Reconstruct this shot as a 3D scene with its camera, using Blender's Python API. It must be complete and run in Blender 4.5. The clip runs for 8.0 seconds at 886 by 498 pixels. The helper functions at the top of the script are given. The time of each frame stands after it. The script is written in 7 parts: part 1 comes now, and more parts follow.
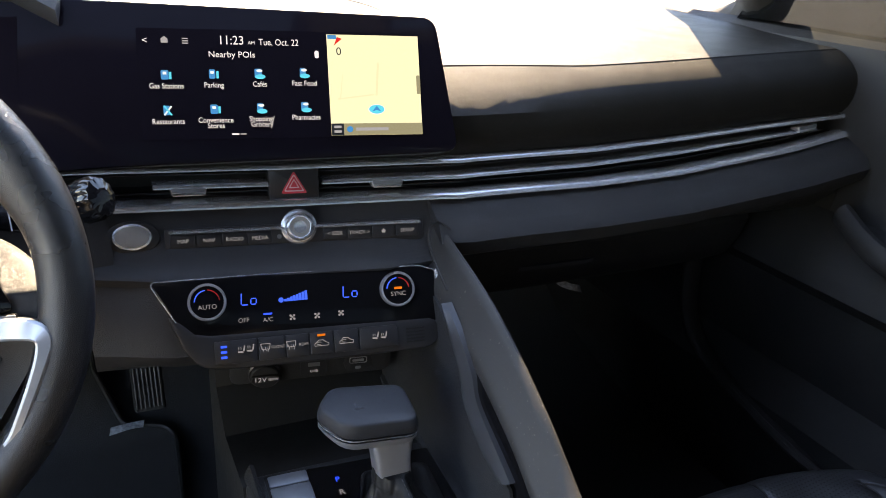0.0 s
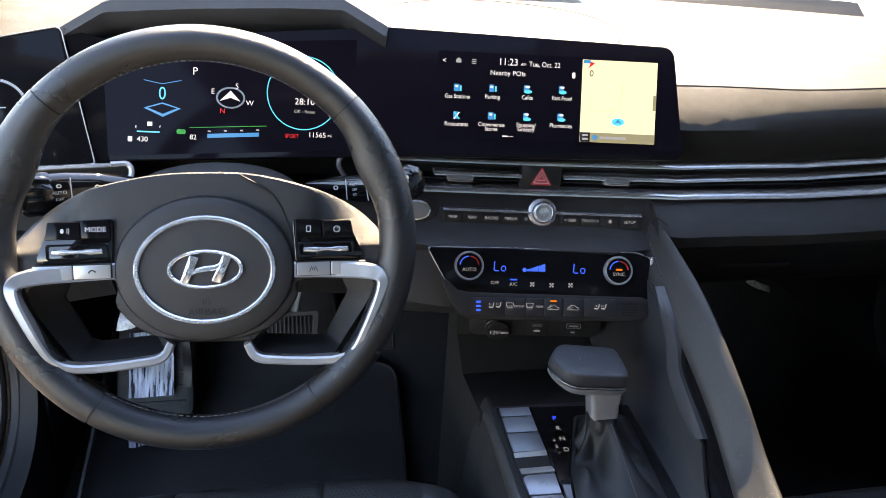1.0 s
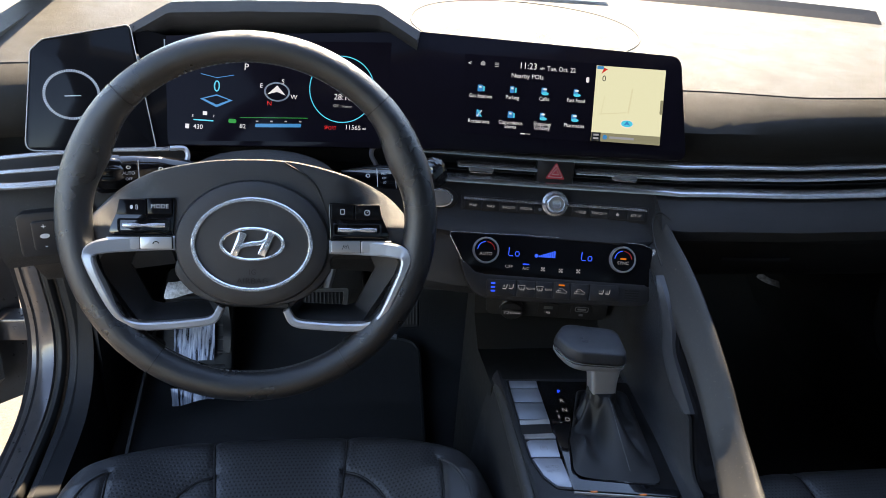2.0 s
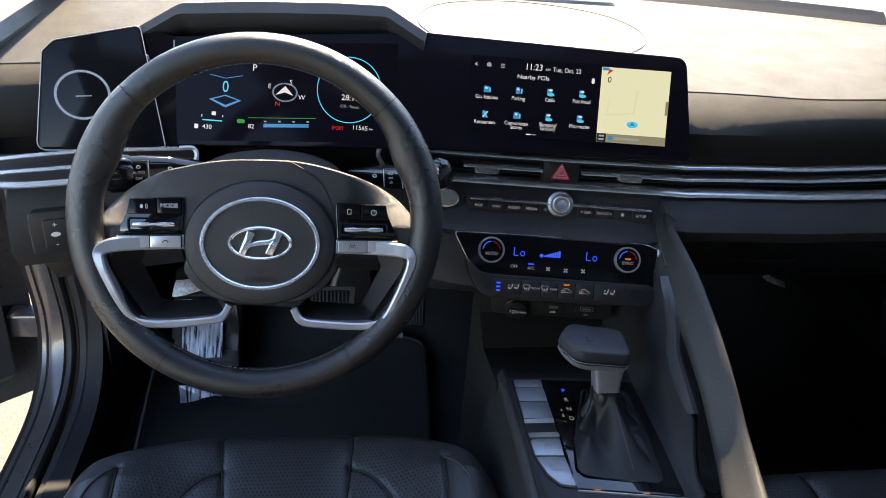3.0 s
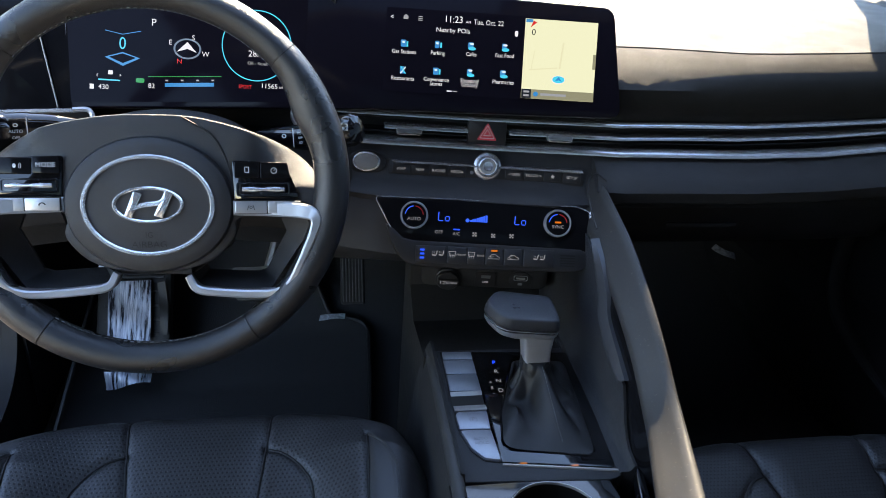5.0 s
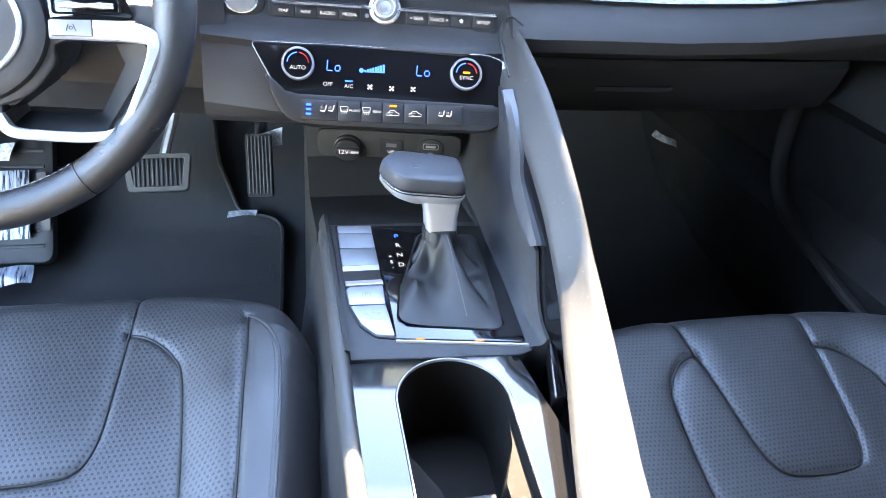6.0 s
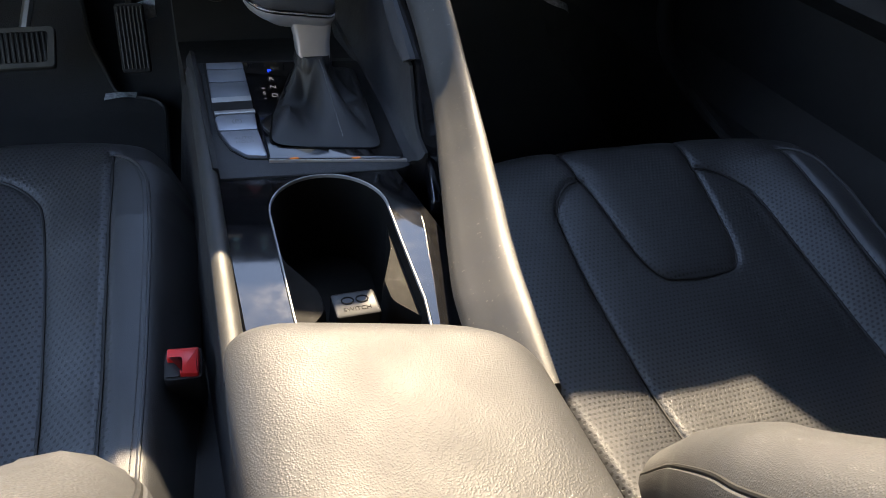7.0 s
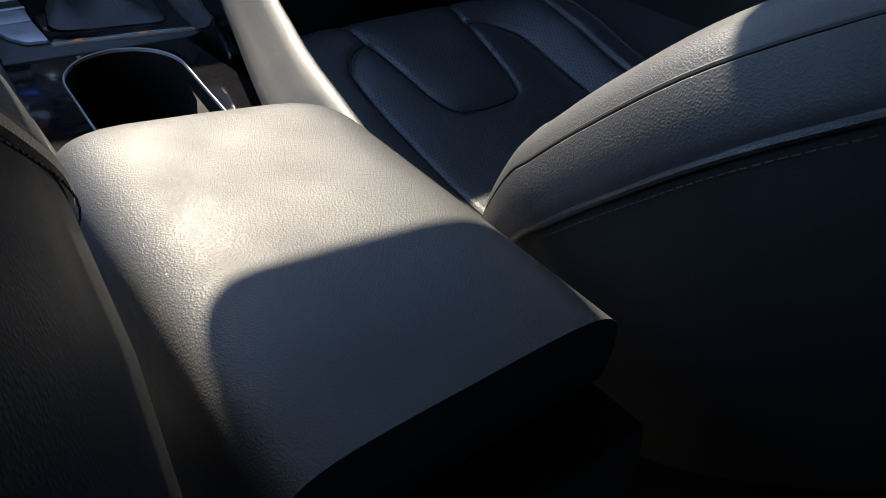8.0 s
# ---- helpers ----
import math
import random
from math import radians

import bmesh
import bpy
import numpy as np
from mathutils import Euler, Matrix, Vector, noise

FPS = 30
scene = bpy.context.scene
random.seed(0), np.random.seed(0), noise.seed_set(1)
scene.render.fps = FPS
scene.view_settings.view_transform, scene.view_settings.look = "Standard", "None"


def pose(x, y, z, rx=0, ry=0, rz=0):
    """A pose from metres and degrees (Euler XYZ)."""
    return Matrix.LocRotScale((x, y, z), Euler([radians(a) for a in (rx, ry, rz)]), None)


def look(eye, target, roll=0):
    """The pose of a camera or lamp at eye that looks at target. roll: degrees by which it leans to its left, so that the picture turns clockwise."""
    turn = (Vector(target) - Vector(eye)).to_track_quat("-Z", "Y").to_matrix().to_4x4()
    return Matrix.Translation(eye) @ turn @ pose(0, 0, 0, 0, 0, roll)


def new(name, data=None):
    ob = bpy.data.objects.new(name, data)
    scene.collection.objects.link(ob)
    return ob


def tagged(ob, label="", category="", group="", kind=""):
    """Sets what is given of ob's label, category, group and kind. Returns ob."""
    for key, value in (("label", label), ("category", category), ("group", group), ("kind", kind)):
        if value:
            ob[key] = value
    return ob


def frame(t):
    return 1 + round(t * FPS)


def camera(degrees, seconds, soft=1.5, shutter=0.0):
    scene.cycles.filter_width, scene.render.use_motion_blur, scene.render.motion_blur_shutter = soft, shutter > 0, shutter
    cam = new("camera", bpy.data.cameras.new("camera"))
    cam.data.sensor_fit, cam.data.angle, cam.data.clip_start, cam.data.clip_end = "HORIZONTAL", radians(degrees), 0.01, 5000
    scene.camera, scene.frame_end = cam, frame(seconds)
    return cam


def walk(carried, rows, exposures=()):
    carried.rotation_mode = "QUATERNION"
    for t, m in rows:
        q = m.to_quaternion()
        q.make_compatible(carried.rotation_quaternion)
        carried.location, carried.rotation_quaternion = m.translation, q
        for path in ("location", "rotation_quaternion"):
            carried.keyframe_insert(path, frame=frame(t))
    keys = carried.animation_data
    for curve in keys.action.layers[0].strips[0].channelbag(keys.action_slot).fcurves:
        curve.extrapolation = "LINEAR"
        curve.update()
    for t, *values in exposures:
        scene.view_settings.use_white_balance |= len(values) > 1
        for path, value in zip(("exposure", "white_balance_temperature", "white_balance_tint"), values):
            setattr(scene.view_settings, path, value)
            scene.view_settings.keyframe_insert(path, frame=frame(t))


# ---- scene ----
cam = camera(60.8, 8.0, soft=0.9)
PATH = [
    (0, (-0.164, 0.032, 1.114), (0.644, 1.695, 0.353), 3.4),
    (0.5, (-0.245, -0.015, 1.141), (0.317, 1.723, 0.328), 3.8),
    (1, (-0.285, -0.09, 1.178), (0.106, 1.685, 0.343), 3.5),
    (1.5, (-0.286, -0.136, 1.194), (0.047, 1.641, 0.337), 3.9),
    (2, (-0.288, -0.172, 1.215), (0.021, 1.6, 0.341), 4.5),
    (3.5, (-0.288, -0.179, 1.22), (-0.003, 1.594, 0.34), 4.3),
    (4, (-0.289, -0.18, 1.217), (-0.004, 1.598, 0.348), 4.0),
    (4.2, (-0.289, -0.18, 1.219), (0.001, 1.598, 0.35), 3.9),
    (5.3, (-0.18, -0.137, 1.141), (0.211, 1.596, 0.221), 4.8),
    (5.5, (-0.162, -0.123, 1.119), (0.25, 1.59, 0.172), 5.1),
    (6, (-0.13, -0.107, 1.055), (0.329, 1.54, 0.017), 5.6),
    (6.5, (-0.106, -0.121, 1.002), (0.417, 1.457, -0.109), 6.2),
    (7, (-0.096, -0.165, 0.963), (0.544, 1.326, -0.206), 6.4),
    (7.5, (-0.098, -0.216, 0.906), (0.719, 1.165, -0.287), 5.6),
    (7.7, (-0.107, -0.236, 0.899), (0.789, 1.088, -0.302), 4.7),
    (8, (-0.145, -0.274, 0.891), (0.888, 0.959, -0.298), 4.0),
]
EXPOSURES = [(0.0, 2.85, 7900, 18), (0.5, 3.30, 7700, 17), (1.0, 3.02, 7700, 17), (2.0, 2.45, 7200, 15), (3.5, 2.4, 7200, 15), (4.2, 2.4, 7200, 15), (5.3, 3.05, 6800, 13), (5.5, 3.75, 6800, 14), (5.8, 4.8, 6900, 14), (6.0, 5.2, 7000, 14), (6.2, 4.75, 7300, 14), (6.5, 3.92, 7700, 14), (7.0, 2.5, 7200, 15), (7.5, 2.0, 6200, 14), (8.0, 1.85, 6100, 13)]
walk(cam, [(t, look(eye, target, roll)) for t, eye, target, roll in PATH], EXPOSURES)

# ---- world, sun, exposure ----
SUN_ELEV, SUN_AZ = 43.3, 14.0            # degrees: height, and turn to the right of the car's nose
world = bpy.data.worlds.new("sky")
scene.world = world
world.use_nodes = True
_wn = world.node_tree.nodes
_sky = _wn.new("ShaderNodeTexSky")
_sky.sky_type = "NISHITA"
_sky.sun_disc = False
_sky.ozone_density = 1.0
_sky.dust_density = 0.05
_sky.sun_elevation = radians(SUN_ELEV)
_sky.sun_rotation = radians(SUN_AZ)
_wn["Background"].inputs["Strength"].default_value = 0.185
world.node_tree.links.new(_sky.outputs["Color"], _wn["Background"].inputs["Color"])
sun_dir = Vector((math.sin(radians(SUN_AZ)) * math.cos(radians(SUN_ELEV)), math.cos(radians(SUN_AZ)) * math.cos(radians(SUN_ELEV)), math.sin(radians(SUN_ELEV))))
_sl = bpy.data.lights.new("sun", "SUN")
_sl.energy, _sl.angle, _sl.color = 4.5, radians(0.55), (1.0, 0.86, 0.62)
sun = new("sun", _sl)
sun.rotation_euler = (-sun_dir).to_track_quat("-Z", "Y").to_euler()
sun.location = sun_dir * 20

# ---- materials ----


class Nodes:
    """A small builder round one node material."""

    def __init__(self, name):
        self.mat = bpy.data.materials.new(name)
        self.mat.use_nodes = True
        self.tree = self.mat.node_tree
        self.n = self.tree.nodes
        self.bsdf = self.n["Principled BSDF"]

    def add(self, kind, **values):
        node = self.n.new(kind)
        for key, value in values.items():
            node.inputs[key.replace("_", " ")].default_value = value
        return node

    def link(self, a, b):
        self.tree.links.new(a, b)

    def put(self, key, value):
        self.bsdf.inputs[key].default_value = value

    def coords(self):
        return self.n.new("ShaderNodeNewGeometry").outputs["Position"]

    def math(self, op, a, b=None, c=None):
        node = self.n.new("ShaderNodeMath")
        node.operation = op
        for i, v in enumerate((a, b, c)):
            if v is None:
                continue
            if isinstance(v, (int, float)):
                node.inputs[i].default_value = v
            else:
                self.link(v, node.inputs[i])
        return node.outputs[0]

    def noise(self, scale, detail=3.0, rough=0.55):
        node = self.add("ShaderNodeTexNoise", Scale=scale, Detail=detail, Roughness=rough)
        self.link(self.coords(), node.inputs["Vector"])
        return node.outputs["Fac"]

    def ramp(self, fac, *stops):
        node = self.n.new("ShaderNodeValToRGB")
        el = node.color_ramp.elements
        while len(el) < len(stops):
            el.new(0.5)
        for e, (p, c) in zip(el, stops):
            e.position = p
            e.color = (*c, 1) if len(c) == 3 else c
        self.link(fac, node.inputs["Fac"])
        return node.outputs["Color"]

    def mix(self, fac, a, b):
        node = self.n.new("ShaderNodeMix")
        node.data_type = "RGBA"
        if isinstance(fac, (int, float)):
            node.inputs[0].default_value = fac
        else:
            self.link(fac, node.inputs[0])
        for i, v in ((6, a), (7, b)):
            if isinstance(v, tuple):
                node.inputs[i].default_value = (*v, 1)
            else:
                self.link(v, node.inputs[i])
        return node.outputs[2]

    def bump(self, height, strength, distance, normal=None):
        node = self.add("ShaderNodeBump", Strength=strength, Distance=distance)
        self.link(height, node.inputs["Height"])
        if normal is not None:
            self.link(normal, node.inputs["Normal"])
        return node.outputs["Normal"]


def grain_material(name, dark, light, rough, grain_scale, grain_depth, specular=0.5, dust=0.0, fine=True, pebble=False):
    """Moulded plastic or leather: a cellular grain, patchy tone, dust specks."""
    m = Nodes(name)
    tone = m.noise(9.0, 4.0)
    colour = m.ramp(tone, (0.3, dark), (0.7, light))
    if dust:
        specks = m.noise(420.0, 1.0, 0.4)
        mask = m.ramp(specks, (0.70, (0, 0, 0)), (0.76, (dust, dust, dust)))
        colour = m.mix(mask, colour, (0.35, 0.31, 0.26))
    m.link(colour, m.bsdf.inputs["Base Color"])
    cells = m.add("ShaderNodeTexVoronoi", Scale=grain_scale)
    cells.feature = "SMOOTH_F1" if pebble else "DISTANCE_TO_EDGE"
    if pebble:
        cells.inputs["Smoothness"].default_value = 0.35
    warp = m.add("ShaderNodeTexNoise", Scale=grain_scale * 0.35, Detail=2.0)
    m.link(m.coords(), warp.inputs["Vector"])
    shift = m.n.new("ShaderNodeVectorMath")
    shift.operation = "MULTIPLY_ADD"
    m.link(warp.outputs["Color"], shift.inputs[0])
    shift.inputs[1].default_value = (0.6 / grain_scale,) * 3
    m.link(m.coords(), shift.inputs[2])
    m.link(shift.outputs[0], cells.inputs["Vector"])
    edge = m.ramp(cells.outputs["Distance"], (0.05, (1, 1, 1)), (0.62, (0, 0, 0))) if pebble else m.ramp(cells.outputs["Distance"], (0.0, (0, 0, 0)), (0.18, (1, 1, 1)))
    normal = m.bump(edge, 0.55, grain_depth)
    if fine:
        normal = m.bump(m.noise(1400.0, 2.0), 0.12, 0.0004, normal)
    m.link(normal, m.bsdf.inputs["Normal"])
    rv = m.ramp(m.noise(23.0, 3.0), (0.3, (rough - 0.06,) * 3), (0.7, (rough + 0.06,) * 3))
    m.link(rv, m.bsdf.inputs["Roughness"])
    m.put("Specular IOR Level", specular)
    return m


def perforate(m, pitch, radius, axes=(0, 1)):
    """Rows of small round holes pressed into a grained sheet."""
    sep = m.n.new("ShaderNodeSeparateXYZ")
    m.link(m.coords(), sep.inputs[0])
    a, b = sep.outputs[axes[0]], sep.outputs[axes[1]]
    row = m.math("FLOOR", m.math("DIVIDE", b, pitch))
    shift = m.math("MULTIPLY", m.math("FLOORED_MODULO", row, 2.0), 0.5)
    fx = m.math("SUBTRACT", m.math("FRACT", m.math("ADD", m.math("DIVIDE", a, pitch), shift)), 0.5)
    fy = m.math("SUBTRACT", m.math("FRACT", m.math("DIVIDE", b, pitch)), 0.5)
    d = m.math("SQRT", m.math("ADD", m.math("MULTIPLY", fx, fx), m.math("MULTIPLY", fy, fy)))
    rim = radius / pitch
    hole = m.math("MINIMUM", m.math("MAXIMUM", m.math("DIVIDE", m.math("SUBTRACT", d, rim * 0.8), rim * 0.2), 0.0), 1.0)
    old = m.bsdf.inputs["Base Color"].links[0].from_socket
    colour = m.mix(hole, (0.002, 0.002, 0.002), old)
    m.link(colour, m.bsdf.inputs["Base Color"])
    before = m.bsdf.inputs["Normal"].links[0].from_socket
    m.link(m.bump(hole, 0.6, 0.0006, before), m.bsdf.inputs["Normal"])
    return m


def plain(name, colour, rough, metal=0.0, specular=0.5, coat=0.0, wear=0.03, scale=60.0):
    m = Nodes(name)
    lo = tuple(max(0.0, c * (1 - wear * 3)) for c in colour)
    hi = tuple(min(1.0, c * (1 + wear * 3)) for c in colour)
    m.link(m.ramp(m.noise(scale, 3.0), (0.3, lo), (0.7, hi)), m.bsdf.inputs["Base Color"])
    m.link(m.ramp(m.noise(scale * 1.7, 3.0), (0.3, (max(rough - wear, 0.01),) * 3), (0.7, (rough + wear,) * 3)), m.bsdf.inputs["Roughness"])
    m.put("Metallic", metal)
    m.put("Specular IOR Level", specular)
    m.put("Coat Weight", coat)
    return m.mat


def emitter(name, colour, strength):
    m = Nodes(name)
    m.put("Base Color", (0.01, 0.01, 0.01, 1))
    m.put("Roughness", 0.15)
    m.put("Emission Color", (*colour, 1))
    m.put("Emission Strength", strength)
    return m.mat


M_SOFT = grain_material("soft_dash_plastic", (0.025, 0.026, 0.029), (0.034, 0.035, 0.0385), 0.46, 900, 0.0005, 0.5, 0.10).mat
M_TOP = grain_material("dash_top_plastic", (0.0130, 0.0125, 0.0112), (0.0155, 0.0149, 0.0132), 0.58, 1100, 0.0003, 0.22, 0.10).mat
M_GRILLE = perforate(grain_material("grille_plastic", (0.0130, 0.0125, 0.0112), (0.0155, 0.0149, 0.0132), 0.60, 1100, 0.0003, 0.25, 0.05), 0.0060, 0.0017).mat
M_HARD = grain_material("hard_black_plastic", (0.014, 0.0143, 0.0155), (0.021, 0.0215, 0.023), 0.50, 1300, 0.0003, 0.45, 0.12).mat
M_GREYP = grain_material("grey_console_plastic", (0.023, 0.0245, 0.028), (0.031, 0.033, 0.037), 0.40, 1500, 0.0003, 0.5, 0.10).mat
M_HEAD = grain_material("satin_shifter_plastic", (0.034, 0.037, 0.044), (0.044, 0.048, 0.056), 0.33, 1500, 0.0002, 0.55, 0.03).mat
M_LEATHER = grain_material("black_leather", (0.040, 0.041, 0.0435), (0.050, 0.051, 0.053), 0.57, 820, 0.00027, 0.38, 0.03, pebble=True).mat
M_PERF = perforate(grain_material("perforated_leather", (0.027, 0.0285, 0.032), (0.035, 0.0365, 0.040), 0.37, 700, 0.00010, 0.6), 0.0048, 0.00140).mat
# darkened trim colour: shade of the seat sides put into the base tone
M_SIDE = grain_material("shaded_side_trim", (0.014, 0.0145, 0.016), (0.019, 0.0195, 0.021), 0.62, 800, 0.0001, 0.2, pebble=True).mat
M_SEAT = grain_material("seat_leather", (0.027, 0.0285, 0.032), (0.035, 0.0365, 0.040), 0.37, 700, 0.00015, 0.6).mat
M_WHEEL = grain_material("wheel_leather", (0.010, 0.011, 0.013), (0.015, 0.016, 0.018), 0.30, 1100, 0.00015, 0.75).mat
M_PAD = grain_material("wheel_pad_plastic", (0.016, 0.017, 0.0195), (0.022, 0.023, 0.026), 0.36, 1500, 0.0002, 0.55).mat
M_RAIL = grain_material("rail_plastic", (0.028, 0.028, 0.0280), (0.037, 0.037, 0.0362), 0.48, 1000, 0.00008, 0.48, 0.20).mat
M_DOORP = grain_material("door_panel_plastic", (0.012, 0.0123, 0.0134), (0.017, 0.0174, 0.0184), 0.55, 900, 0.0003, 0.35, 0.06).mat
M_BOOT = grain_material("boot_leather", (0.010, 0.0105, 0.0115), (0.016, 0.0165, 0.018), 0.42, 1100, 0.0002, 0.5).mat
M_CARPET = Nodes("black_carpet")
_c = M_CARPET
_c.link(_c.ramp(_c.noise(900.0, 3.0), (0.3, (0.016, 0.016, 0.017)), (0.7, (0.050, 0.050, 0.053))), _c.bsdf.inputs["Base Color"])
_c.link(_c.bump(_c.noise(1300.0, 4.0), 1.0, 0.002), _c.bsdf.inputs["Normal"])
_c.put("Roughness", 0.95)
M_CARPET = _c.mat
M_GLOSS = plain("gloss_black", (0.006, 0.006, 0.007), 0.06, specular=0.5, coat=0.3, wear=0.02)
M_POD = plain("gloss_pod_black", (0.006, 0.006, 0.007), 0.09, specular=0.14, wear=0.02)
M_GLASS_BLACK = plain("display_glass", (0.006, 0.005, 0.008), 0.10, specular=0.06, wear=0.02)
M_CHROME = plain("satin_chrome", (0.78, 0.80, 0.84), 0.24, metal=0.75, wear=0.006)
M_SILVER = plain("silver_paint", (0.52, 0.53, 0.55), 0.32, metal=0.65, wear=0.012)
M_DULL = plain("dull_silver", (0.38, 0.38, 0.37), 0.40, metal=0.35, wear=0.03)
M_KEY = plain("silver_switch_paint", (0.22, 0.24, 0.27), 0.36, metal=0.35, wear=0.02)
M_KEYLIGHT = plain("pale_switch_paint", (0.30, 0.32, 0.36), 0.36, metal=0.4, wear=0.02)
M_DULLGREY = plain("satin_grey_trim", (0.060, 0.064, 0.072), 0.34, metal=0.2, wear=0.02)
M_BRIGHT = plain("bright_chrome", (0.85, 0.86, 0.88), 0.10, metal=0.75, wear=0.03)
M_BTN = plain("button_black", (0.020, 0.020, 0.022), 0.40, wear=0.03)
M_PRINT = plain("white_print", (0.62, 0.63, 0.65), 0.5)
M_PRINT_GREY = plain("grey_print", (0.22, 0.23, 0.24), 0.5)
M_ENGRAVE = plain("engraved_black", (0.008, 0.008, 0.008), 0.6)
M_WELL = plain("matt_black_cup", (0.006, 0.0055, 0.005), 0.75, specular=0.15)
M_PLATE = plain("satin_divider_plate", (0.008, 0.0083, 0.0088), 0.40, specular=0.4, wear=0.02)
M_REDBTN = plain("red_print", (0.80, 0.06, 0.09), 0.4)
M_PINK = plain("pale_red_print", (0.95, 0.62, 0.64), 0.4)
M_REDPL = plain("red_plastic", (0.72, 0.03, 0.03), 0.35)
M_THREAD = plain("grey_thread", (0.17, 0.17, 0.17), 0.8)
M_SEATTHREAD = plain("dark_grey_thread", (0.045, 0.045, 0.047), 0.8)
M_RUBBER = plain("black_rubber", (0.014, 0.014, 0.014), 0.6)
M_PEDAL = plain("worn_pedal_rubber", (0.055, 0.054, 0.052), 0.55, wear=0.06)
M_METAL = plain("bare_steel", (0.42, 0.42, 0.42), 0.35, metal=0.9)
M_BODY = plain("grey_car_paint", (0.085, 0.078, 0.078), 0.30, metal=0.5, coat=0.6)
# one trim in two tones: pale as lit by sun, dark to limit bounce
M_TRIM = grain_material("lit_pillar_trim", (0.30, 0.295, 0.28), (0.36, 0.35, 0.335), 0.8, 700, 0.0004).mat
M_ROOF = grain_material("dimmed_headliner", (0.050, 0.051, 0.054), (0.066, 0.067, 0.070), 0.9, 700, 0.0004, 0.2).mat
M_PAPER = plain("white_paper", (0.85, 0.85, 0.84), 0.7)
_f = Nodes("streaky_film")
_map = _f.n.new("ShaderNodeMapping")
_map.inputs["Scale"].default_value = (1.0, 0.09, 0.09)
_f.link(_f.coords(), _map.inputs["Vector"])
_st = _f.add("ShaderNodeTexNoise", Scale=190.0, Detail=4.0, Roughness=0.6)
_f.link(_map.outputs[0], _st.inputs["Vector"])
_f.link(_f.ramp(_st.outputs["Fac"], (0.40, (0.02, 0.022, 0.03)), (0.45, (0.30, 0.33, 0.40)), (0.66, (0.62, 0.66, 0.74))), _f.bsdf.inputs["Base Color"])
_f.link(_f.bump(_st.outputs["Fac"], 0.8, 0.004), _f.bsdf.inputs["Normal"])
_f.put("Roughness", 0.18)
_f.put("Metallic", 0.3)
M_FILM = _f.mat
M_PLASTIC_WRAP = plain("clear_wrap", (0.55, 0.57, 0.60), 0.12, specular=0.8, wear=0.12, scale=180)
_g = Nodes("sandy_concrete")
_g.link(_g.mix(_g.ramp(_g.noise(140.0, 5.0), (0.35, (0, 0, 0)), (0.7, (0.6, 0.6, 0.6))), _g.ramp(_g.noise(1.3, 5.0), (0.3, (0.17, 0.145, 0.12)), (0.7, (0.23, 0.20, 0.165))), (0.10, 0.085, 0.07)), _g.bsdf.inputs["Base Color"])
_g.link(_g.bump(_g.noise(160.0, 4.0), 0.5, 0.004), _g.bsdf.inputs["Normal"])
_g.put("Roughness", 0.92)
M_GROUND = _g.mat
_w = Nodes("windscreen_glass")
_w.put("Base Color", (0.9, 0.95, 0.93, 1))
_w.put("Roughness", 0.0)
_w.put("IOR", 1.01)
_w.put("Transmission Weight", 1.0)
M_PANE = _w.mat



def tinted(name, colour, gloss):
    """Coloured window glass: what passes is tinted, a little is mirrored."""
    m = Nodes(name)
    clear = m.add("ShaderNodeBsdfTransparent", Color=(*colour, 1))
    shine = m.add("ShaderNodeBsdfGlossy", Color=(1, 1, 1, 1), Roughness=0.02)
    both = m.add("ShaderNodeMixShader", Fac=gloss)
    m.link(clear.outputs[0], both.inputs[1])
    m.link(shine.outputs[0], both.inputs[2])
    m.link(both.outputs[0], m.n["Material Output"].inputs["Surface"])
    return m.mat


# tints chosen to dim the daylight that enters behind and beside the seats
M_TINT = tinted("rear_window_glass", (0.20, 0.22, 0.23), 0.05)
M_PRIVACY = tinted("dark_tinted_glass", (0.12, 0.13, 0.14), 0.05)
M_SIDEGLASS = tinted("side_window_glass", (0.26, 0.27, 0.27), 0.04)
E_LEGEND = emitter("backlit_legend", (0.86, 0.90, 1.0), 0.042)
E_WHITE = emitter("screen_white", (0.9, 0.93, 1.0), 0.15)
E_DIM = emitter("screen_grey", (0.6, 0.64, 0.7), 0.09)
E_BLUE = emitter("screen_blue", (0.03, 0.26, 0.62), 0.16)
E_CYAN = emitter("screen_cyan", (0.05, 0.62, 0.85), 0.17)
E_RED = emitter("screen_red", (0.9, 0.03, 0.03), 0.12)
E_GREEN = emitter("screen_green", (0.03, 0.60, 0.10), 0.09)
E_MAP = emitter("map_paper", (0.60, 0.62, 0.42), 0.23)
E_MAPDARK = emitter("map_bar", (0.28, 0.28, 0.18), 0.16)
E_ROAD = emitter("map_road", (0.50, 0.50, 0.33), 0.25)
E_LCD = emitter("lcd_blue", (0.03, 0.12, 0.95), 0.20)
E_AMBER = emitter("amber_lamp", (1.0, 0.24, 0.01), 0.11)
E_AMBER_DIM = emitter("dim_amber_lamp", (1.0, 0.30, 0.03), 0.08)
E_BLUELAMP = emitter("blue_lamp", (0.01, 0.07, 1.0), 0.28)

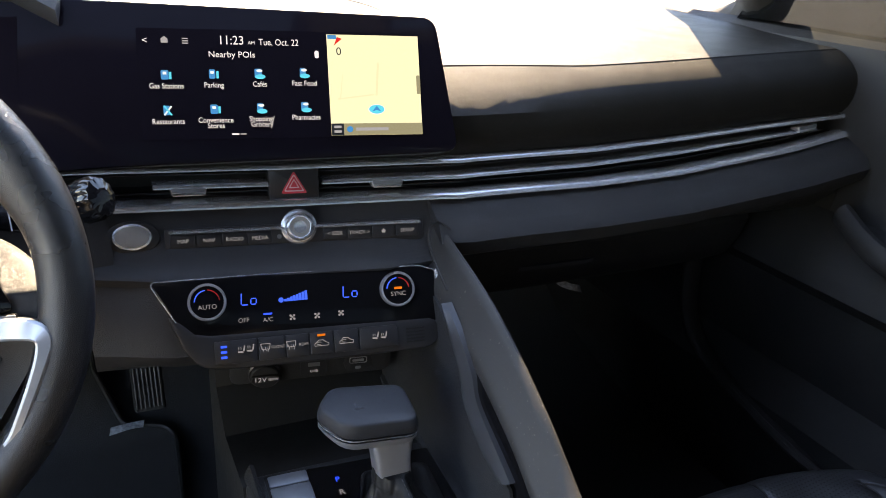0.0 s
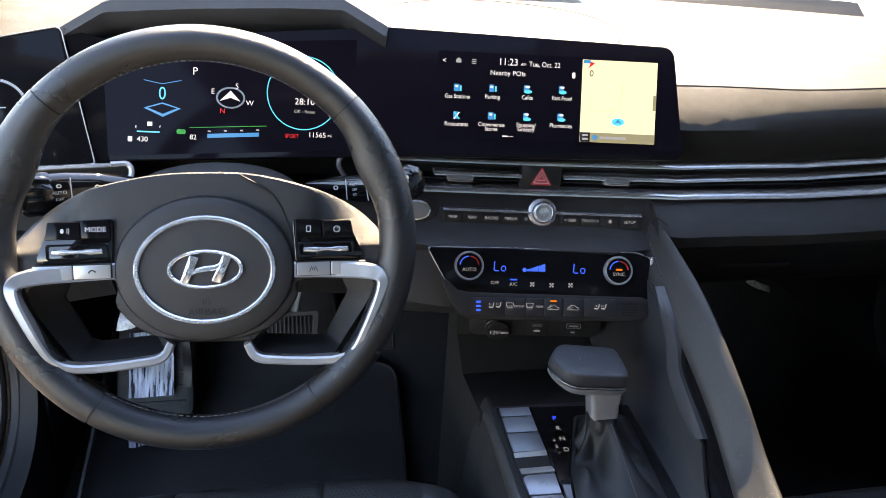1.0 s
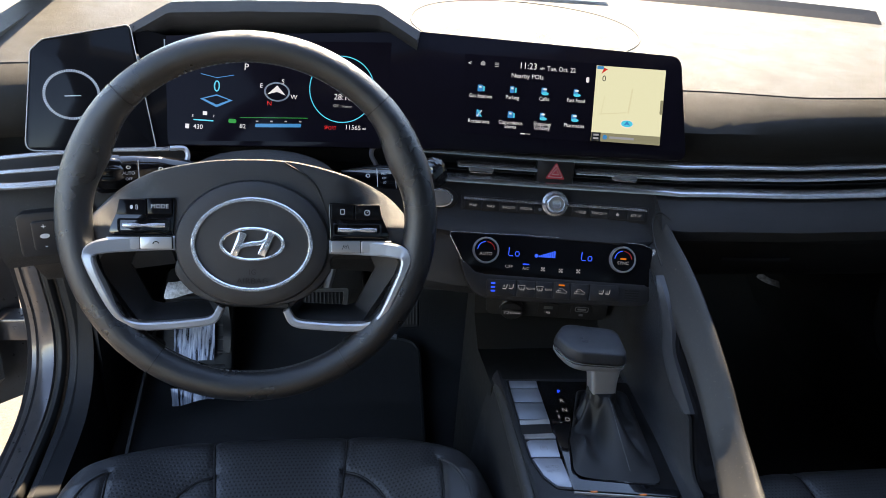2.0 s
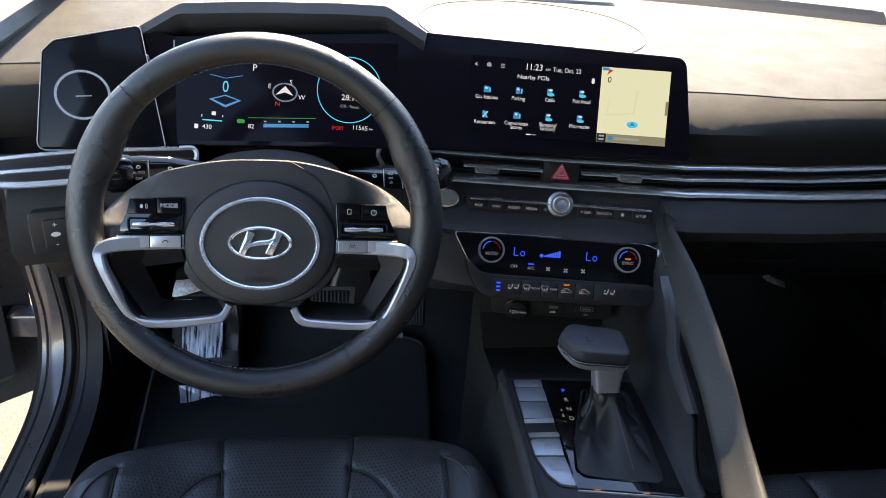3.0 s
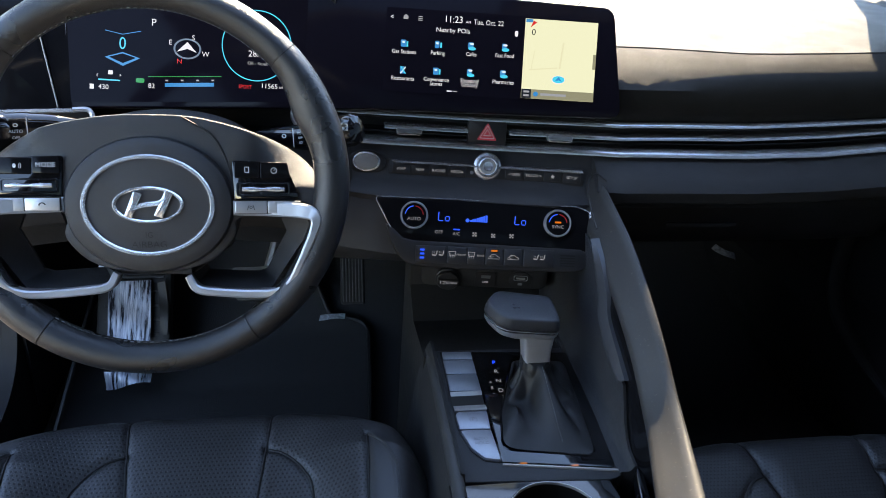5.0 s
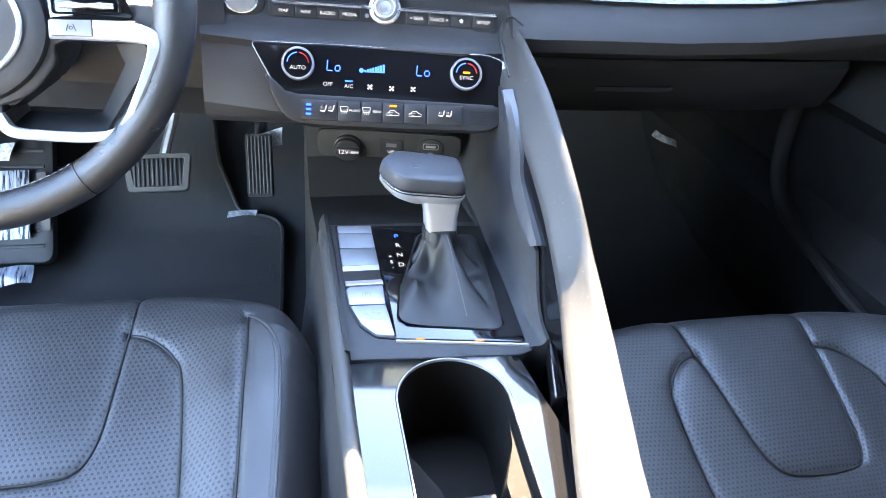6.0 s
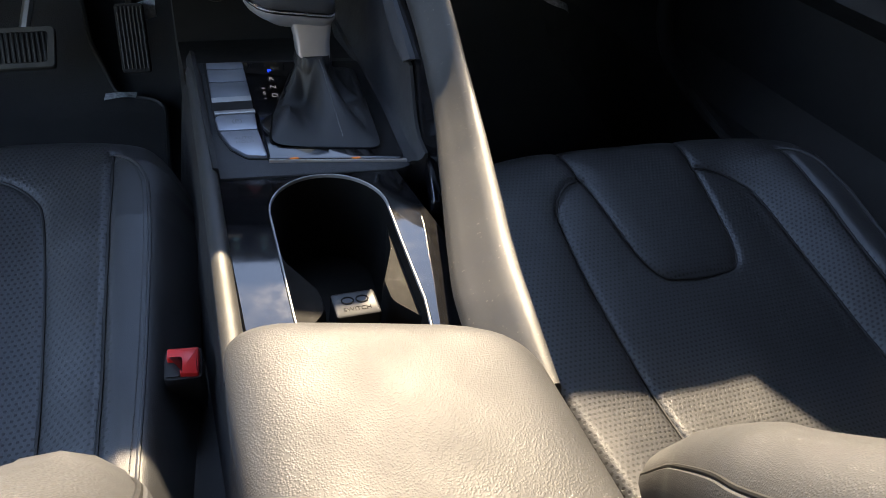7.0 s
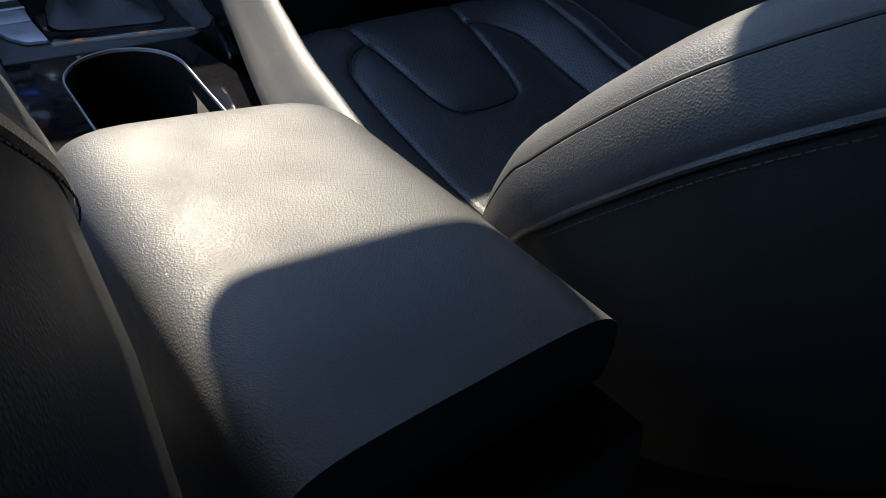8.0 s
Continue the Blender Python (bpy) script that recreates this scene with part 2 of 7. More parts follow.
# ---- shape tools ----


def part(name, bm, material, parent=None, label="", smooth=True):
    """Links a bmesh as one mesh object, under a thing or a part."""
    bmesh.ops.recalc_face_normals(bm, faces=bm.faces)
    me = bpy.data.meshes.new(name)
    bm.to_mesh(me)
    bm.free()
    me.materials.append(material)
    ob = new(name, me)
    if smooth:
        for p in me.polygons:
            p.use_smooth = len(p.vertices) < 5
        me.set_sharp_from_angle(angle=radians(38))
    if parent is not None:
        ob.parent = parent
    if label:
        ob["label"] = label
    return ob


def thing(name, label, category, group="", kind=""):
    return tagged(new(name), label, category, group, kind)


def facing(origin, yaw, lean):
    """A panel's own axes: x to the right, y up the panel, z out towards the cabin."""
    a, b = radians(yaw), radians(lean)
    u = Vector((math.cos(a), -math.sin(a), 0))
    f = Vector((math.sin(a), math.cos(a), 0))
    v = Vector((0, 0, 1)) * math.cos(b) + f * math.sin(b)
    n = u.cross(v)
    o = Vector(origin)
    return Matrix(((u.x, v.x, n.x, o.x), (u.y, v.y, n.y, o.y), (u.z, v.z, n.z, o.z), (0, 0, 0, 1)))


def rounded(pts, r, steps=5):
    """A polygon with its corners rounded; r: one radius or one for each corner."""
    out, n = [], len(pts)
    for i in range(n):
        p, a, b = Vector(pts[i]), Vector(pts[i - 1]), Vector(pts[(i + 1) % n])
        ri = r[i] if isinstance(r, (list, tuple)) else r
        da, db = a - p, b - p
        la, lb = da.length, db.length
        if ri <= 0 or la < 1e-9 or lb < 1e-9:
            out.append(tuple(p))
            continue
        da, db = da / la, db / lb
        half = math.acos(max(-1, min(1, da.dot(db)))) / 2
        if half > 1.55:
            out.append(tuple(p))
            continue
        t = min(ri / math.tan(half), la * 0.48, lb * 0.48)
        p0, p1 = p + da * t, p + db * t
        for k in range(steps + 1):
            s = k / steps
            out.append(tuple(p0 * (1 - s) ** 2 + p * 2 * s * (1 - s) + p1 * s * s))
    return out


def box_poly(w, h, cx=0.0, cy=0.0):
    return [(cx - w / 2, cy - h / 2), (cx + w / 2, cy - h / 2), (cx + w / 2, cy + h / 2), (cx - w / 2, cy + h / 2)]


def ellipse(rx, ry, cx=0.0, cy=0.0, n=40, a0=0.0, a1=360.0):
    full = abs(a1 - a0) >= 360
    m = n if full else n + 1
    return [(cx + rx * math.cos(radians(a0 + (a1 - a0) * i / n)), cy + ry * math.sin(radians(a0 + (a1 - a0) * i / n))) for i in range(m)]


def inset(poly, d):
    """The polygon moved inwards by d (counter-clockwise or clockwise)."""
    area = sum(poly[i - 1][0] * poly[i][1] - poly[i][0] * poly[i - 1][1] for i in range(len(poly)))
    s = 1 if area > 0 else -1
    out, n = [], len(poly)
    for i in range(n):
        p, a, b = Vector(poly[i]), Vector(poly[i - 1]), Vector(poly[(i + 1) % n])
        e0, e1 = (p - a), (b - p)
        if e0.length < 1e-9 or e1.length < 1e-9:
            out.append(tuple(p))
            continue
        n0 = Vector((-e0.y, e0.x)).normalized() * s
        n1 = Vector((-e1.y, e1.x)).normalized() * s
        m = n0 + n1
        if m.length < 1e-6:
            m = n0
        m.normalize()
        k = d / max(0.35, m.dot(n0))
        out.append(tuple(p + m * k))
    return out


def slab(poly, z0, z1, bevel=0.0, M=None, bm=None):
    """A plate with the outline poly from z0 to z1, its upper edge bevelled."""
    bm = bm or bmesh.new()
    rings = [[(x, y, z0) for x, y in poly]]
    if bevel > 0:
        rings.append([(x, y, z1 - bevel) for x, y in poly])
        rings.append([(x, y, z1 - bevel * 0.3) for x, y in inset(poly, bevel * 0.3)])
        rings.append([(x, y, z1) for x, y in inset(poly, bevel)])
    else:
        rings.append([(x, y, z1) for x, y in poly])
    return loft(rings, M, bm)


def loft(rings, M=None, bm=None, closed=True, caps=True):
    """Skin over rings of equal length."""
    bm = bm or bmesh.new()
    M = M or Matrix.Identity(4)
    made = [[bm.verts.new(M @ Vector(p)) for p in ring] for ring in rings]
    n = len(rings[0])
    for a, b in zip(made, made[1:]):
        for i in range(n if closed else n - 1):
            j = (i + 1) % n
            try:
                bm.faces.new((a[i], a[j], b[j], b[i]))
            except ValueError:
                pass
    if caps and closed:
        bm.faces.new(made[0][::-1])
        bm.faces.new(made[-1])
    return bm


def ring_slab(outer, inner, z0, z1, bevel=0.0, M=None, bm=None):
    """A frame between two outlines of equal length."""
    bm = bm or bmesh.new()
    M = M or Matrix.Identity(4)
    o1, i1 = inset(outer, bevel), inset(inner, -bevel)
    rows = [[(x, y, z0) for x, y in outer], [(x, y, z1 - bevel) for x, y in outer], [(x, y, z1) for x, y in o1], [(x, y, z1) for x, y in i1], [(x, y, z1 - bevel) for x, y in inner], [(x, y, z0) for x, y in inner]]
    made = [[bm.verts.new(M @ Vector(p)) for p in row] for row in rows]
    n = len(outer)
    for k in range(len(made)):
        a, b = made[k], made[(k + 1) % len(made)]
        for i in range(n):
            j = (i + 1) % n
            bm.faces.new((a[i], a[j], b[j], b[i]))
    return bm


def smooth_path(pts, per=8):
    """A Catmull-Rom curve through points."""
    P = [Vector(p) for p in pts]
    P = [P[0] * 2 - P[1]] + P + [P[-1] * 2 - P[-2]]
    out = []
    for i in range(1, len(P) - 2):
        for k in range(per):
            t = k / per
            a, b, c, d = P[i - 1], P[i], P[i + 1], P[i + 2]
            out.append(0.5 * (2 * b + (c - a) * t + (2 * a - 5 * b + 4 * c - d) * t * t + (3 * b - a - 3 * c + d) * t ** 3))
    out.append(P[-2])
    return out


def tube(path, radius, sides=10, M=None, bm=None, up=(0, 0, 1), flat=1.0, caps=True):
    """A round or flattened bar along a path; radius: one or one for each point."""
    path = [Vector(p) for p in path]
    rings = []
    for i, p in enumerate(path):
        d = (path[min(i + 1, len(path) - 1)] - path[max(i - 1, 0)]).normalized()
        s = d.cross(Vector(up))
        if s.length < 1e-5:
            s = d.cross(Vector((1, 0, 0)))
        s.normalize()
        w = s.cross(d)
        r = radius[i] if isinstance(radius, (list, tuple)) else radius
        rings.append([p + s * (r * math.cos(2 * math.pi * k / sides)) + w * (r * flat * math.sin(2 * math.pi * k / sides)) for k in range(sides)])
    return loft(rings, M, bm, caps=caps)


def lathe(profile, M=None, n=32, bm=None):
    """Turns (radius, height) pairs round the local z axis."""
    return loft([[(r * math.cos(2 * math.pi * k / n), r * math.sin(2 * math.pi * k / n), h) for k in range(n)] for r, h in profile], M, bm)


def grid(nx, ny, fn, M=None, bm=None):
    """A sheet of nx by ny cells, its points from fn(s, t)."""
    bm = bm or bmesh.new()
    M = M or Matrix.Identity(4)
    V = [[bm.verts.new(M @ Vector(fn(i / nx, j / ny))) for i in range(nx + 1)] for j in range(ny + 1)]
    for j in range(ny):
        for i in range(nx):
            bm.faces.new((V[j][i], V[j][i + 1], V[j + 1][i + 1], V[j + 1][i]))
    return bm


def lettering(words, size, M, x, y, z, material, parent, name="lettering", align="CENTER", stretch=1.0, turn=0.0):
    """Raised words on a panel, from the built-in font."""
    cu = bpy.data.curves.new(name, "FONT")
    cu.body, cu.size, cu.align_x, cu.align_y, cu.extrude, cu.resolution_u = words, size, align, "CENTER", 0.00008, 3
    tmp = bpy.data.objects.new(name, cu)
    me = bpy.data.meshes.new_from_object(tmp)
    bpy.data.objects.remove(tmp)
    bpy.data.curves.remove(cu)
    me.transform(M @ Matrix.Translation((x, y, z)) @ Matrix.Rotation(turn, 4, "Z") @ Matrix.Diagonal((stretch, 1, 1, 1)))
    me.materials.clear()
    me.materials.append(material)
    ob = new(name, me)
    ob.parent = parent
    return ob


def chip(name, poly, z, material, M, parent, thick=0.0003, label=""):
    """A thin inlay or lamp on a panel."""
    return part(name, slab(poly, z - 0.0004, z + thick, 0, M), material, parent, label, smooth=False)


def stitch(path, parent, material, M=None, step=0.006, length=0.0035, r=0.00045, name="stitching"):
    """A row of short thread ends along a path, as one mesh."""
    path = [Vector(p) for p in path]
    bm = bmesh.new()
    acc, nxt = 0.0, 0.0
    for a, b in zip(path, path[1:]):
        L = (b - a).length
        while nxt <= acc + L and L > 0:
            d = (b - a) / L
            p = a + d * (nxt - acc)
            tube([p, p + d * length], r, 5, M, bm)
            nxt += step
        acc += L
    ob = part(name, bm, material, parent)
    return tagged(ob, kind="stuff")

# ---- large structure ----
P_GLASS = facing((0.07, 0.690, 0.99), 8.6, 22)
P_POD = facing((-0.50, 0.765, 1.0), -12, 22)
P_VENT = facing((0, 0.722, 0.884), 8.6, 10)
P_BAR = facing((0.006, 0.699, 0.852), 8.6, 20)
P_CLIM = facing((0, 0.65, 0.80), 7, 27)
P_SHIFT = facing((0, 0.42, 0.623), 0, 86)
P_WHEEL = facing((-0.359, 0.535, 0.898), 0, 20)


def plan_y(x):
    """Where the dashboard's vent line runs in plan."""
    if x < -0.47:
        return 0.793 + 0.30 * (x + 0.47)
    return 0.722 - 0.151 * x if x < 0.16 else 0.698 - 0.003 * math.exp(-(x - 0.16) / 0.05)


def climb(x, pts):
    return float(np.interp(x, [q[0] for q in pts], [q[1] for q in pts]))


TOP_Z = [(-0.8, 0.9075), (0.0, 0.9075), (0.18, 0.9100), (0.33, 0.9100), (0.45, 0.9155), (0.54, 0.9210), (0.63, 0.9260), (0.735, 0.9310)]
MID_Z = [(-0.8, 0.8905), (0.0, 0.8908), (0.18, 0.8928), (0.33, 0.8932), (0.45, 0.8985), (0.54, 0.9050), (0.63, 0.9120), (0.735, 0.9210)]
BOT_Z = [(-0.8, 0.8735), (0.0, 0.8742), (0.18, 0.8757), (0.33, 0.8738), (0.45, 0.8775), (0.54, 0.8855), (0.63, 0.8935), (0.735, 0.9090)]


def rise(x):
    """How far the upper dash climbs towards the passenger's door."""
    return climb(x, TOP_Z) - 0.9090


ground = tagged(part("ground", grid(40, 40, lambda s, t: ((s - 0.5) * 900, (t - 0.5) * 900, 0)), M_GROUND), "sunlit sandy concrete parking ground under the car", "ground", kind="structure")


def plate(name, pts, thick, material, label, category="car body", d=None):
    """A flat or folded panel: four corners pushed through by a thickness."""
    P = [Vector(p) for p in pts]
    n = d if d is not None else (P[1] - P[0]).cross(P[2] - P[0]).normalized()
    n = Vector(n) * thick
    bm = loft([[tuple(p) for p in P], [tuple(p + n) for p in P]])
    return tagged(part(name, bm, material, smooth=False), label, category, kind="structure")


def plate_mesh(pts, d):
    return loft([[tuple(q) for q in pts], [tuple(Vector(q) + Vector(d)) for q in pts]])


# floor pan, with the toe board rising ahead of the pedals
floor_section = [(-0.75, 0.29), (0.95, 0.29), (1.10, 0.31), (1.32, 0.46), (1.40, 0.62), (1.46, 0.62), (1.40, 0.42), (1.18, 0.24), (-0.75, 0.22)]
floor = tagged(part("floor", loft([[(x, y, z) for y, z in floor_section] for x in (-0.74, 0.74)]), M_CARPET), "black carpeted car floor with rising toe board", "floor", kind="structure")
wall_front = plate("wall_front", [(-0.76, 1.38, 0.45), (0.76, 1.38, 0.45), (0.76, 1.34, 1.0), (-0.76, 1.34, 1.0)], 0.03, M_HARD, "dark firewall behind the dashboard", d=(0, 1, 0))
wall_back = plate("wall_back", [(-0.76, -0.95, 0.22), (0.76, -0.95, 0.22), (0.76, -1.05, 0.98), (-0.76, -1.05, 0.98)], 0.04, M_HARD, "dark rear bulkhead of the cabin", d=(0, -1, 0))
# unseen headliner; its dark colour keeps bounced sun out of the cabin
roof = plate("roof", [(-0.59, 0.452, 1.338), (0.59, 0.452, 1.338), (0.60, 0.40, 1.348), (0.60, -0.90, 1.37), (-0.60, -0.90, 1.37), (-0.60, 0.40, 1.348)], 0.05, M_ROOF, "unseen headliner under the roof, darkened to cut bounced light", "roof", d=(0, 0, 1))


def pillar(name, pts, w, material, label):
    bm = tube(smooth_path(pts, 6), w, 12, flat=0.75)
    return tagged(part(name, bm, material), label, "car pillar", kind="structure")


# right pillar bent inwards so its shadow bounds the passenger seat's sun patch
pillar("pillar_right", [(0.80, 1.06, 0.985), (0.772, 0.91, 1.045), (0.640, 0.82, 1.14), (0.595, 0.66, 1.26), (0.55, 0.44, 1.35)], 0.040, M_ROOF, "windscreen pillar trim beside the dashboard in the darkened headliner colour")
pillar("pillar_left", [(-0.735, 1.28, 0.985), (-0.70, 1.02, 1.11), (-0.63, 0.70, 1.27), (-0.57, 0.44, 1.35)], 0.05, M_TRIM, "windscreen pillar trim beside the dashboard, coloured pale as sunlit")
for side, word in ((-1, "left"), (1, "right")):
    tagged(part("roof_rail_" + word, tube([(side * 0.58, 0.46, 1.345), (side * 0.60, -0.2, 1.375), (side * 0.56, -0.8, 1.33)], 0.055, 10), M_ROOF), "dark grey roof rail above the doors", "roof rail", kind="structure")
    tagged(part("pillar_centre_" + word, tube([(side * 0.72, -0.14, 0.36), (side * 0.72, -0.15, 0.6), (side * 0.70, -0.17, 0.95), (side * 0.60, -0.21, 1.36)], [0.11, 0.085, 0.075, 0.06], 12), M_HARD), "dark centre pillar between the doors", "car pillar", kind="structure")
# unseen rear glass closes the cabin behind; its tint limits the daylight
plate("window_rear", [(-0.72, -1.02, 0.97), (0.72, -1.02, 0.97), (0.60, -0.86, 1.37), (-0.60, -0.86, 1.37)], 0.01, M_TINT, "dark tinted rear window", "window", d=(0, -1, 0.3))
for side, word in ((-1, "left"), (1, "right")):
    plate("window_side_" + word, [(side * 0.72, -1.0, 0.98), (side * 0.72, -0.20, 0.98), (side * 0.62, -0.24, 1.37), (side * 0.62, -0.90, 1.37)], 0.01, M_PRIVACY, "dark tinted rear side window", "window", d=(side, 0, 0.2))
plate("window_passenger", [(0.735, -0.12, 1.0), (0.745, 0.95, 1.0), (0.66, 0.68, 1.26), (0.61, 0.44, 1.345), (0.61, -0.18, 1.355)], 0.005, M_SIDEGLASS, "closed passenger side window, tinted to dim the daylight", "window", d=(1, 0, 0.2))
# passenger's door, shut: a curved inner panel with its sill
door_sec = [(0.705, 1.030), (0.688, 1.016), (0.685, 0.93), (0.705, 0.86), (0.70, 0.80), (0.645, 0.745), (0.64, 0.715), (0.69, 0.68), (0.70, 0.55), (0.66, 0.50), (0.66, 0.40), (0.70, 0.32), (0.70, 0.24), (0.80, 0.24), (0.82, 0.60), (0.78, 1.01)]
door_passenger = tagged(part("door_passenger", loft([[(x + 0.035, y, z) for x, z in door_sec] for y in (-0.40, 0.0, 0.5, 0.80, 0.99, 1.36)]), M_DOORP), "shut black door panel beside the passenger seat", "car door", kind="structure")
part("pull_handle", tube(smooth_path([(0.690, 0.20, 0.735), (0.668, 0.28, 0.752), (0.664, 0.42, 0.768), (0.672, 0.56, 0.790), (0.695, 0.64, 0.815)], 6), 0.011, 10, flat=1.5), M_DOORP, door_passenger)
part("pocket_lip", tube(smooth_path([(0.690, 0.05, 0.455), (0.680, 0.30, 0.462), (0.680, 0.60, 0.472), (0.692, 0.78, 0.505)], 6), 0.007, 8), M_HARD, door_passenger)
tagged(part("door_rear_left", loft([[(-x, y, z) for x, z in door_sec] for y in (-1.0, -0.16)]), M_HARD), "shut black rear door panel", "car door", kind="structure")
tagged(part("door_rear_right", loft([[(x, y, z) for x, z in door_sec] for y in (-1.0, -0.16)]), M_HARD), "shut black rear door panel", "car door", kind="structure")
# driver's door frame: painted sill and hinge pillar with a rubber seal
JAMB = smooth_path([(-0.72, -0.10, 0.400), (-0.72, 0.35, 0.398), (-0.72, 0.60, 0.398), (-0.72, 0.715, 0.402), (-0.72, 0.831, 0.413), (-0.72, 0.895, 0.438), (-0.72, 0.930, 0.480), (-0.72, 0.941, 0.540), (-0.72, 0.925, 0.630), (-0.72, 0.906, 0.75), (-0.72, 0.90, 0.98)], 8)
SILL = [(-0.052, -0.11), (-0.050, -0.016), (-0.046, -0.008), (-0.041, -0.011), (-0.034, -0.009), (-0.031, -0.003), (-0.028, -0.005), (-0.018, 0.0), (-0.004, 0.0), (0.0, -0.005), (0.0, -0.11)]


def swept(path, section):
    """Sweeps a section (across, out) along a path that lies in one upright plane."""
    rings = []
    for i, q in enumerate(path):
        d = (path[min(i + 1, len(path) - 1)] - path[max(i - 1, 0)]).normalized()
        out = Vector((0, -d.z, d.y))
        rings.append([tuple(q + Vector((a, 0, 0)) + out * b) for a, b in section])
    return loft(rings)


tagged(part("door_sill", swept(JAMB, SILL), M_BODY), "dark grey-brown painted door sill and hinge pillar with stepped edges", "door sill", kind="structure")
tagged(part("trim_seal", swept(JAMB, [(0.009 + 0.008 * math.cos(a * math.pi / 5), 0.002 + 0.009 * math.sin(a * math.pi / 5)) for a in range(10)]), M_RUBBER), "black rubber door seal along the opening", "door seal", kind="structure")
KICK = [(0.018, -0.12), (0.018, -0.005), (0.022, 0.002), (0.032, 0.003), (0.041, -0.003), (0.0425, -0.010), (0.045, -0.011), (0.058, -0.045), (0.062, -0.12)]
tagged(part("trim_kick", swept(JAMB, KICK), M_HARD), "black plastic kick trim inside the door opening", "kick trim", kind="structure")
EDGE = smooth_path([(-0.660, 0.90, 0.86), (-0.660, 0.912, 0.74), (-0.660, 0.924, 0.62), (-0.660, 0.933, 0.54), (-0.660, 0.922, 0.485), (-0.660, 0.890, 0.440), (-0.660, 0.83, 0.412), (-0.660, 0.72, 0.402), (-0.658, 0.45, 0.392), (-0.657, 0.10, 0.385)], 5)
panel_pts = [(-0.657, 0.10, 0.29), (-0.650, 1.36, 0.29), (-0.660, 1.36, 0.86)] + [tuple(q) for q in EDGE]
tagged(part("trim_footwell", loft([panel_pts, [(x - 0.006, y, z) for x, y, z in panel_pts], [(x - 0.03, y + 0.012, z + 0.004) for x, y, z in panel_pts]]), M_SIDE), "black side panel of the driver footwell", "side panel", kind="structure")

tagged(part("trim_kick_right", tube(smooth_path([(0.700, 0.872, 0.78), (0.693, 0.870, 0.70), (0.690, 0.866, 0.64), (0.690, 0.856, 0.575), (0.692, 0.822, 0.528), (0.694, 0.760, 0.500), (0.694, 0.700, 0.485), (0.694, 0.55, 0.455)], 6), 0.015, 12, flat=0.7), M_DOORP), "curved black trim edge in the passenger footwell", "kick trim", kind="structure")
HOUSE = smooth_path([(-0.652, 0.93, 0), (-0.648, 1.08, 0), (-0.618, 1.20, 0), (-0.555, 1.30, 0), (-0.455, 1.37, 0)], 6)
tagged(part("trim_wheelhouse", loft([[(q.x, q.y, z) for z in (0.28, 0.45, 0.62, 0.84)] + [(q.x - 0.03, q.y + 0.02, z) for z in (0.84, 0.28)] for q in HOUSE]), M_SIDE), "black wheel-house lining in the driver footwell", "side panel", kind="structure")

# unseen corner piece beside the passenger's pillar, added to cast the dash-top shadow
tagged(part("trim_shade_corner", plate_mesh([(0.738, 1.150, 1.110), (0.664, 1.050, 1.160), (0.600, 0.980, 1.187), (0.580, 0.956, 1.193), (0.556, 0.923, 1.196), (0.610, 0.850, 1.215), (0.720, 0.950, 1.170), (0.820, 1.040, 1.150)], (0, 0.002, 0.004)), M_RUBBER, smooth=False), "unseen black corner piece that shades the dash's passenger end", "windscreen border", kind="structure")
# bonnet and cowl outside the windscreen


def base_y(x):
    return 1.36 - 0.36 * x * x


cowl = tagged(part("trim_cowl", loft([[(x, base_y(x) - 0.015, 1.029), (x, base_y(x) + 0.015, 1.052), (x, base_y(x) + 0.055, 1.050), (x, base_y(x) + 0.06, 1.02), (x, base_y(x), 1.005)] for x in [-0.74 + 1.48 * i / 24 for i in range(25)]]), M_RUBBER), "black painted border along the windscreen's foot", "windscreen border", kind="structure")
bonnet = tagged(part("bonnet", grid(24, 20, lambda s, t: ((s - 0.5) * 1.5 * (1 - 0.1 * t), base_y((s - 0.5) * 1.5) + 0.06 + t * 0.95, 1.025 - 0.02 * t - 0.14 * t * t - 0.05 * (2 * s - 1) ** 2)), M_BODY), "grey painted bonnet beyond the windscreen", "bonnet", kind="structure")
pane = tagged(part("windscreen", grid(16, 10, lambda s, t: ((s - 0.5) * (1.44 - 0.36 * t), (base_y((s - 0.5) * 1.44) + 0.02) * (1 - t) + 0.47 * t, 1.035 + 0.315 * t + 0.03 * math.sin(math.pi * t))), M_PANE), "clear laminated windscreen above the dashboard", "windscreen", kind="structure")
pane.visible_shadow = False

# ---- dashboard ----
dashboard = thing("dashboard", "black moulded dashboard with chrome-lined air vents, dusty in the sun", "dashboard")


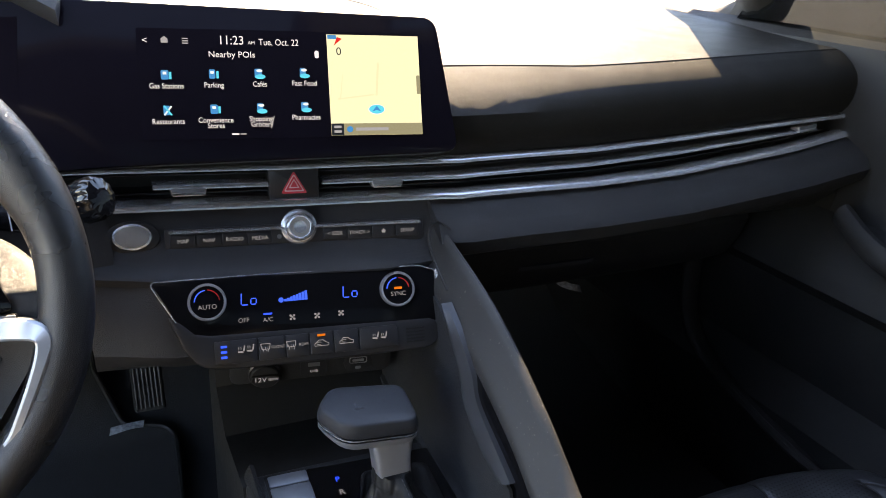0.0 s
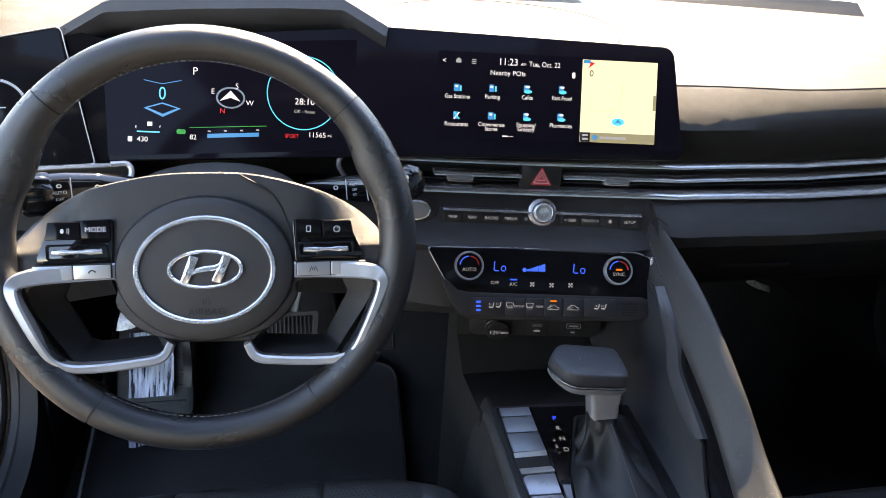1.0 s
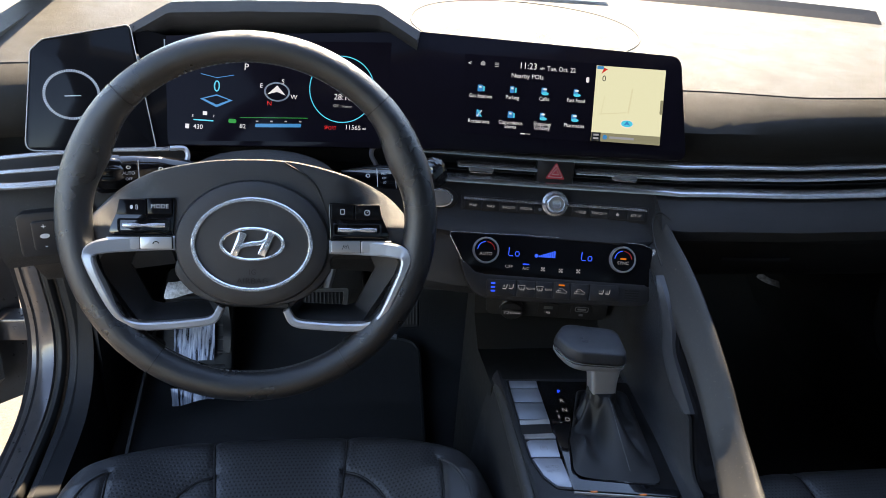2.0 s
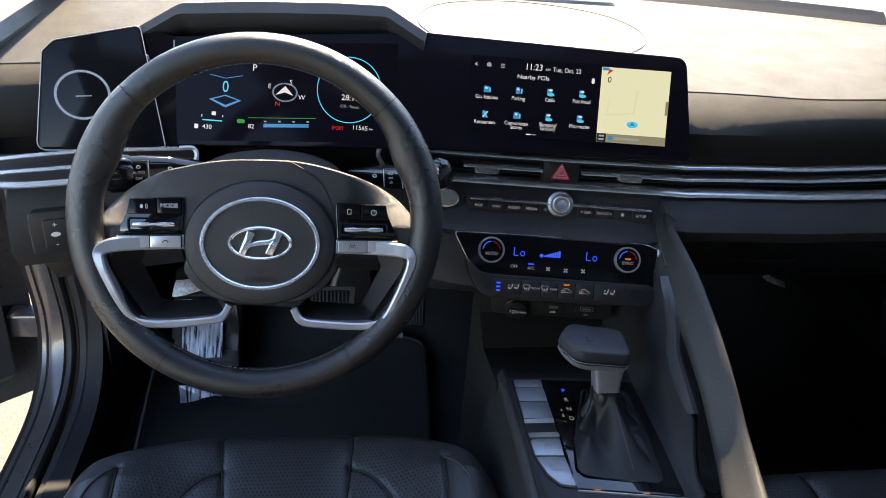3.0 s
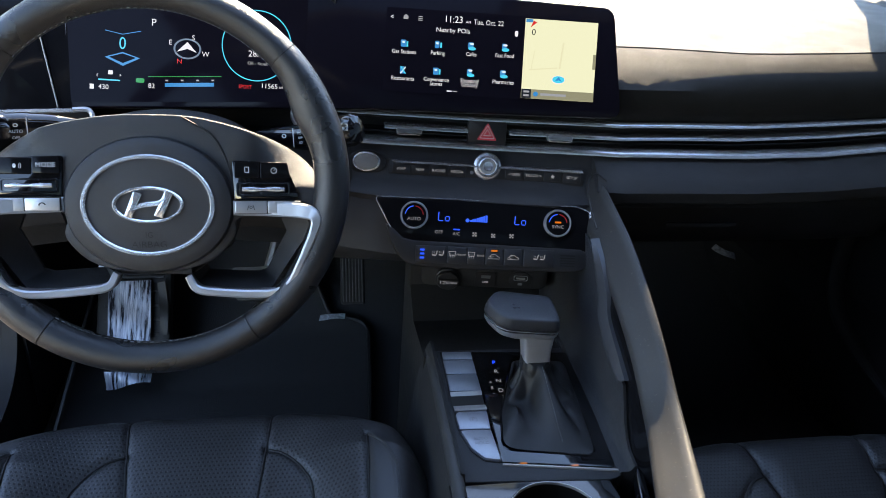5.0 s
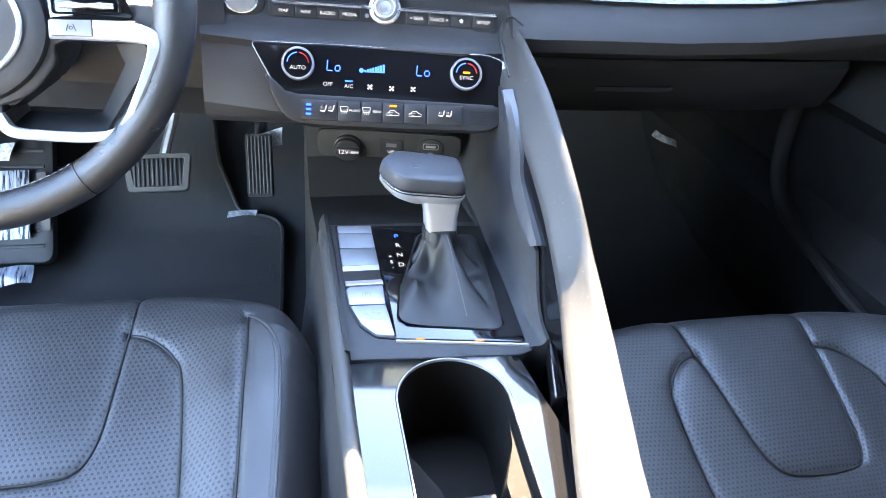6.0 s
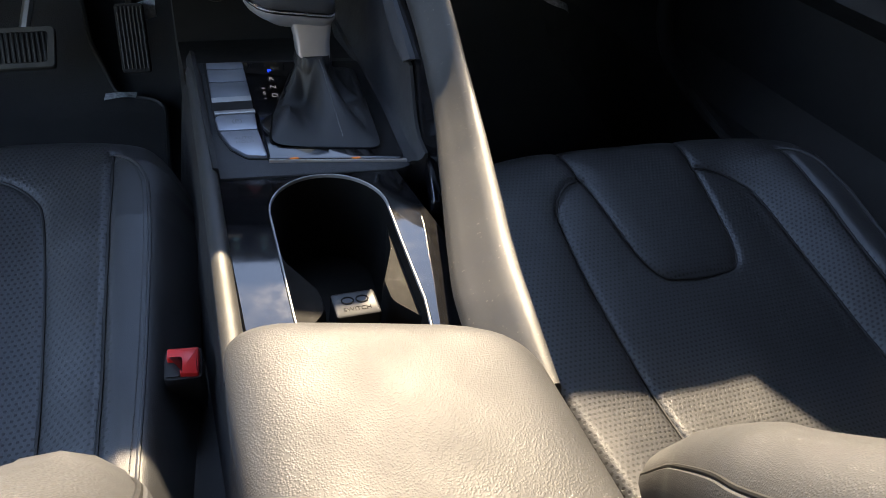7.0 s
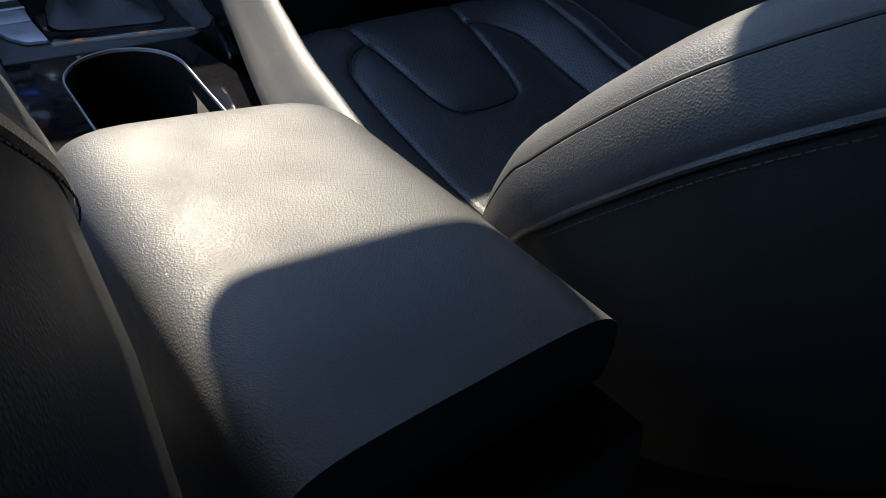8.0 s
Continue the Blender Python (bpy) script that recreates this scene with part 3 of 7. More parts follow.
def dash_ring(x):
    y, d, b = plan_y(x), rise(x), base_y(x)
    e = min(1.0, max(0.0, (0.38 - x) / 0.20)) * min(1.0, max(0.0, x / 0.10))
    e = e * e * (3 - 2 * e)
    sec = [(0.022, 0.872), (0.022, 0.911 + d), (-0.002, 0.9125 + d), (-0.009, 0.922 + d), (-0.0130, 0.936 + d * 0.9), (-0.0130, 0.954 + d * 0.85), (-0.0090 + 0.008 * e, 0.9665 + d * 0.8), (0.015 * e, 0.9765 + d * 0.8), (0.014 + 0.018 * e, 0.9862 + d * 0.8), (0.0255 + 0.020 * e, 0.9915 + d * 0.8), (0.0275 + 0.020 * e, 0.9895 + d * 0.8), (0.0295 + 0.020 * e, 0.9925 + d * 0.8), (0.09, 0.999 + d * 0.6), (0.2, 1.010 + d * 0.4)]
    pts = [(x, y + s, z) for s, z in sec]
    pts += [(x, 0.5 * (y + 0.2 + b), 1.024), (x, b - 0.02, 1.032), (x, b, 1.02), (x, b, 0.95), (x, y + 0.16, 0.90)]
    return pts


top_pad = part("top_pad", loft([dash_ring(-0.70 + 1.44 * i / 72) for i in range(73)]), M_TOP, dashboard, "dusty grained dash top with a seam")


def lower_ring(x):
    y, d = plan_y(x), climb(x, BOT_Z) - 0.8742
    k = min(1.0, max(0.0, (x - 0.13) / 0.05)) if x > 0 else min(1.0, max(0.0, (-0.20 - x) / 0.05))
    bulge = 0.052 * (1 if x > 0 else 0.7)
    sec = [(0.012, 0.8725 + d), (-0.006, 0.8715 + d), (-0.020, 0.866 + d), (-bulge * 0.85, 0.851 + d), (-bulge, 0.836 + d), (-bulge * 0.86, 0.820 + d), (-bulge * 0.3, 0.806 + d * 0.8), (0.02, 0.797), (0.06, 0.789), (0.10, 0.782), (0.20, 0.770), (0.36, 0.755), (0.38, 0.85)]
    return [(x, y + s, z) for s, z in sec]


part("lower_panel", loft([lower_ring(0.135 + 0.600 * i / 36) for i in range(37)]), M_SOFT, dashboard, "soft black lower dash panel")


def knee_ring(x):
    y = plan_y(x)
    sec = [(0.012, 0.8725), (-0.006, 0.8715), (-0.018, 0.864), (-0.030, 0.848), (-0.042, 0.82), (-0.045, 0.78), (-0.030, 0.755), (0.03, 0.735), (0.08, 0.68), (0.20, 0.66), (0.26, 0.80)]
    return [(x, y + s, z) for s, z in sec]


part("knee_panel", loft([knee_ring(-0.668 + 0.508 * i / 26) for i in range(27)]), M_HARD, dashboard, "black knee panel under the steering column")
# end caps and the band across the vents
for x0, x1, zl, nm in ((-0.72, -0.688, 0.876, "end_cap"), (0.735, 0.78, 0.80, "end_cap")):
    part(nm, loft([[(x, y, z) for y, z in ((plan_y(x) - 0.01, zl), (plan_y(x) - 0.02, max(zl, 0.86) + 0.004), (plan_y(x) - 0.015, 0.95), (plan_y(x) + 0.03, 1.0), (1.27, 1.035), (1.27, zl))] for x in (x0, x1)]), M_TOP, dashboard)

# air vents: three bright strips over a dark recess, from the cluster to the passenger's door
def vent_y(x, z):
    return plan_y(x) + 0.17 * (z - 0.884)


def strip(name, pts, w, parent, material, z=0.010, h=0.004, M=P_VENT, label=""):
    """A bright bar along a path on a panel, bevelled."""
    path = smooth_path([(x, y, 0) for x, y in pts], 8)
    rings = []
    for i, p in enumerate(path):
        d = (path[min(i + 1, len(path) - 1)] - path[max(i - 1, 0)]).normalized()
        s = Vector((-d.y, d.x, 0))
        rings.append([tuple(p + s * a + Vector((0, 0, b))) for a, b in ((-w / 2, z), (-w / 2, z + h * 0.6), (-w * 0.3, z + h), (w * 0.3, z + h), (w / 2, z + h * 0.6), (w / 2, z))])
    return part(name, loft(rings, M), material, parent, label)


def rail_strip(name, x0, x1, table, w, h, out, material, label="", n=48):
    """A bright bar that follows the vents across the dashboard."""
    rings = []
    for i in range(n + 1):
        x = x0 + (x1 - x0) * i / n
        z = climb(x, table)
        y = vent_y(x, z) - out
        face = [(x, y + w * 1.05 * (1 - math.cos(radians(a))), z - w * 0.5 + w * math.sin(radians(a))) for a in (0, 20, 38, 54, 68, 80, 90)]
        rings.append([(x, y + h + w, z - w / 2), (x, y + w * 0.15, z - w / 2 - 0.0002)] + face + [(x, y + h + w * 1.2, z + w / 2)])
    return part(name, loft(rings), material, dashboard, label)


recess = []
for i in range(41):
    x = -0.21 + 0.945 * i / 40
    zb, zt = climb(x, BOT_Z) - 0.004, climb(x, TOP_Z) + 0.004
    recess.append([(x, vent_y(x, zb) + 0.024, zb), (x, vent_y(x, zt) + 0.024, zt), (x, vent_y(x, zt) + 0.030, zt), (x, vent_y(x, zb) + 0.030, zb)])
part("vent_recess", loft(recess), M_ENGRAVE, dashboard)
rail_strip("chrome_strip", -0.205, 0.728, TOP_Z, 0.0042, 0.010, 0.0175, M_CHROME, "satin chrome strip above the vents")
rail_strip("chrome_strip", -0.120, -0.019, MID_Z, 0.0040, 0.012, 0.0130, M_CHROME)
rail_strip("chrome_strip", 0.031, 0.640, MID_Z, 0.0040, 0.012, 0.0130, M_CHROME)
rail_strip("chrome_strip", -0.205, 0.728, BOT_Z, 0.0058, 0.012, 0.0195, M_CHROME, "broad satin chrome strip below the vents")
part("vent_end", tube(smooth_path([(0.724, 0.690, 0.930), (0.738, 0.690, 0.931), (0.744, 0.690, 0.922), (0.737, 0.690, 0.911), (0.722, 0.690, 0.9075)], 6), 0.0032, 8), M_CHROME, dashboard)
SLAT1 = [(x, (z + climb(x, MID_Z)) / 2) for x, z in TOP_Z]
SLAT2 = [(x, (z + climb(x, MID_Z)) / 2) for x, z in BOT_Z]
for table in (SLAT1, SLAT2):
    rail_strip("vent_slat", -0.20, 0.70, table, 0.0018, 0.018, 0.002, M_GLOSS)
for cx, cy, TM in ((-0.0895, 0.0025, P_VENT), (0.0965, 0.0045, P_VENT), (0.655, 0.0325, facing((0, 0.697, 0.884), 0, 10) @ Matrix.Rotation(radians(6), 4, "Z") @ Matrix.Translation((0.0028, -0.068, 0)))):
    tab = part("vent_tab", slab(rounded([(cx - 0.0145, cy - 0.0062), (cx + 0.0145, cy - 0.0062), (cx + 0.0170, cy + 0.0018), (cx - 0.0170, cy + 0.0018)], 0.002), 0.0, 0.0125, 0.0020, TM), M_SILVER, dashboard, "small silver vent slider")
    part("slider_lip", slab(rounded([(cx - 0.0135, cy - 0.0064), (cx + 0.0135, cy - 0.0064), (cx + 0.0142, cy - 0.0042), (cx - 0.0142, cy - 0.0042)], 0.001), 0.010, 0.0148, 0.001, TM), M_CHROME, tab)
    part("slider_groove", slab(rounded([(cx - 0.0140, cy - 0.0030), (cx + 0.0140, cy - 0.0030), (cx + 0.0152, cy + 0.0010), (cx - 0.0152, cy + 0.0010)], 0.001), 0.010, 0.0128, 0, TM), M_KEY, tab)
hazard = part("hazard_button", slab(rounded(box_poly(0.047, 0.030, 0.006, 0.0052), 0.002), -0.01, 0.0115, 0.0015, P_VENT), M_BTN, dashboard, "black hazard warning button")
for s_, mat_, z_ in ((0.0125, M_REDBTN, 0.0118), (0.0098, M_PINK, 0.0121), (0.0082, M_REDBTN, 0.0124), (0.0052, M_PINK, 0.0127), (0.0036, M_REDBTN, 0.0130)):
    chip("triangle", rounded([(0.006 - s_, 0.0042 - s_ * 0.72), (0.006 + s_, 0.0042 - s_ * 0.72), (0.006, 0.0042 + s_ * 1.0)], s_ * 0.12), z_, mat_, P_VENT, hazard)
# left-hand vents beside the steering wheel
part("vent_recess", slab(box_poly(0.225, 0.040, -0.075, -0.122), -0.04, -0.02, 0, P_POD), M_ENGRAVE, dashboard)
for v, w in ((-0.105, 0.005), (-0.122, 0.005), (-0.138, 0.0075)):
    strip("chrome_strip", [(-0.185, v - (0.004 if v > -0.11 else 0.002 if v > -0.13 else 0.0)), (-0.12, v), (-0.06, v + 0.0015), (0.030, v + 0.0005 if v < -0.11 else v - 0.0005)] if v > -0.13 else [(-0.185, v + 0.002), (-0.15, v - 0.001), (-0.10, v), (-0.06, v + 0.001)], w, dashboard, M_CHROME, 0.008, 0.004, P_POD)
part("vent_end", tube(smooth_path([(0.020, -0.1045, 0.012), (0.036, -0.1055, 0.012), (0.039, -0.116, 0.012), (0.030, -0.131, 0.012)], 6), 0.0030, 8, P_POD), M_SILVER, dashboard)
part("vent_end", tube(smooth_path([(-0.158, 0.022, 0.012), (-0.176, 0.021, 0.012), (-0.181, 0.010, 0.012), (-0.172, -0.006, 0.012)], 6), 0.0030, 8, P_VENT @ Matrix.Translation((-0.05, 0, 0))), M_SILVER, dashboard)
# light switch panel low on the left
switch_panel = part("switch_panel", slab(rounded([(-0.645, 0.775), (-0.565, 0.775), (-0.565, 0.832), (-0.645, 0.832)], 0.008), 0, 0.012, 0.002, Matrix(((1, 0, 0, 0), (0.30, 0, -1, 0.8965), (0, 1, 0, 0), (0, 0, 0, 1)))), M_BTN, dashboard, "black switch panel")
SWM = Matrix(((1, 0, 0, 0), (0.30, 0, -1, 0.8965), (0, 1, 0, 0), (0, 0, 0, 1)))
switch = part("switch", slab(rounded(box_poly(0.026, 0.038, -0.617, 0.803), 0.004), 0.010, 0.0155, 0.002, SWM), M_BTN, switch_panel)
lettering("+", 0.010, SWM, -0.617, 0.815, 0.0157, M_PRINT, switch)
lettering("-", 0.010, SWM, -0.617, 0.790, 0.0157, M_PRINT, switch)
chip("symbol", ellipse(0.005, 0.003, -0.617, 0.803, 16), 0.0157, M_PRINT, SWM, switch)

# centre stack: a soft panel that carries the radio bar and the climate controls


def stack_ring(u):
    o = 0.722 - 0.151 * u
    k = max(0.0, abs(u + 0.02) - 0.10) * 0.25
    sec = [(0.012, 0.8735), (-0.004, 0.8725), (-0.013, 0.864), (-0.021, 0.852), (-0.028, 0.840), (-0.044 + k, 0.8305), (-0.060 + k, 0.8245), (-0.0635 + k, 0.820), (-0.060 + k, 0.812), (-0.085 + k, 0.755), (-0.078 + k, 0.742), (-0.045, 0.725), (0.02, 0.70), (0.08, 0.70), (0.10, 0.85)]
    return [(u, o + s, z) for s, z in sec]


part("centre_fascia", loft([stack_ring(-0.185 + 0.330 * i / 20) for i in range(21)]), M_SOFT, dashboard, "soft black centre stack")
part("stack_seam", tube(smooth_path([(0.1415, 0.690, 0.8690), (0.1430, 0.678, 0.8620), (0.1450, 0.664, 0.8520), (0.1475, 0.652, 0.8420)], 5), 0.0010, 6), M_ENGRAVE, dashboard)
# visor over the instrument cluster
VIS = [(-0.60, 0.045), (-0.548, 0.079), (-0.46, 0.087), (-0.36, 0.0927), (-0.302, 0.0938), (-0.252, 0.066)]
vis_out = rounded(VIS, [0, 0.03, 0.05, 0.05, 0.02, 0], 6)
vis_in = [(x * 0.985 - 0.006, y - 0.016 - 0.003 * math.sin(i / len(vis_out) * 3.1)) for i, (x, y) in enumerate(vis_out)]
rings = []
for (x, y), (xi, yi) in zip(vis_out, vis_in):
    rings.append([(x, y - 0.012, -0.20), (x, y, -0.03), (x, y, 0.004), (x, y - 0.0025, 0.010), (xi, yi + 0.003, 0.013), (xi, yi, 0.009), (xi, yi - 0.008, -0.002), (xi, yi - 0.012, -0.03)])
part("visor", loft(rings, P_GLASS), M_SOFT, dashboard, "black hood over the instrument cluster")
# broad speaker grille let into the dash top, with its parting line


def pad_z(x, y):
    d, s, b = rise(x), y - plan_y(x), base_y(x)
    mid = 0.5 * (plan_y(x) + 0.2 + b) - plan_y(x)
    return float(np.interp(s, [0.03, 0.09, 0.2, mid, b - 0.02 - plan_y(x)], [0.9925 + d * 0.8, 0.999 + d * 0.6, 1.010 + d * 0.4, 1.024, 1.032]))


def oval(k, n=72):
    return [(0.025 + 0.180 * k * math.cos(2 * math.pi * i / n), 1.035 + 0.185 * k * math.sin(2 * math.pi * i / n)) for i in range(n)]


part("speaker_grille", loft([[(x, y, pad_z(x, y) + 0.0006 + 0.0016 * (1 - k)) for x, y in oval(k)] for k in (1.0, 0.96, 0.8, 0.6, 0.4, 0.2, 0.03)]), M_GRILLE, dashboard, "finely pierced speaker grille")
part("grille_line", tube([(x, y, pad_z(x, y) + 0.0004) for x, y in oval(1.004) + oval(1.004)[:1]], 0.0016, 6), M_ENGRAVE, dashboard)
# glove box lid under the dash, with its latch
lid_rings = []
for i in range(13):
    x = 0.175 + 0.480 * i / 12
    e = 0.010 * (abs(i - 6) / 6) ** 4
    lid_rings.append([(x, 0.742 + e, 0.786), (x, 0.738 + e, 0.776), (x, 0.748 + e, 0.745), (x, 0.766 + e, 0.714), (x, 0.774 + e, 0.7065), (x, 0.784 + e, 0.706), (x, 0.93, 0.725), (x, 0.93, 0.786)])
glove_box = part("glove_box", loft(lid_rings), M_HARD, dashboard, "black glove box lid")
part("glove_box_handle", loft([[(x, y, z) for y, z in ((0.752 + k, 0.752), (0.742 + k, 0.750), (0.744 + k, 0.744), (0.757 + k, 0.738))] for x, k in ((0.288, 0.004), (0.330, 0.001), (0.380, 0.0), (0.395, 0.003))]), M_DULLGREY, glove_box, "grey edge of the latch recess")

# ---- displays ----
display_panel = thing("display_panel", "wide black glass panel with lit instrument cluster and touchscreen", "display")
G_OUT = rounded([(-0.572, 0.038), (-0.566, -0.093), (-0.22, -0.073), (0.083, -0.066), (0.066, 0.059), (-0.25, 0.066)], [0.002, 0.002, 0, 0.012, 0.016, 0], 6)
part("housing", slab([(x * 0.995, y * 0.98) for x, y in G_OUT], -0.03, -0.004, 0, P_GLASS), M_HARD, display_panel)
glass = part("glass", slab(G_OUT, -0.006, 0.0, 0.0015, P_GLASS), M_GLASS_BLACK, display_panel, "glossy black display glass")
screen = part("touchscreen", slab(rounded(box_poly(0.245, 0.0945, -0.0735, -0.004), 0.002), -0.001, 0.0003, 0, P_GLASS), M_GLASS_BLACK, display_panel, "lit touchscreen with eight menu icons and a map")
Z = 0.0006
lettering("<", 0.008, P_GLASS, -0.1895, 0.0325, Z, E_WHITE, screen)
chip("home_icon", [(-0.1765, 0.031), (-0.171, 0.031), (-0.171, 0.0345), (-0.17375, 0.0365), (-0.1765, 0.0345)], Z, E_DIM, P_GLASS, screen)
for k in range(3):
    chip("menu_icon", box_poly(0.005, 0.0009, -0.157, 0.0308 + 0.002 * k), Z, E_DIM, P_GLASS, screen)
lettering("11:23", 0.0108, P_GLASS, -0.1190, 0.0337, Z, E_WHITE, screen, stretch=0.92)
lettering("AM", 0.0042, P_GLASS, -0.1020, 0.0320, Z, E_WHITE, screen)
lettering("Tue, Oct. 22", 0.0080, P_GLASS, -0.0785, 0.0326, Z, E_WHITE, screen, stretch=0.84)
lettering("Nearby POIs", 0.0075, P_GLASS, -0.119, 0.0215, Z, E_WHITE, screen)
chip("microphone_icon", rounded(box_poly(0.0036, 0.0065, -0.0458, 0.0228), 0.0015), Z, E_WHITE, P_GLASS, screen)
WORDS = [("Gas Stations", "Parking", "Cafés", "Fast Food"), ("Restaurants", "Convenience\nStores", "Shopping/\nGrocery", "Pharmacies")]
for r, row in enumerate(WORDS):
    for c, word in enumerate(row):
        x, y = -0.174 + 0.0387 * c, (0.0030 if r == 0 else -0.0272) + 0.0009 * c
        icon = part("icon", slab(rounded(box_poly(0.0062 - 0.001 * ((r + c) % 2), 0.0080, x - 0.001, y + 0.0008), 0.0012), 0, Z, 0, P_GLASS), E_BLUE, screen, smooth=False)
        kind_ = (r * 4 + c)
        if kind_ in (0, 1, 5):
            chip("icon_detail", box_poly(0.0020, 0.0060, x + 0.0034, y + 0.0002), Z, E_CYAN, P_GLASS, icon)
            chip("icon_detail", box_poly(0.0030, 0.0022, x - 0.0010, y + 0.0022), Z + 0.0003, E_WHITE, P_GLASS, icon)
        elif kind_ == 4:
            chip("icon_detail", [(x - 0.0035, y - 0.003), (x - 0.0025, y - 0.0038), (x + 0.0035, y + 0.004), (x + 0.0025, y + 0.0048)], Z + 0.0003, E_WHITE, P_GLASS, icon)
            chip("icon_detail", [(x - 0.0035, y + 0.0045), (x - 0.0025, y + 0.0052), (x + 0.0035, y - 0.003), (x + 0.0025, y - 0.0038)], Z + 0.0005, E_CYAN, P_GLASS, icon)
        else:
            chip("icon_detail", ellipse(0.0044, 0.0020, x + 0.0006, y - 0.0022, 20), Z + 0.0003, E_CYAN, P_GLASS, icon)
            chip("icon_detail", ellipse(0.0026, 0.0012, x, y + 0.0030, 16), Z + 0.0004, E_WHITE, P_GLASS, icon)
        for k, line in enumerate(word.split("\n")):
            lettering(line, 0.0066, P_GLASS, x, y - 0.0088 - 0.0048 * k, Z, E_WHITE, screen, stretch=0.84)
chip("page_mark", box_poly(0.006, 0.0014, -0.1195, -0.0472), Z, E_WHITE, P_GLASS, screen)
chip("page_mark", box_poly(0.005, 0.0010, -0.1130, -0.0472), Z, E_DIM, P_GLASS, screen)
map_view = part("map", slab(box_poly(0.0845, 0.0905, 0.006, -0.0044), 0, 0.0008, 0, P_GLASS), E_MAP, display_panel, "pale yellow navigation map")
lettering("0", 0.010, P_GLASS, -0.026, 0.0255, 0.0012, M_ENGRAVE, map_view)
chip("flag", [(-0.030, 0.031), (-0.0225, 0.037), (-0.027, 0.0385)], 0.0012, E_RED, P_GLASS, map_view)
chip("corner_mark", box_poly(0.008, 0.0035, -0.0315, 0.0385), 0.0012, E_BLUE, P_GLASS, map_view)
for rd in ([(0.0085, 0.016), (0.0105, 0.016), (0.0075, -0.014), (0.0055, -0.014)], [(-0.029, -0.0165), (0.004, -0.0125), (0.004, -0.0138), (-0.029, -0.0178)], [(-0.024, 0.005), (-0.0232, 0.005), (-0.026, -0.016), (-0.027, -0.016)]):
    chip("road_line", rd, 0.0010, E_ROAD, P_GLASS, map_view)
cursor = chip("cursor", ellipse(0.0078, 0.0046, 0.0060, -0.0265, 28), 0.0012, E_WHITE, P_GLASS, map_view)
chip("cursor_ring", ellipse(0.0070, 0.0040, 0.0060, -0.0265, 28), 0.0014, E_CYAN, P_GLASS, cursor)
chip("cursor_arrow", [(0.002, -0.0285), (0.0060, -0.0272), (0.010, -0.0285), (0.0060, -0.0232)], 0.0017, E_BLUE, P_GLASS, cursor)
chip("bottom_bar", box_poly(0.0845, 0.0105, 0.006, -0.0444), 0.0012, E_MAPDARK, P_GLASS, map_view)
chip("bottom_tile", box_poly(0.0110, 0.0105, -0.0305, -0.0444), 0.0015, M_ENGRAVE, P_GLASS, map_view)
chip("bottom_icon", ellipse(0.0028, 0.0028, -0.0195, -0.0444, 16), 0.0015, E_BLUE, P_GLASS, map_view)
chip("place_bar", box_poly(0.030, 0.0028, 0.0010, -0.0444), 0.0015, E_DIM, P_GLASS, map_view)
for k in range(2):
    chip("tile_bar", box_poly(0.0065, 0.0022, -0.0305, -0.0422 - 0.0042 * k), 0.0018, E_DIM, P_GLASS, map_view)
chip("side_tab", rounded(box_poly(0.0035, 0.017, 0.0465, -0.004), 0.001), 0.0012, E_MAPDARK, P_GLASS, map_view)

cluster = part("instrument_screen", slab([(-0.556, 0.033), (-0.553, -0.086), (-0.29, -0.070), (-0.285, 0.050)], -0.001, 0.0003, 0, P_GLASS), M_GLASS_BLACK, display_panel, "lit instrument screen with speed, compass and fuel")
chip("edge_line", [(-0.5575, 0.034), (-0.5555, 0.034), (-0.5515, -0.088), (-0.5535, -0.088)], Z, M_PRINT_GREY, P_GLASS, cluster)
lettering("P", 0.0115, P_GLASS, -0.4571, 0.0080, Z, E_WHITE, cluster)
lettering("0", 0.0195, P_GLASS, -0.4913, -0.0175, Z, E_CYAN, cluster, stretch=0.85)
cube = part("speed_plate", slab([(-0.5110, -0.0330), (-0.4905, -0.0420), (-0.4715, -0.0325), (-0.4910, -0.0265)], 0, Z, 0, P_GLASS), E_BLUE, cluster, smooth=False)
chip("plate_top", [(-0.5060, -0.0328), (-0.4905, -0.0388), (-0.4760, -0.0323), (-0.4910, -0.0282)], Z + 0.0002, M_GLASS_BLACK, P_GLASS, cube)
for a in ([(-0.5110, -0.003), (-0.4915, -0.0065), (-0.4915, -0.0072), (-0.5110, -0.0037)], [(-0.4915, -0.0065), (-0.4715, -0.002), (-0.4715, -0.0027), (-0.4915, -0.0072)]):
    chip("speed_frame", a, Z, E_BLUE, P_GLASS, cube)
compass = part("compass", ring_slab(ellipse(0.0155, 0.0115, -0.4191, -0.0185), ellipse(0.0135, 0.0098, -0.4191, -0.0185), 0, Z, 0, P_GLASS), M_PRINT_GREY, cluster)
chip("compass_arrow", [(-0.4305, -0.0222), (-0.4191, -0.0185), (-0.4085, -0.0222), (-0.4191, -0.0108)], Z, E_WHITE, P_GLASS, compass)
for ch, x, y, mat_ in (("E", -0.4380, -0.0125, E_WHITE), ("S", -0.4125, -0.0060, E_WHITE), ("W", -0.3985, -0.0235, E_WHITE), ("N", -0.4275, -0.0330, E_RED)):
    lettering(ch, 0.0080, P_GLASS, x, y, Z, mat_, compass)
trip = part("trip_ring", ring_slab(ellipse(0.0395, 0.0400, -0.3413, -0.0100, 56), ellipse(0.0383, 0.0388, -0.3413, -0.0100, 56), 0, Z, 0, P_GLASS), E_CYAN, cluster)
lettering("Vehicle", 0.0075, P_GLASS, -0.3480, 0.0125, Z, E_WHITE, trip)
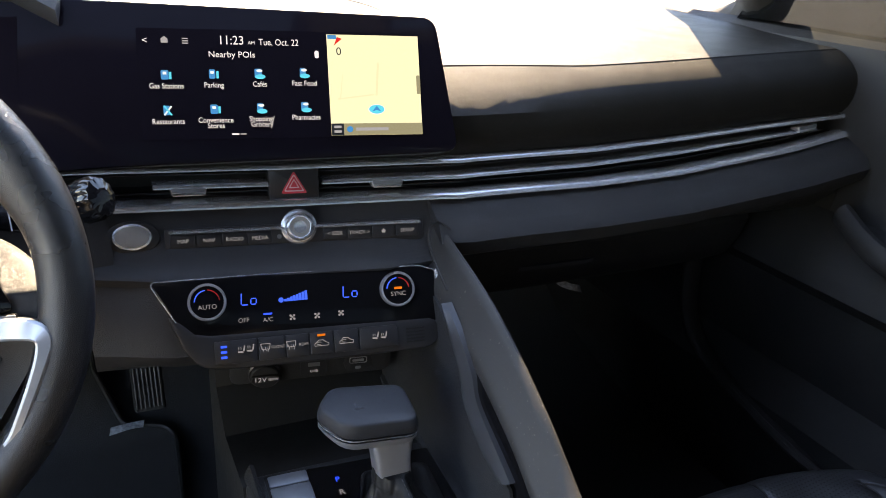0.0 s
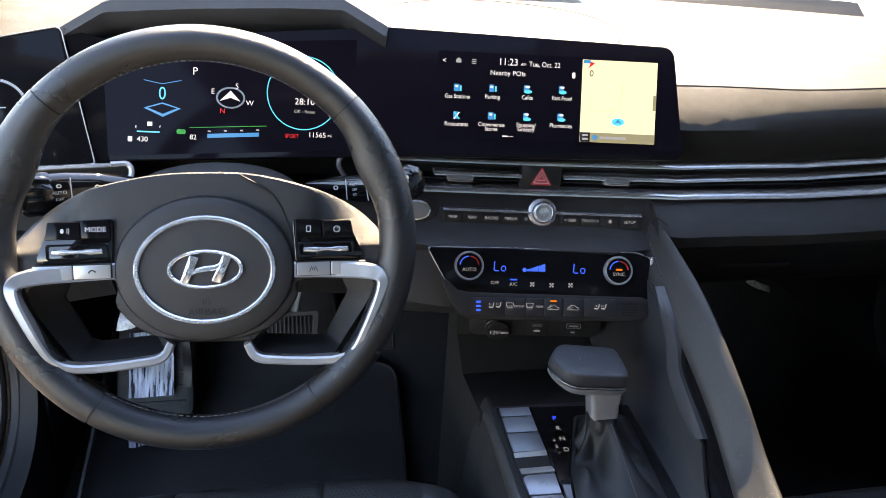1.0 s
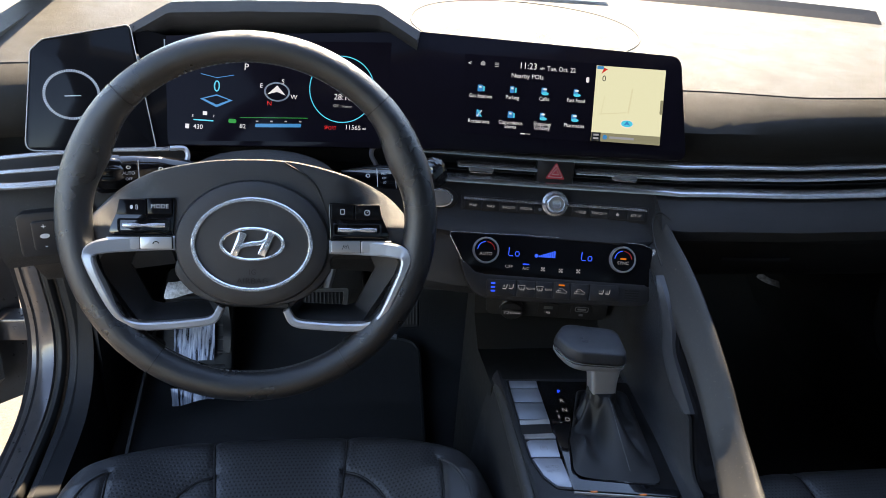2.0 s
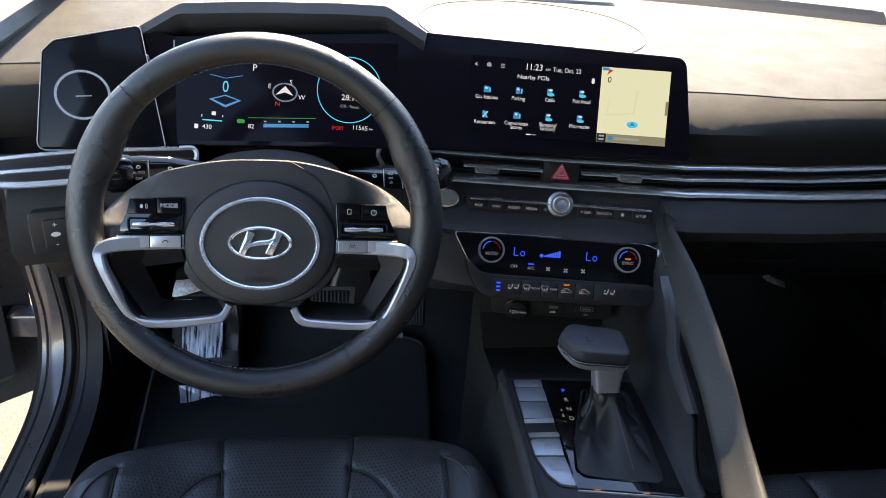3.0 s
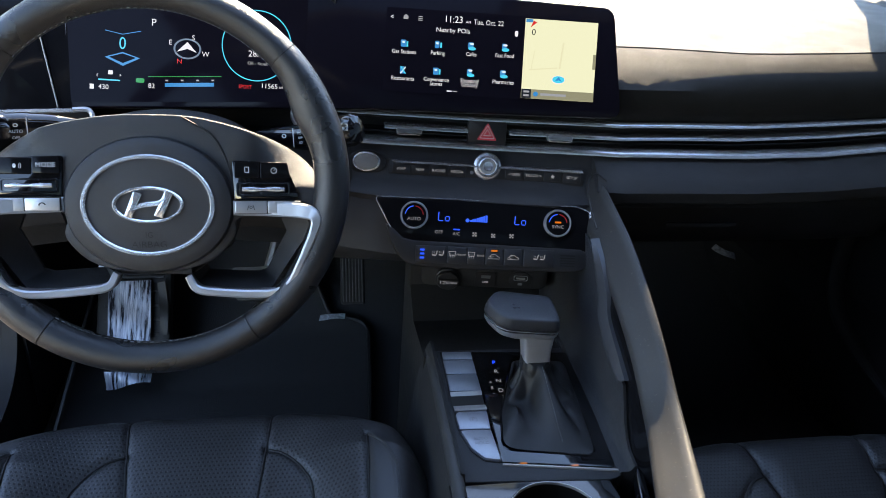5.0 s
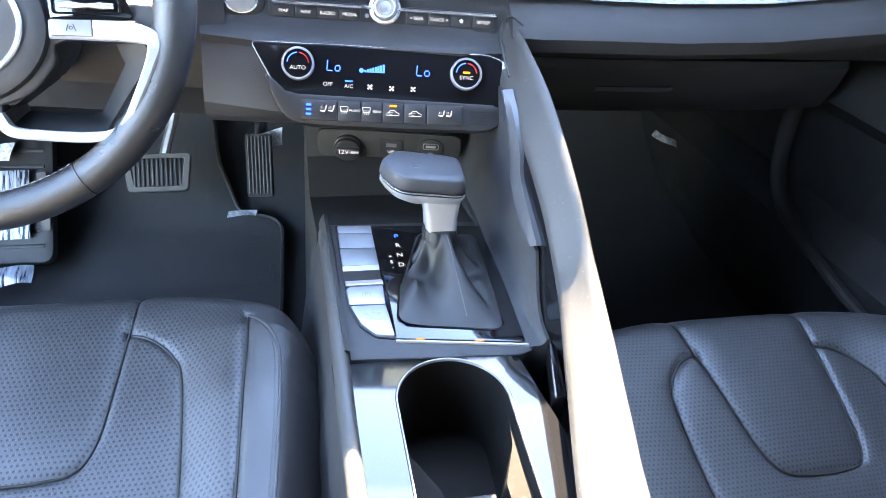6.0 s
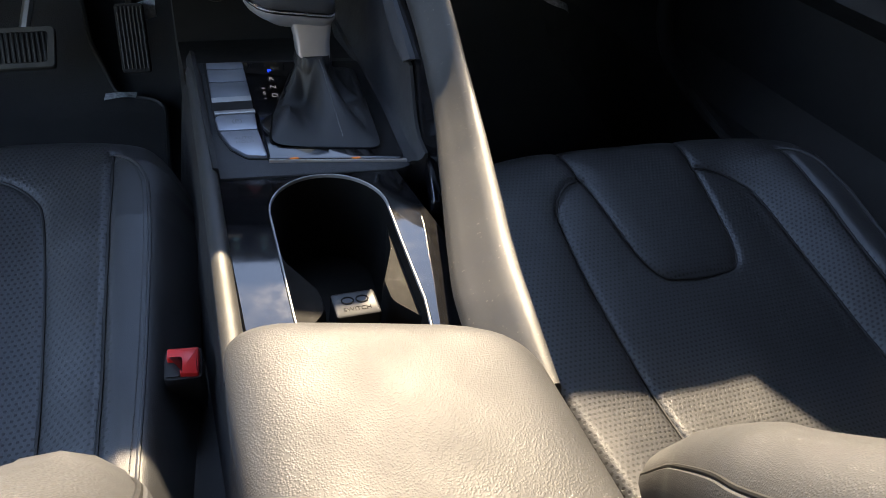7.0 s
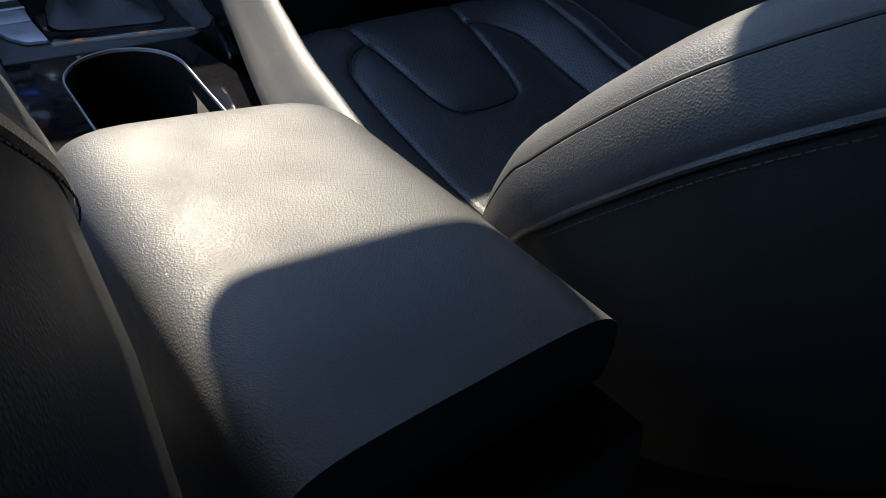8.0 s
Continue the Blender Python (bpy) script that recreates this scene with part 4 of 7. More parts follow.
lettering("auto off", 0.0070, P_GLASS, -0.3440, 0.0025, Z, E_WHITE, trip)
lettering("28:10", 0.0098, P_GLASS, -0.3397, -0.0195, Z, E_WHITE, trip)
lettering("OK : Reset", 0.0050, P_GLASS, -0.3397, -0.0300, Z, E_DIM, trip)
fuel = part("fuel_bar", slab(box_poly(0.024, 0.0015, -0.5055, -0.0585), 0, Z, 0, P_GLASS), E_CYAN, cluster, smooth=False)
chip("fuel_icon", box_poly(0.0045, 0.0055, -0.5245, -0.0668), Z, E_WHITE, P_GLASS, fuel)
lettering("430", 0.0078, P_GLASS, -0.5115, -0.0668, Z, E_WHITE, fuel)
lettering("E", 0.0040, P_GLASS, -0.5185, -0.0540, Z, E_WHITE, fuel)
lettering("F", 0.0040, P_GLASS, -0.4930, -0.0530, Z, E_WHITE, fuel)
chip("pump_icon", box_poly(0.0050, 0.0045, -0.5040, -0.0500), Z, E_WHITE, P_GLASS, fuel)
chip("eco_icon", rounded(box_poly(0.0095, 0.0050, -0.4708, -0.0570), 0.002), Z, E_GREEN, P_GLASS, cluster)
lettering("82", 0.0076, P_GLASS, -0.4580, -0.0625, Z, E_WHITE, cluster)
chip("divider", [(-0.462, -0.0520), (-0.380, -0.0468), (-0.380, -0.0475), (-0.462, -0.0526)], Z, E_GREEN, P_GLASS, cluster)
gauge = part("charge_bar", slab([(-0.4430, -0.0625), (-0.4430, -0.0582), (-0.3880, -0.0545), (-0.3880, -0.0588)], 0, Z, 0, P_GLASS), E_BLUE, cluster, smooth=False)
for k in range(4):
    chip("tick", box_poly(0.003, 0.0016, -0.4410 + 0.0172 * k, -0.0553 + 0.0011 * k), Z, E_DIM, P_GLASS, gauge)
lettering("SPORT", 0.0062, P_GLASS, -0.3527, -0.0570, Z, E_RED, cluster, stretch=0.8)
lettering("11565", 0.0078, P_GLASS, -0.3255, -0.0548, Z, E_WHITE, cluster)
lettering("mi", 0.0045, P_GLASS, -0.3120, -0.0550, Z, E_WHITE, cluster)

# gloss pod left of the cluster, with its ring of marks
pod = thing("gloss_pod", "gloss black panel with a printed ring beside the cluster", "trim panel")
POD = rounded([(-0.134, -0.099), (-0.030, -0.104), (0.004, -0.101), (-0.012, 0.041), (-0.105, 0.024), (-0.118, 0.012)], [0.010, 0, 0.002, 0.006, 0.012, 0.006], 6)
part("panel", slab(POD, -0.02, 0.0, 0.0015, P_POD), M_POD, pod)
part("rim", ring_slab([(x * 1.0, y) for x, y in inset(POD, -0.0012)], POD, -0.01, 0.0010, 0.0003, P_POD), M_DULL, pod, "thin silver rim")
part("side_panel", slab([(0.006, -0.101), (0.030, -0.099), (0.028, 0.030), (-0.008, 0.041)], -0.03, -0.006, 0, P_POD), M_POD, pod)
ringm = part("ring_scale", ring_slab(ellipse(0.0300, 0.0285, -0.0806, -0.0381, 60), ellipse(0.0272, 0.0258, -0.0806, -0.0381, 60), -0.001, 0.0004, 0, P_POD), M_PRINT_GREY, pod, "pale printed ring")
for k in range(72):
    a = 2 * math.pi * k / 72
    c_, s_ = math.cos(a), math.sin(a)
    chip("tick", [(-0.0806 + 0.0302 * c_ - 0.0004 * s_, -0.0381 + 0.0287 * s_ + 0.0004 * c_), (-0.0806 + 0.0302 * c_ + 0.0004 * s_, -0.0381 + 0.0287 * s_ - 0.0004 * c_), (-0.0806 + 0.0275 * c_ + 0.0004 * s_, -0.0381 + 0.0261 * s_ - 0.0004 * c_), (-0.0806 + 0.0275 * c_ - 0.0004 * s_, -0.0381 + 0.0261 * s_ + 0.0004 * c_)], 0.0006, M_PRINT, P_POD, ringm, 0.0001)
chip("dash_mark", box_poly(0.0175, 0.0008, -0.0795, -0.0395), 0.0005, M_PRINT, P_POD, pod)

# ---- radio bar and start button ----
radio = thing("radio_panel", "row of black radio buttons under chrome strip with volume knob", "radio controls")
part("bezel", slab(rounded(box_poly(0.243, 0.021, -0.0005, -0.0085), [0.006, 0.006, 0.002, 0.002]), -0.01, 0.0035, 0.001, P_BAR), M_BTN, radio)
part("chrome_strip", loft([[(x, y, z) for y, z in ((-0.0030, 0.0), (-0.0030, 0.0066), (-0.0024, 0.0074), (-0.0012, 0.0066), (0.0004, 0.0042), (0.0018, 0.0014), (0.0022, 0.0))] for x in (-0.1180, -0.1165, -0.0220, 0.0200, 0.1165, 0.1178)], P_BAR), M_CHROME, radio, "satin chrome strip above the buttons")
for k, word in enumerate(("MAP", "NAV", "RADIO", "MEDIA")):
    b = part("button", slab(rounded(box_poly(0.0222, 0.0120, -0.1060 + 0.0228 * k, -0.0095), 0.0012), 0, 0.0052, 0.0008, P_BAR), M_BTN, radio)
    lettering(word, 0.0052, P_BAR, -0.1060 + 0.0228 * k, -0.0098, 0.0053, E_LEGEND, b)
for k, word in enumerate(("< SEEK", "TRACK >", "", "SETUP")):
    b = part("button", slab(rounded(box_poly(0.0225, 0.0120, 0.0330 + 0.0238 * k, -0.0090), 0.0012), 0, 0.0052, 0.0008, P_BAR), M_BTN, radio)
    if word:
        lettering(word, 0.0050, P_BAR, 0.0330 + 0.0238 * k, -0.0092, 0.0053, E_LEGEND, b)
    else:
        star = [(0.0330 + 0.0238 * k + (0.0030 if j % 2 == 0 else 0.0013) * math.sin(math.pi * j / 5), -0.0090 + (0.0030 if j % 2 == 0 else 0.0013) * math.cos(math.pi * j / 5)) for j in range(10)]
        chip("star", star, 0.0053, E_LEGEND, P_BAR, b)
chip("power_mark", ellipse(0.0022, 0.0022, -0.0195, -0.0095, 14), 0.0038, M_PRINT_GREY, P_BAR, radio)
KN = P_BAR @ Matrix.Translation((-0.0009, -0.001, 0.004))
knob = part("volume_knob", lathe([(0.0168, -0.004), (0.0168, 0.0008), (0.0150, 0.0022), (0.0132, 0.0026), (0.0130, 0.0105), (0.0122, 0.0122), (0.0100, 0.0134), (0.0094, 0.0130)], KN, 40), M_CHROME, radio, "silver volume knob")
part("knob_cap", lathe([(0.0096, 0.0126), (0.0094, 0.0132), (0.0060, 0.0130), (0.0005, 0.0129)], KN, 32), M_DULL, knob, "dull silver cap")
start = thing("start_button", "round silver engine start button in a black bezel", "start button")
part("bezel", slab(ellipse(0.0235, 0.0150, -0.1490, -0.004, 40), -0.012, 0.0035, 0.0015, P_BAR), M_BTN, start)
part("button", slab(ellipse(0.0172, 0.0122, -0.1490, -0.0035, 40), 0, 0.0070, 0.0018, P_BAR), M_CHROME, start, "satin silver push button")
part("button_face", slab(ellipse(0.0148, 0.0100, -0.1490, -0.0035, 40), 0, 0.0074, 0.0008, P_BAR), M_DULL, start)

# ---- climate panel ----
climate = thing("climate_panel", "gloss black climate panel with two dials and blue figures", "climate controls")
C_OUT = rounded([(-0.1360, 0.0228), (-0.1140, -0.0160), (-0.1030, -0.0265), (-0.0880, -0.0290), (0.0580, -0.0305), (0.1245, -0.0335), (0.1235, 0.0152), (0.1080, 0.0205), (-0.0400, 0.0232)], [0.003, 0.02, 0.010, 0.012, 0, 0.003, 0.004, 0.02, 0], 6)
part("panel", slab(C_OUT, -0.014, 0.001, 0.0012, P_CLIM), M_POD, climate, "gloss black fascia")
part("rim", ring_slab(inset(C_OUT, -0.0012), inset(C_OUT, -0.0002), -0.012, 0.0014, 0.0003, P_CLIM), M_CHROME, climate, "thin bright rim")
strip("edge_strip", [(0.1262, 0.0165), (0.1272, -0.010), (0.1290, -0.0370)], 0.0030, climate, M_CHROME, 0.0, 0.003, P_CLIM)
for cx, cy, word in ((-0.0890, 0.0025, "AUTO"), (0.0846, 0.0000, "SYNC")):
    K = P_CLIM @ Matrix.Translation((cx, cy, 0))
    dial = part("dial", lathe([(0.0167, 0.0), (0.0167, 0.0066), (0.0160, 0.0078), (0.0146, 0.0080), (0.0142, 0.0070)], K, 44), M_SILVER, climate, "silver-rimmed temperature dial")
    part("dial_face", lathe([(0.0144, 0.005), (0.0142, 0.0071), (0.0005, 0.0073)], K, 40), M_POD, dial)
    lettering(word, 0.0058, K, 0, -0.0045, 0.0075, E_LEGEND, dial)
    chip("cold_arc", ellipse(0.0112, 0.0112, 0, 0, 14, 95, 175) + ellipse(0.0102, 0.0102, 0, 0, 14, 175, 95), 0.0075, E_LCD, K, dial)
    chip("warm_arc", ellipse(0.0112, 0.0112, 0, 0, 14, 5, 85) + ellipse(0.0102, 0.0102, 0, 0, 14, 85, 5), 0.0075, M_REDPL, K, dial)
    if word == "SYNC":
        chip("lamp", rounded(box_poly(0.0075, 0.0022, 0, 0.0010), 0.0006), 0.0075, E_AMBER, K, dial)
for cx, cy in ((-0.0530, 0.0026), (0.0396, 0.0016)):
    fig = part("figure", tube([(cx - 0.0062, cy + 0.0052, 0.0014), (cx - 0.0068, cy - 0.0046, 0.0014)], 0.0006, 5, P_CLIM), E_LCD, climate, "lit blue figures")
    for a_, b_ in (((-0.0064, -0.0052), (-0.0012, -0.0052)), ((0.0022, 0.0000), (0.0062, 0.0000)), ((0.0018, -0.0008), (0.0016, -0.0044)), ((0.0066, -0.0008), (0.0064, -0.0044)), ((0.0020, -0.0052), (0.0060, -0.0052))):
        part("segment", tube([(cx + a_[0], cy + a_[1], 0.0014), (cx + b_[0], cy + b_[1], 0.0014)], 0.0006, 5, P_CLIM), E_LCD, fig)
for k in range(8):
    h = 0.0022 + 0.0009 * k
    chip("fan_bar", box_poly(0.0023, h, -0.0205 + 0.0027 * k, -0.0026 + h / 2), 0.0014, E_LCD, P_CLIM, climate)
chip("fan_icon", ellipse(0.0024, 0.0024, -0.0245, -0.001, 12), 0.0014, E_LCD, P_CLIM, climate)
for x, y, word in ((-0.0587, -0.0165, "OFF"), (-0.0372, -0.0178, "A/C")):
    lettering(word, 0.0056, P_CLIM, x, y, 0.0014, E_LEGEND, climate)
for x, y in ((-0.0154, -0.0175), (0.0072, -0.0182), (0.0295, -0.0178)):
    fan = chip("fan_symbol", ellipse(0.0010, 0.0010, x, y, 10), 0.0014, E_LEGEND, P_CLIM, climate)
    for k in range(4):
        a = math.pi / 4 + k * math.pi / 2
        chip("fan_blade", ellipse(0.0011, 0.0011, x + 0.0022 * math.cos(a), y + 0.0022 * math.sin(a), 8), 0.0014, E_LEGEND, P_CLIM, fan)
chip("lamp", rounded(box_poly(0.0078, 0.0016, -0.0372, -0.0125), 0.0004), 0.0014, E_BLUELAMP, P_CLIM, climate)
# lower row of push buttons
row_m = P_CLIM @ Matrix.Translation((0, 0.0002, 0.002))
ROW = smooth_path([(-0.1225, -0.0085, 0), (-0.1175, -0.0230, 0), (-0.1095, -0.0410, 0), (-0.0965, -0.0545, 0), (-0.0740, -0.0588, 0), (-0.0250, -0.0596, 0), (0.0275, -0.0598, 0), (0.0850, -0.0592, 0), (0.1100, -0.0580, 0), (0.1226, -0.0510, 0), (0.1268, -0.0360, 0)], 5)
row_body = part("button_panel", slab([(p.x, p.y) for p in ROW] + [(0.1150, -0.0300), (-0.0880, -0.0270), (-0.1010, -0.0245), (-0.1120, -0.0140)], -0.03, 0.0, 0.003, row_m), M_BTN, climate, "black lower button panel")


def seat_marks(x, y, vented, btn):
    """A small seat seen from the side: back, cushion and two air marks."""
    part("seat_symbol", tube([(x + 0.0030, y + 0.0036, 0.0024), (x + 0.0020, y - 0.0012, 0.0024)], [0.0005, 0.0008], 6, row_m), E_LEGEND, btn)
    part("seat_symbol", tube([(x + 0.0016, y - 0.0022, 0.0024), (x - 0.0030, y - 0.0018, 0.0024)], [0.0009, 0.0007], 6, row_m), E_LEGEND, btn)
    for k in range(2):
        part("air_mark", tube([(x - 0.0026 + 0.0019 * k, y + (0.0026 if vented else 0.0022), 0.0024), (x - 0.0020 + 0.0019 * k, y + 0.0010, 0.0024), (x - 0.0024 + 0.0019 * k, y - 0.0002, 0.0024)], 0.00028, 5, row_m), E_LEGEND, btn)


EDGES = (-0.0862, -0.0482, -0.0240, -0.0022, 0.0202, 0.0440, 0.0825)
for a, b in zip(EDGES, EDGES[1:]):
    btn = part("button", slab(rounded([(a + 0.0006, -0.0540), (b - 0.0006, -0.0540), (b - 0.0006, -0.0335), (a + 0.0006, -0.0335)], 0.0012), -0.002, 0.0022, 0.0009, row_m), M_BTN, row_body)
    m_ = (a + b) / 2
    if a == EDGES[0]:
        for k in range(3):
            chip("lamp", box_poly(0.0052, 0.0022, a + 0.0085, -0.0385 - 0.0047 * k), 0.0024, E_BLUELAMP, row_m, btn)
        seat_marks(m_ + 0.0045, -0.0425, 1, btn)
        seat_marks(m_ + 0.0125, -0.0420, 1, btn)
    elif a in (EDGES[1], EDGES[2]):
        part("screen_symbol", ring_slab(rounded([(m_ - 0.0090, -0.0445), (m_ - 0.0018, -0.0445), (m_ - 0.0008, -0.0390), (m_ - 0.0100, -0.0390)], 0.0008), rounded([(m_ - 0.0084, -0.0440), (m_ - 0.0024, -0.0440), (m_ - 0.0016, -0.0396), (m_ - 0.0092, -0.0396)], 0.0006), 0.0016, 0.0024, 0, row_m), E_LEGEND, btn)
        for k in range(3):
            part("heat_symbol", tube([(m_ - 0.0076 + 0.0022 * k + 0.0004 * math.sin(q * 1.6), -0.0468 + 0.0012 * q, 0.0024) for q in range(5)], 0.00026, 5, row_m), E_LEGEND, btn)
        lettering("FRONT" if a == EDGES[1] else "REAR", 0.0038, row_m, m_ + 0.0058, -0.0432, 0.0024, E_LEGEND, btn)
    elif a in (EDGES[3], EDGES[4]):
        car = [(m_ - 0.0064, -0.0462), (m_ + 0.0064, -0.0462), (m_ + 0.0064, -0.0440), (m_ + 0.0036, -0.0430), (m_ + 0.0014, -0.0410), (m_ - 0.0028, -0.0410), (m_ - 0.0046, -0.0430), (m_ - 0.0064, -0.0440)]
        part("car_symbol", tube([(x, y, 0.0024) for x, y in car + car[:1]], 0.00034, 5, row_m), E_LEGEND, btn)
        part("air_symbol", tube([(m_ - 0.0022 + 0.0022 * math.cos(radians(w_)), -0.0440 + 0.0012 * math.sin(radians(w_)), 0.0024) for w_ in range(30, 301, 30)], 0.0003, 5, row_m), E_LEGEND, btn)
        if a == EDGES[3]:
            chip("lamp", box_poly(0.0075, 0.0020, m_, -0.0365), 0.0024, E_AMBER, row_m, btn)
    else:
        seat_marks(m_ - 0.0035, -0.0425, 0, btn)
        seat_marks(m_ + 0.0045, -0.0425, 0, btn)
for k in range(5):
    chip("sensor_slot", box_poly(0.0180, 0.0014, 0.0990, -0.0390 - 0.0031 * k), 0.0002, M_ENGRAVE, row_m, row_body)
# socket strip in the niche below
sock = thing("socket_panel", "black panel with twelve-volt socket and two USB ports", "socket panel")
SM = facing((0.02, 0.712, 0.684), 10, -8)
part("panel", slab(rounded([(-0.085, -0.016), (0.085, -0.012), (0.085, 0.022), (-0.085, 0.022)], 0.012), -0.03, 0.0, 0.002, SM), M_HARD, sock)
KS = SM @ Matrix.Translation((-0.049, -0.001, 0))
cap = part("socket_cap", lathe([(0.0172, 0.0), (0.0172, 0.004), (0.0160, 0.0052), (0.0150, 0.0046), (0.0148, 0.0075), (0.0135, 0.0090), (0.0005, 0.0095)], KS, 36), M_BTN, sock, "round black socket cap")
part("grip_bar", slab(rounded(box_poly(0.028, 0.0085), 0.003), 0.008, 0.0120, 0.001, KS), M_BTN, cap)
lettering("12V", 0.0082, SM, -0.0540, -0.001, 0.0123, E_LEGEND, cap)
lettering("180W", 0.0046, SM, -0.0415, -0.001, 0.0123, E_LEGEND, cap)
port = part("usb_port", slab(rounded(box_poly(0.028, 0.022, 0.002, 0.001), 0.003), 0, 0.0015, 0.0006, SM), M_BTN, sock)
chip("port_mouth", box_poly(0.0125, 0.0048, 0.002, 0.0055), 0.0017, M_METAL, SM, port)
lettering("USB", 0.0048, SM, 0.002, -0.0035, 0.0017, E_LEGEND, port)
port2 = part("charging_port", slab(ellipse(0.0155, 0.0135, 0.049, 0.003, 30), 0, 0.0015, 0.0006, SM), M_BTN, sock)
part("port_ring", ring_slab(rounded(box_poly(0.019, 0.0085, 0.049, 0.0065), 0.0025), rounded(box_poly(0.017, 0.0065, 0.049, 0.0065), 0.0018), 0, 0.0022, 0.0003, SM), M_METAL, port2)
chip("port_tongue", rounded(box_poly(0.0125, 0.0030, 0.049, 0.0065), 0.0015), 0.0020, M_DULL, SM, port2)
chip("port_symbol", rounded(box_poly(0.0060, 0.0036, 0.049, -0.0035), 0.0015), 0.0017, M_PRINT_GREY, SM, port2)

# ---- steering wheel ----
wheel = thing("steering_wheel", "black leather steering wheel with silver-edged spokes and stitched rim", "steering wheel")
RC, RT = 0.1695, 0.0153


def rim_arc(a0, a1, r=RT, n=40, grip=False):
    """A stretch of rim; the side grips swell inwards a little."""
    rings = []
    for i in range(n + 1):
        a = radians(a0 + (a1 - a0) * i / n)
        e = 0.0014 * math.sin(math.pi * i / n) ** 2 if grip else 0.0
        thumb = 0.0075 * (math.exp(-((math.degrees(a) % 360 - 24) / 11) ** 2) + math.exp(-((math.degrees(a) % 360 - 156) / 11) ** 2)) if grip else 0.0
        ring = []
        for k in range(18):
            b = 2 * math.pi * k / 18
            rr = RC - e * 0.7 + (r + e + (thumb if math.cos(b) < 0 else 0)) * math.cos(b)
            ring.append((rr * math.cos(a), rr * math.sin(a), (r * 1.12) * math.sin(b)))
        rings.append(ring)
    return loft(rings, P_WHEEL)


for name_, a0, a1, g in (("rim_top", 43.3, 135.3, False), ("rim_grip", 135.7, 235.6, True), ("rim_bottom", 236.0, 302.6, False), ("rim_grip", 303.0, 402.9, True)):
    part(name_, rim_arc(a0, a1, RT + (0.0003 if g else 0), 44, g), M_WHEEL, wheel)
for a in (43.1, 135.5, 235.8, 302.8):
    part("rim_seam", rim_arc(a - 0.35, a + 0.35, RT - 0.0009, 2), M_ENGRAVE, wheel)
for a0, a1 in ((44, 135), (137, 160), (236, 302), (380, 402)):
    stitch([((RC - RT - 0.0002) * math.cos(radians(a0 + (a1 - a0) * i / 40)), (RC - RT - 0.0002) * math.sin(radians(a0 + (a1 - a0) * i / 40)), 0.004) for i in range(41)], wheel, M_THREAD, P_WHEEL, 0.0058, 0.0032, 0.0005)
def band(pts, widths, heights, deep, bev, M):
    """A bevelled flat band along a curve, its width changing on the way."""
    path = smooth_path([(x, y, 0) for x, y in pts], 6)
    rings = []
    for i, q in enumerate(path):
        d = (path[min(i + 1, len(path) - 1)] - path[max(i - 1, 0)]).normalized()
        s = Vector((-d.y, d.x, 0))
        w = float(np.interp(i / 6, range(len(widths)), widths)) / 2
        zt = float(np.interp(i / 6, range(len(heights)), heights))
        rings.append([tuple(q + s * a_ + Vector((0, 0, b_))) for a_, b_ in ((-w, zt - deep), (-w, zt - bev), (-w + bev, zt), (w - bev, zt), (w, zt - bev), (w, zt - deep))])
    return loft(rings, M)


# hub and its wings
WING = [(-0.158, -0.030), (-0.160, -0.008), (-0.152, 0.010), (-0.132, 0.030), (-0.095, 0.047), (-0.045, 0.058), (0.0, 0.0605), (0.045, 0.058), (0.095, 0.045), (0.132, 0.027), (0.153, 0.007), (0.160, -0.010), (0.158, -0.034), (0.084, -0.036), (0.076, -0.055), (0.050, -0.080), (0.0, -0.089), (-0.050, -0.080), (-0.076, -0.055), (-0.080, -0.030)]
WING_R = [(p.x, p.y) for p in smooth_path([(x, y, 0) for x, y in WING + WING[:1]], 5)][:-1]
cover = []
for k_, drop in ((0.86, 0.062), (0.95, 0.034), (0.992, 0.0200), (1.0, 0.0120), (0.996, 0.0076), (0.984, 0.0056), (0.95, 0.0046), (0.88, 0.0040), (0.78, 0.0036), (0.55, 0.0032), (0.25, 0.0030)):
    cover.append([(x * k_, -0.018 + (y + 0.018) * k_, -drop * (1.0 if y > 0.02 else 0.55 + 0.45 * max(0.0, (y + 0.03) / 0.05)) if drop < 0.03 else -drop) for x, y in WING_R])
    cover[-1] = [(x, y, z - 0.9 * min(1.0, max(0.0, (abs(x) - 0.095) / 0.045)) * max(0.0, y + 0.008)) for x, y, z in cover[-1]]
part("spoke_cover", loft(cover, P_WHEEL), M_PAD, wheel, "matt black spoke cover")
hub = part("hub_pad", loft([[(x * k, -0.024 + (y + 0.024) * k, z) for x, y in ellipse(0.0760, 0.0640, 0, -0.024, 56)] for k, z in ((1.0, -0.010), (1.0, -0.002), (0.97, 0.003), (0.88, 0.006), (0.78, 0.0068))], P_WHEEL), M_PAD, wheel, "black airbag pad")
part("hub_ring", ring_slab(ellipse(0.0590, 0.0472, 0, -0.0240, 64), ellipse(0.0548, 0.0432, 0, -0.0240, 64), 0.002, 0.0098, 0.0012, P_WHEEL), M_CHROME, wheel, "satin chrome ring")
part("hub_disc", loft([[(x * k, -0.024 + (y + 0.024) * k, z) for x, y in ellipse(0.0548, 0.0432, 0, -0.0240, 56)] for k, z in ((1.0, 0.0035), (0.99, 0.0072), (0.6, 0.0086), (0.02, 0.009))], P_WHEEL), M_PAD, wheel)
badge = part("badge", ring_slab(ellipse(0.0316, 0.0170, 0, -0.0232, 52), ellipse(0.0282, 0.0142, 0, -0.0232, 52), 0.006, 0.0112, 0.0012, P_WHEEL), M_BRIGHT, hub, "bright chrome oval badge")
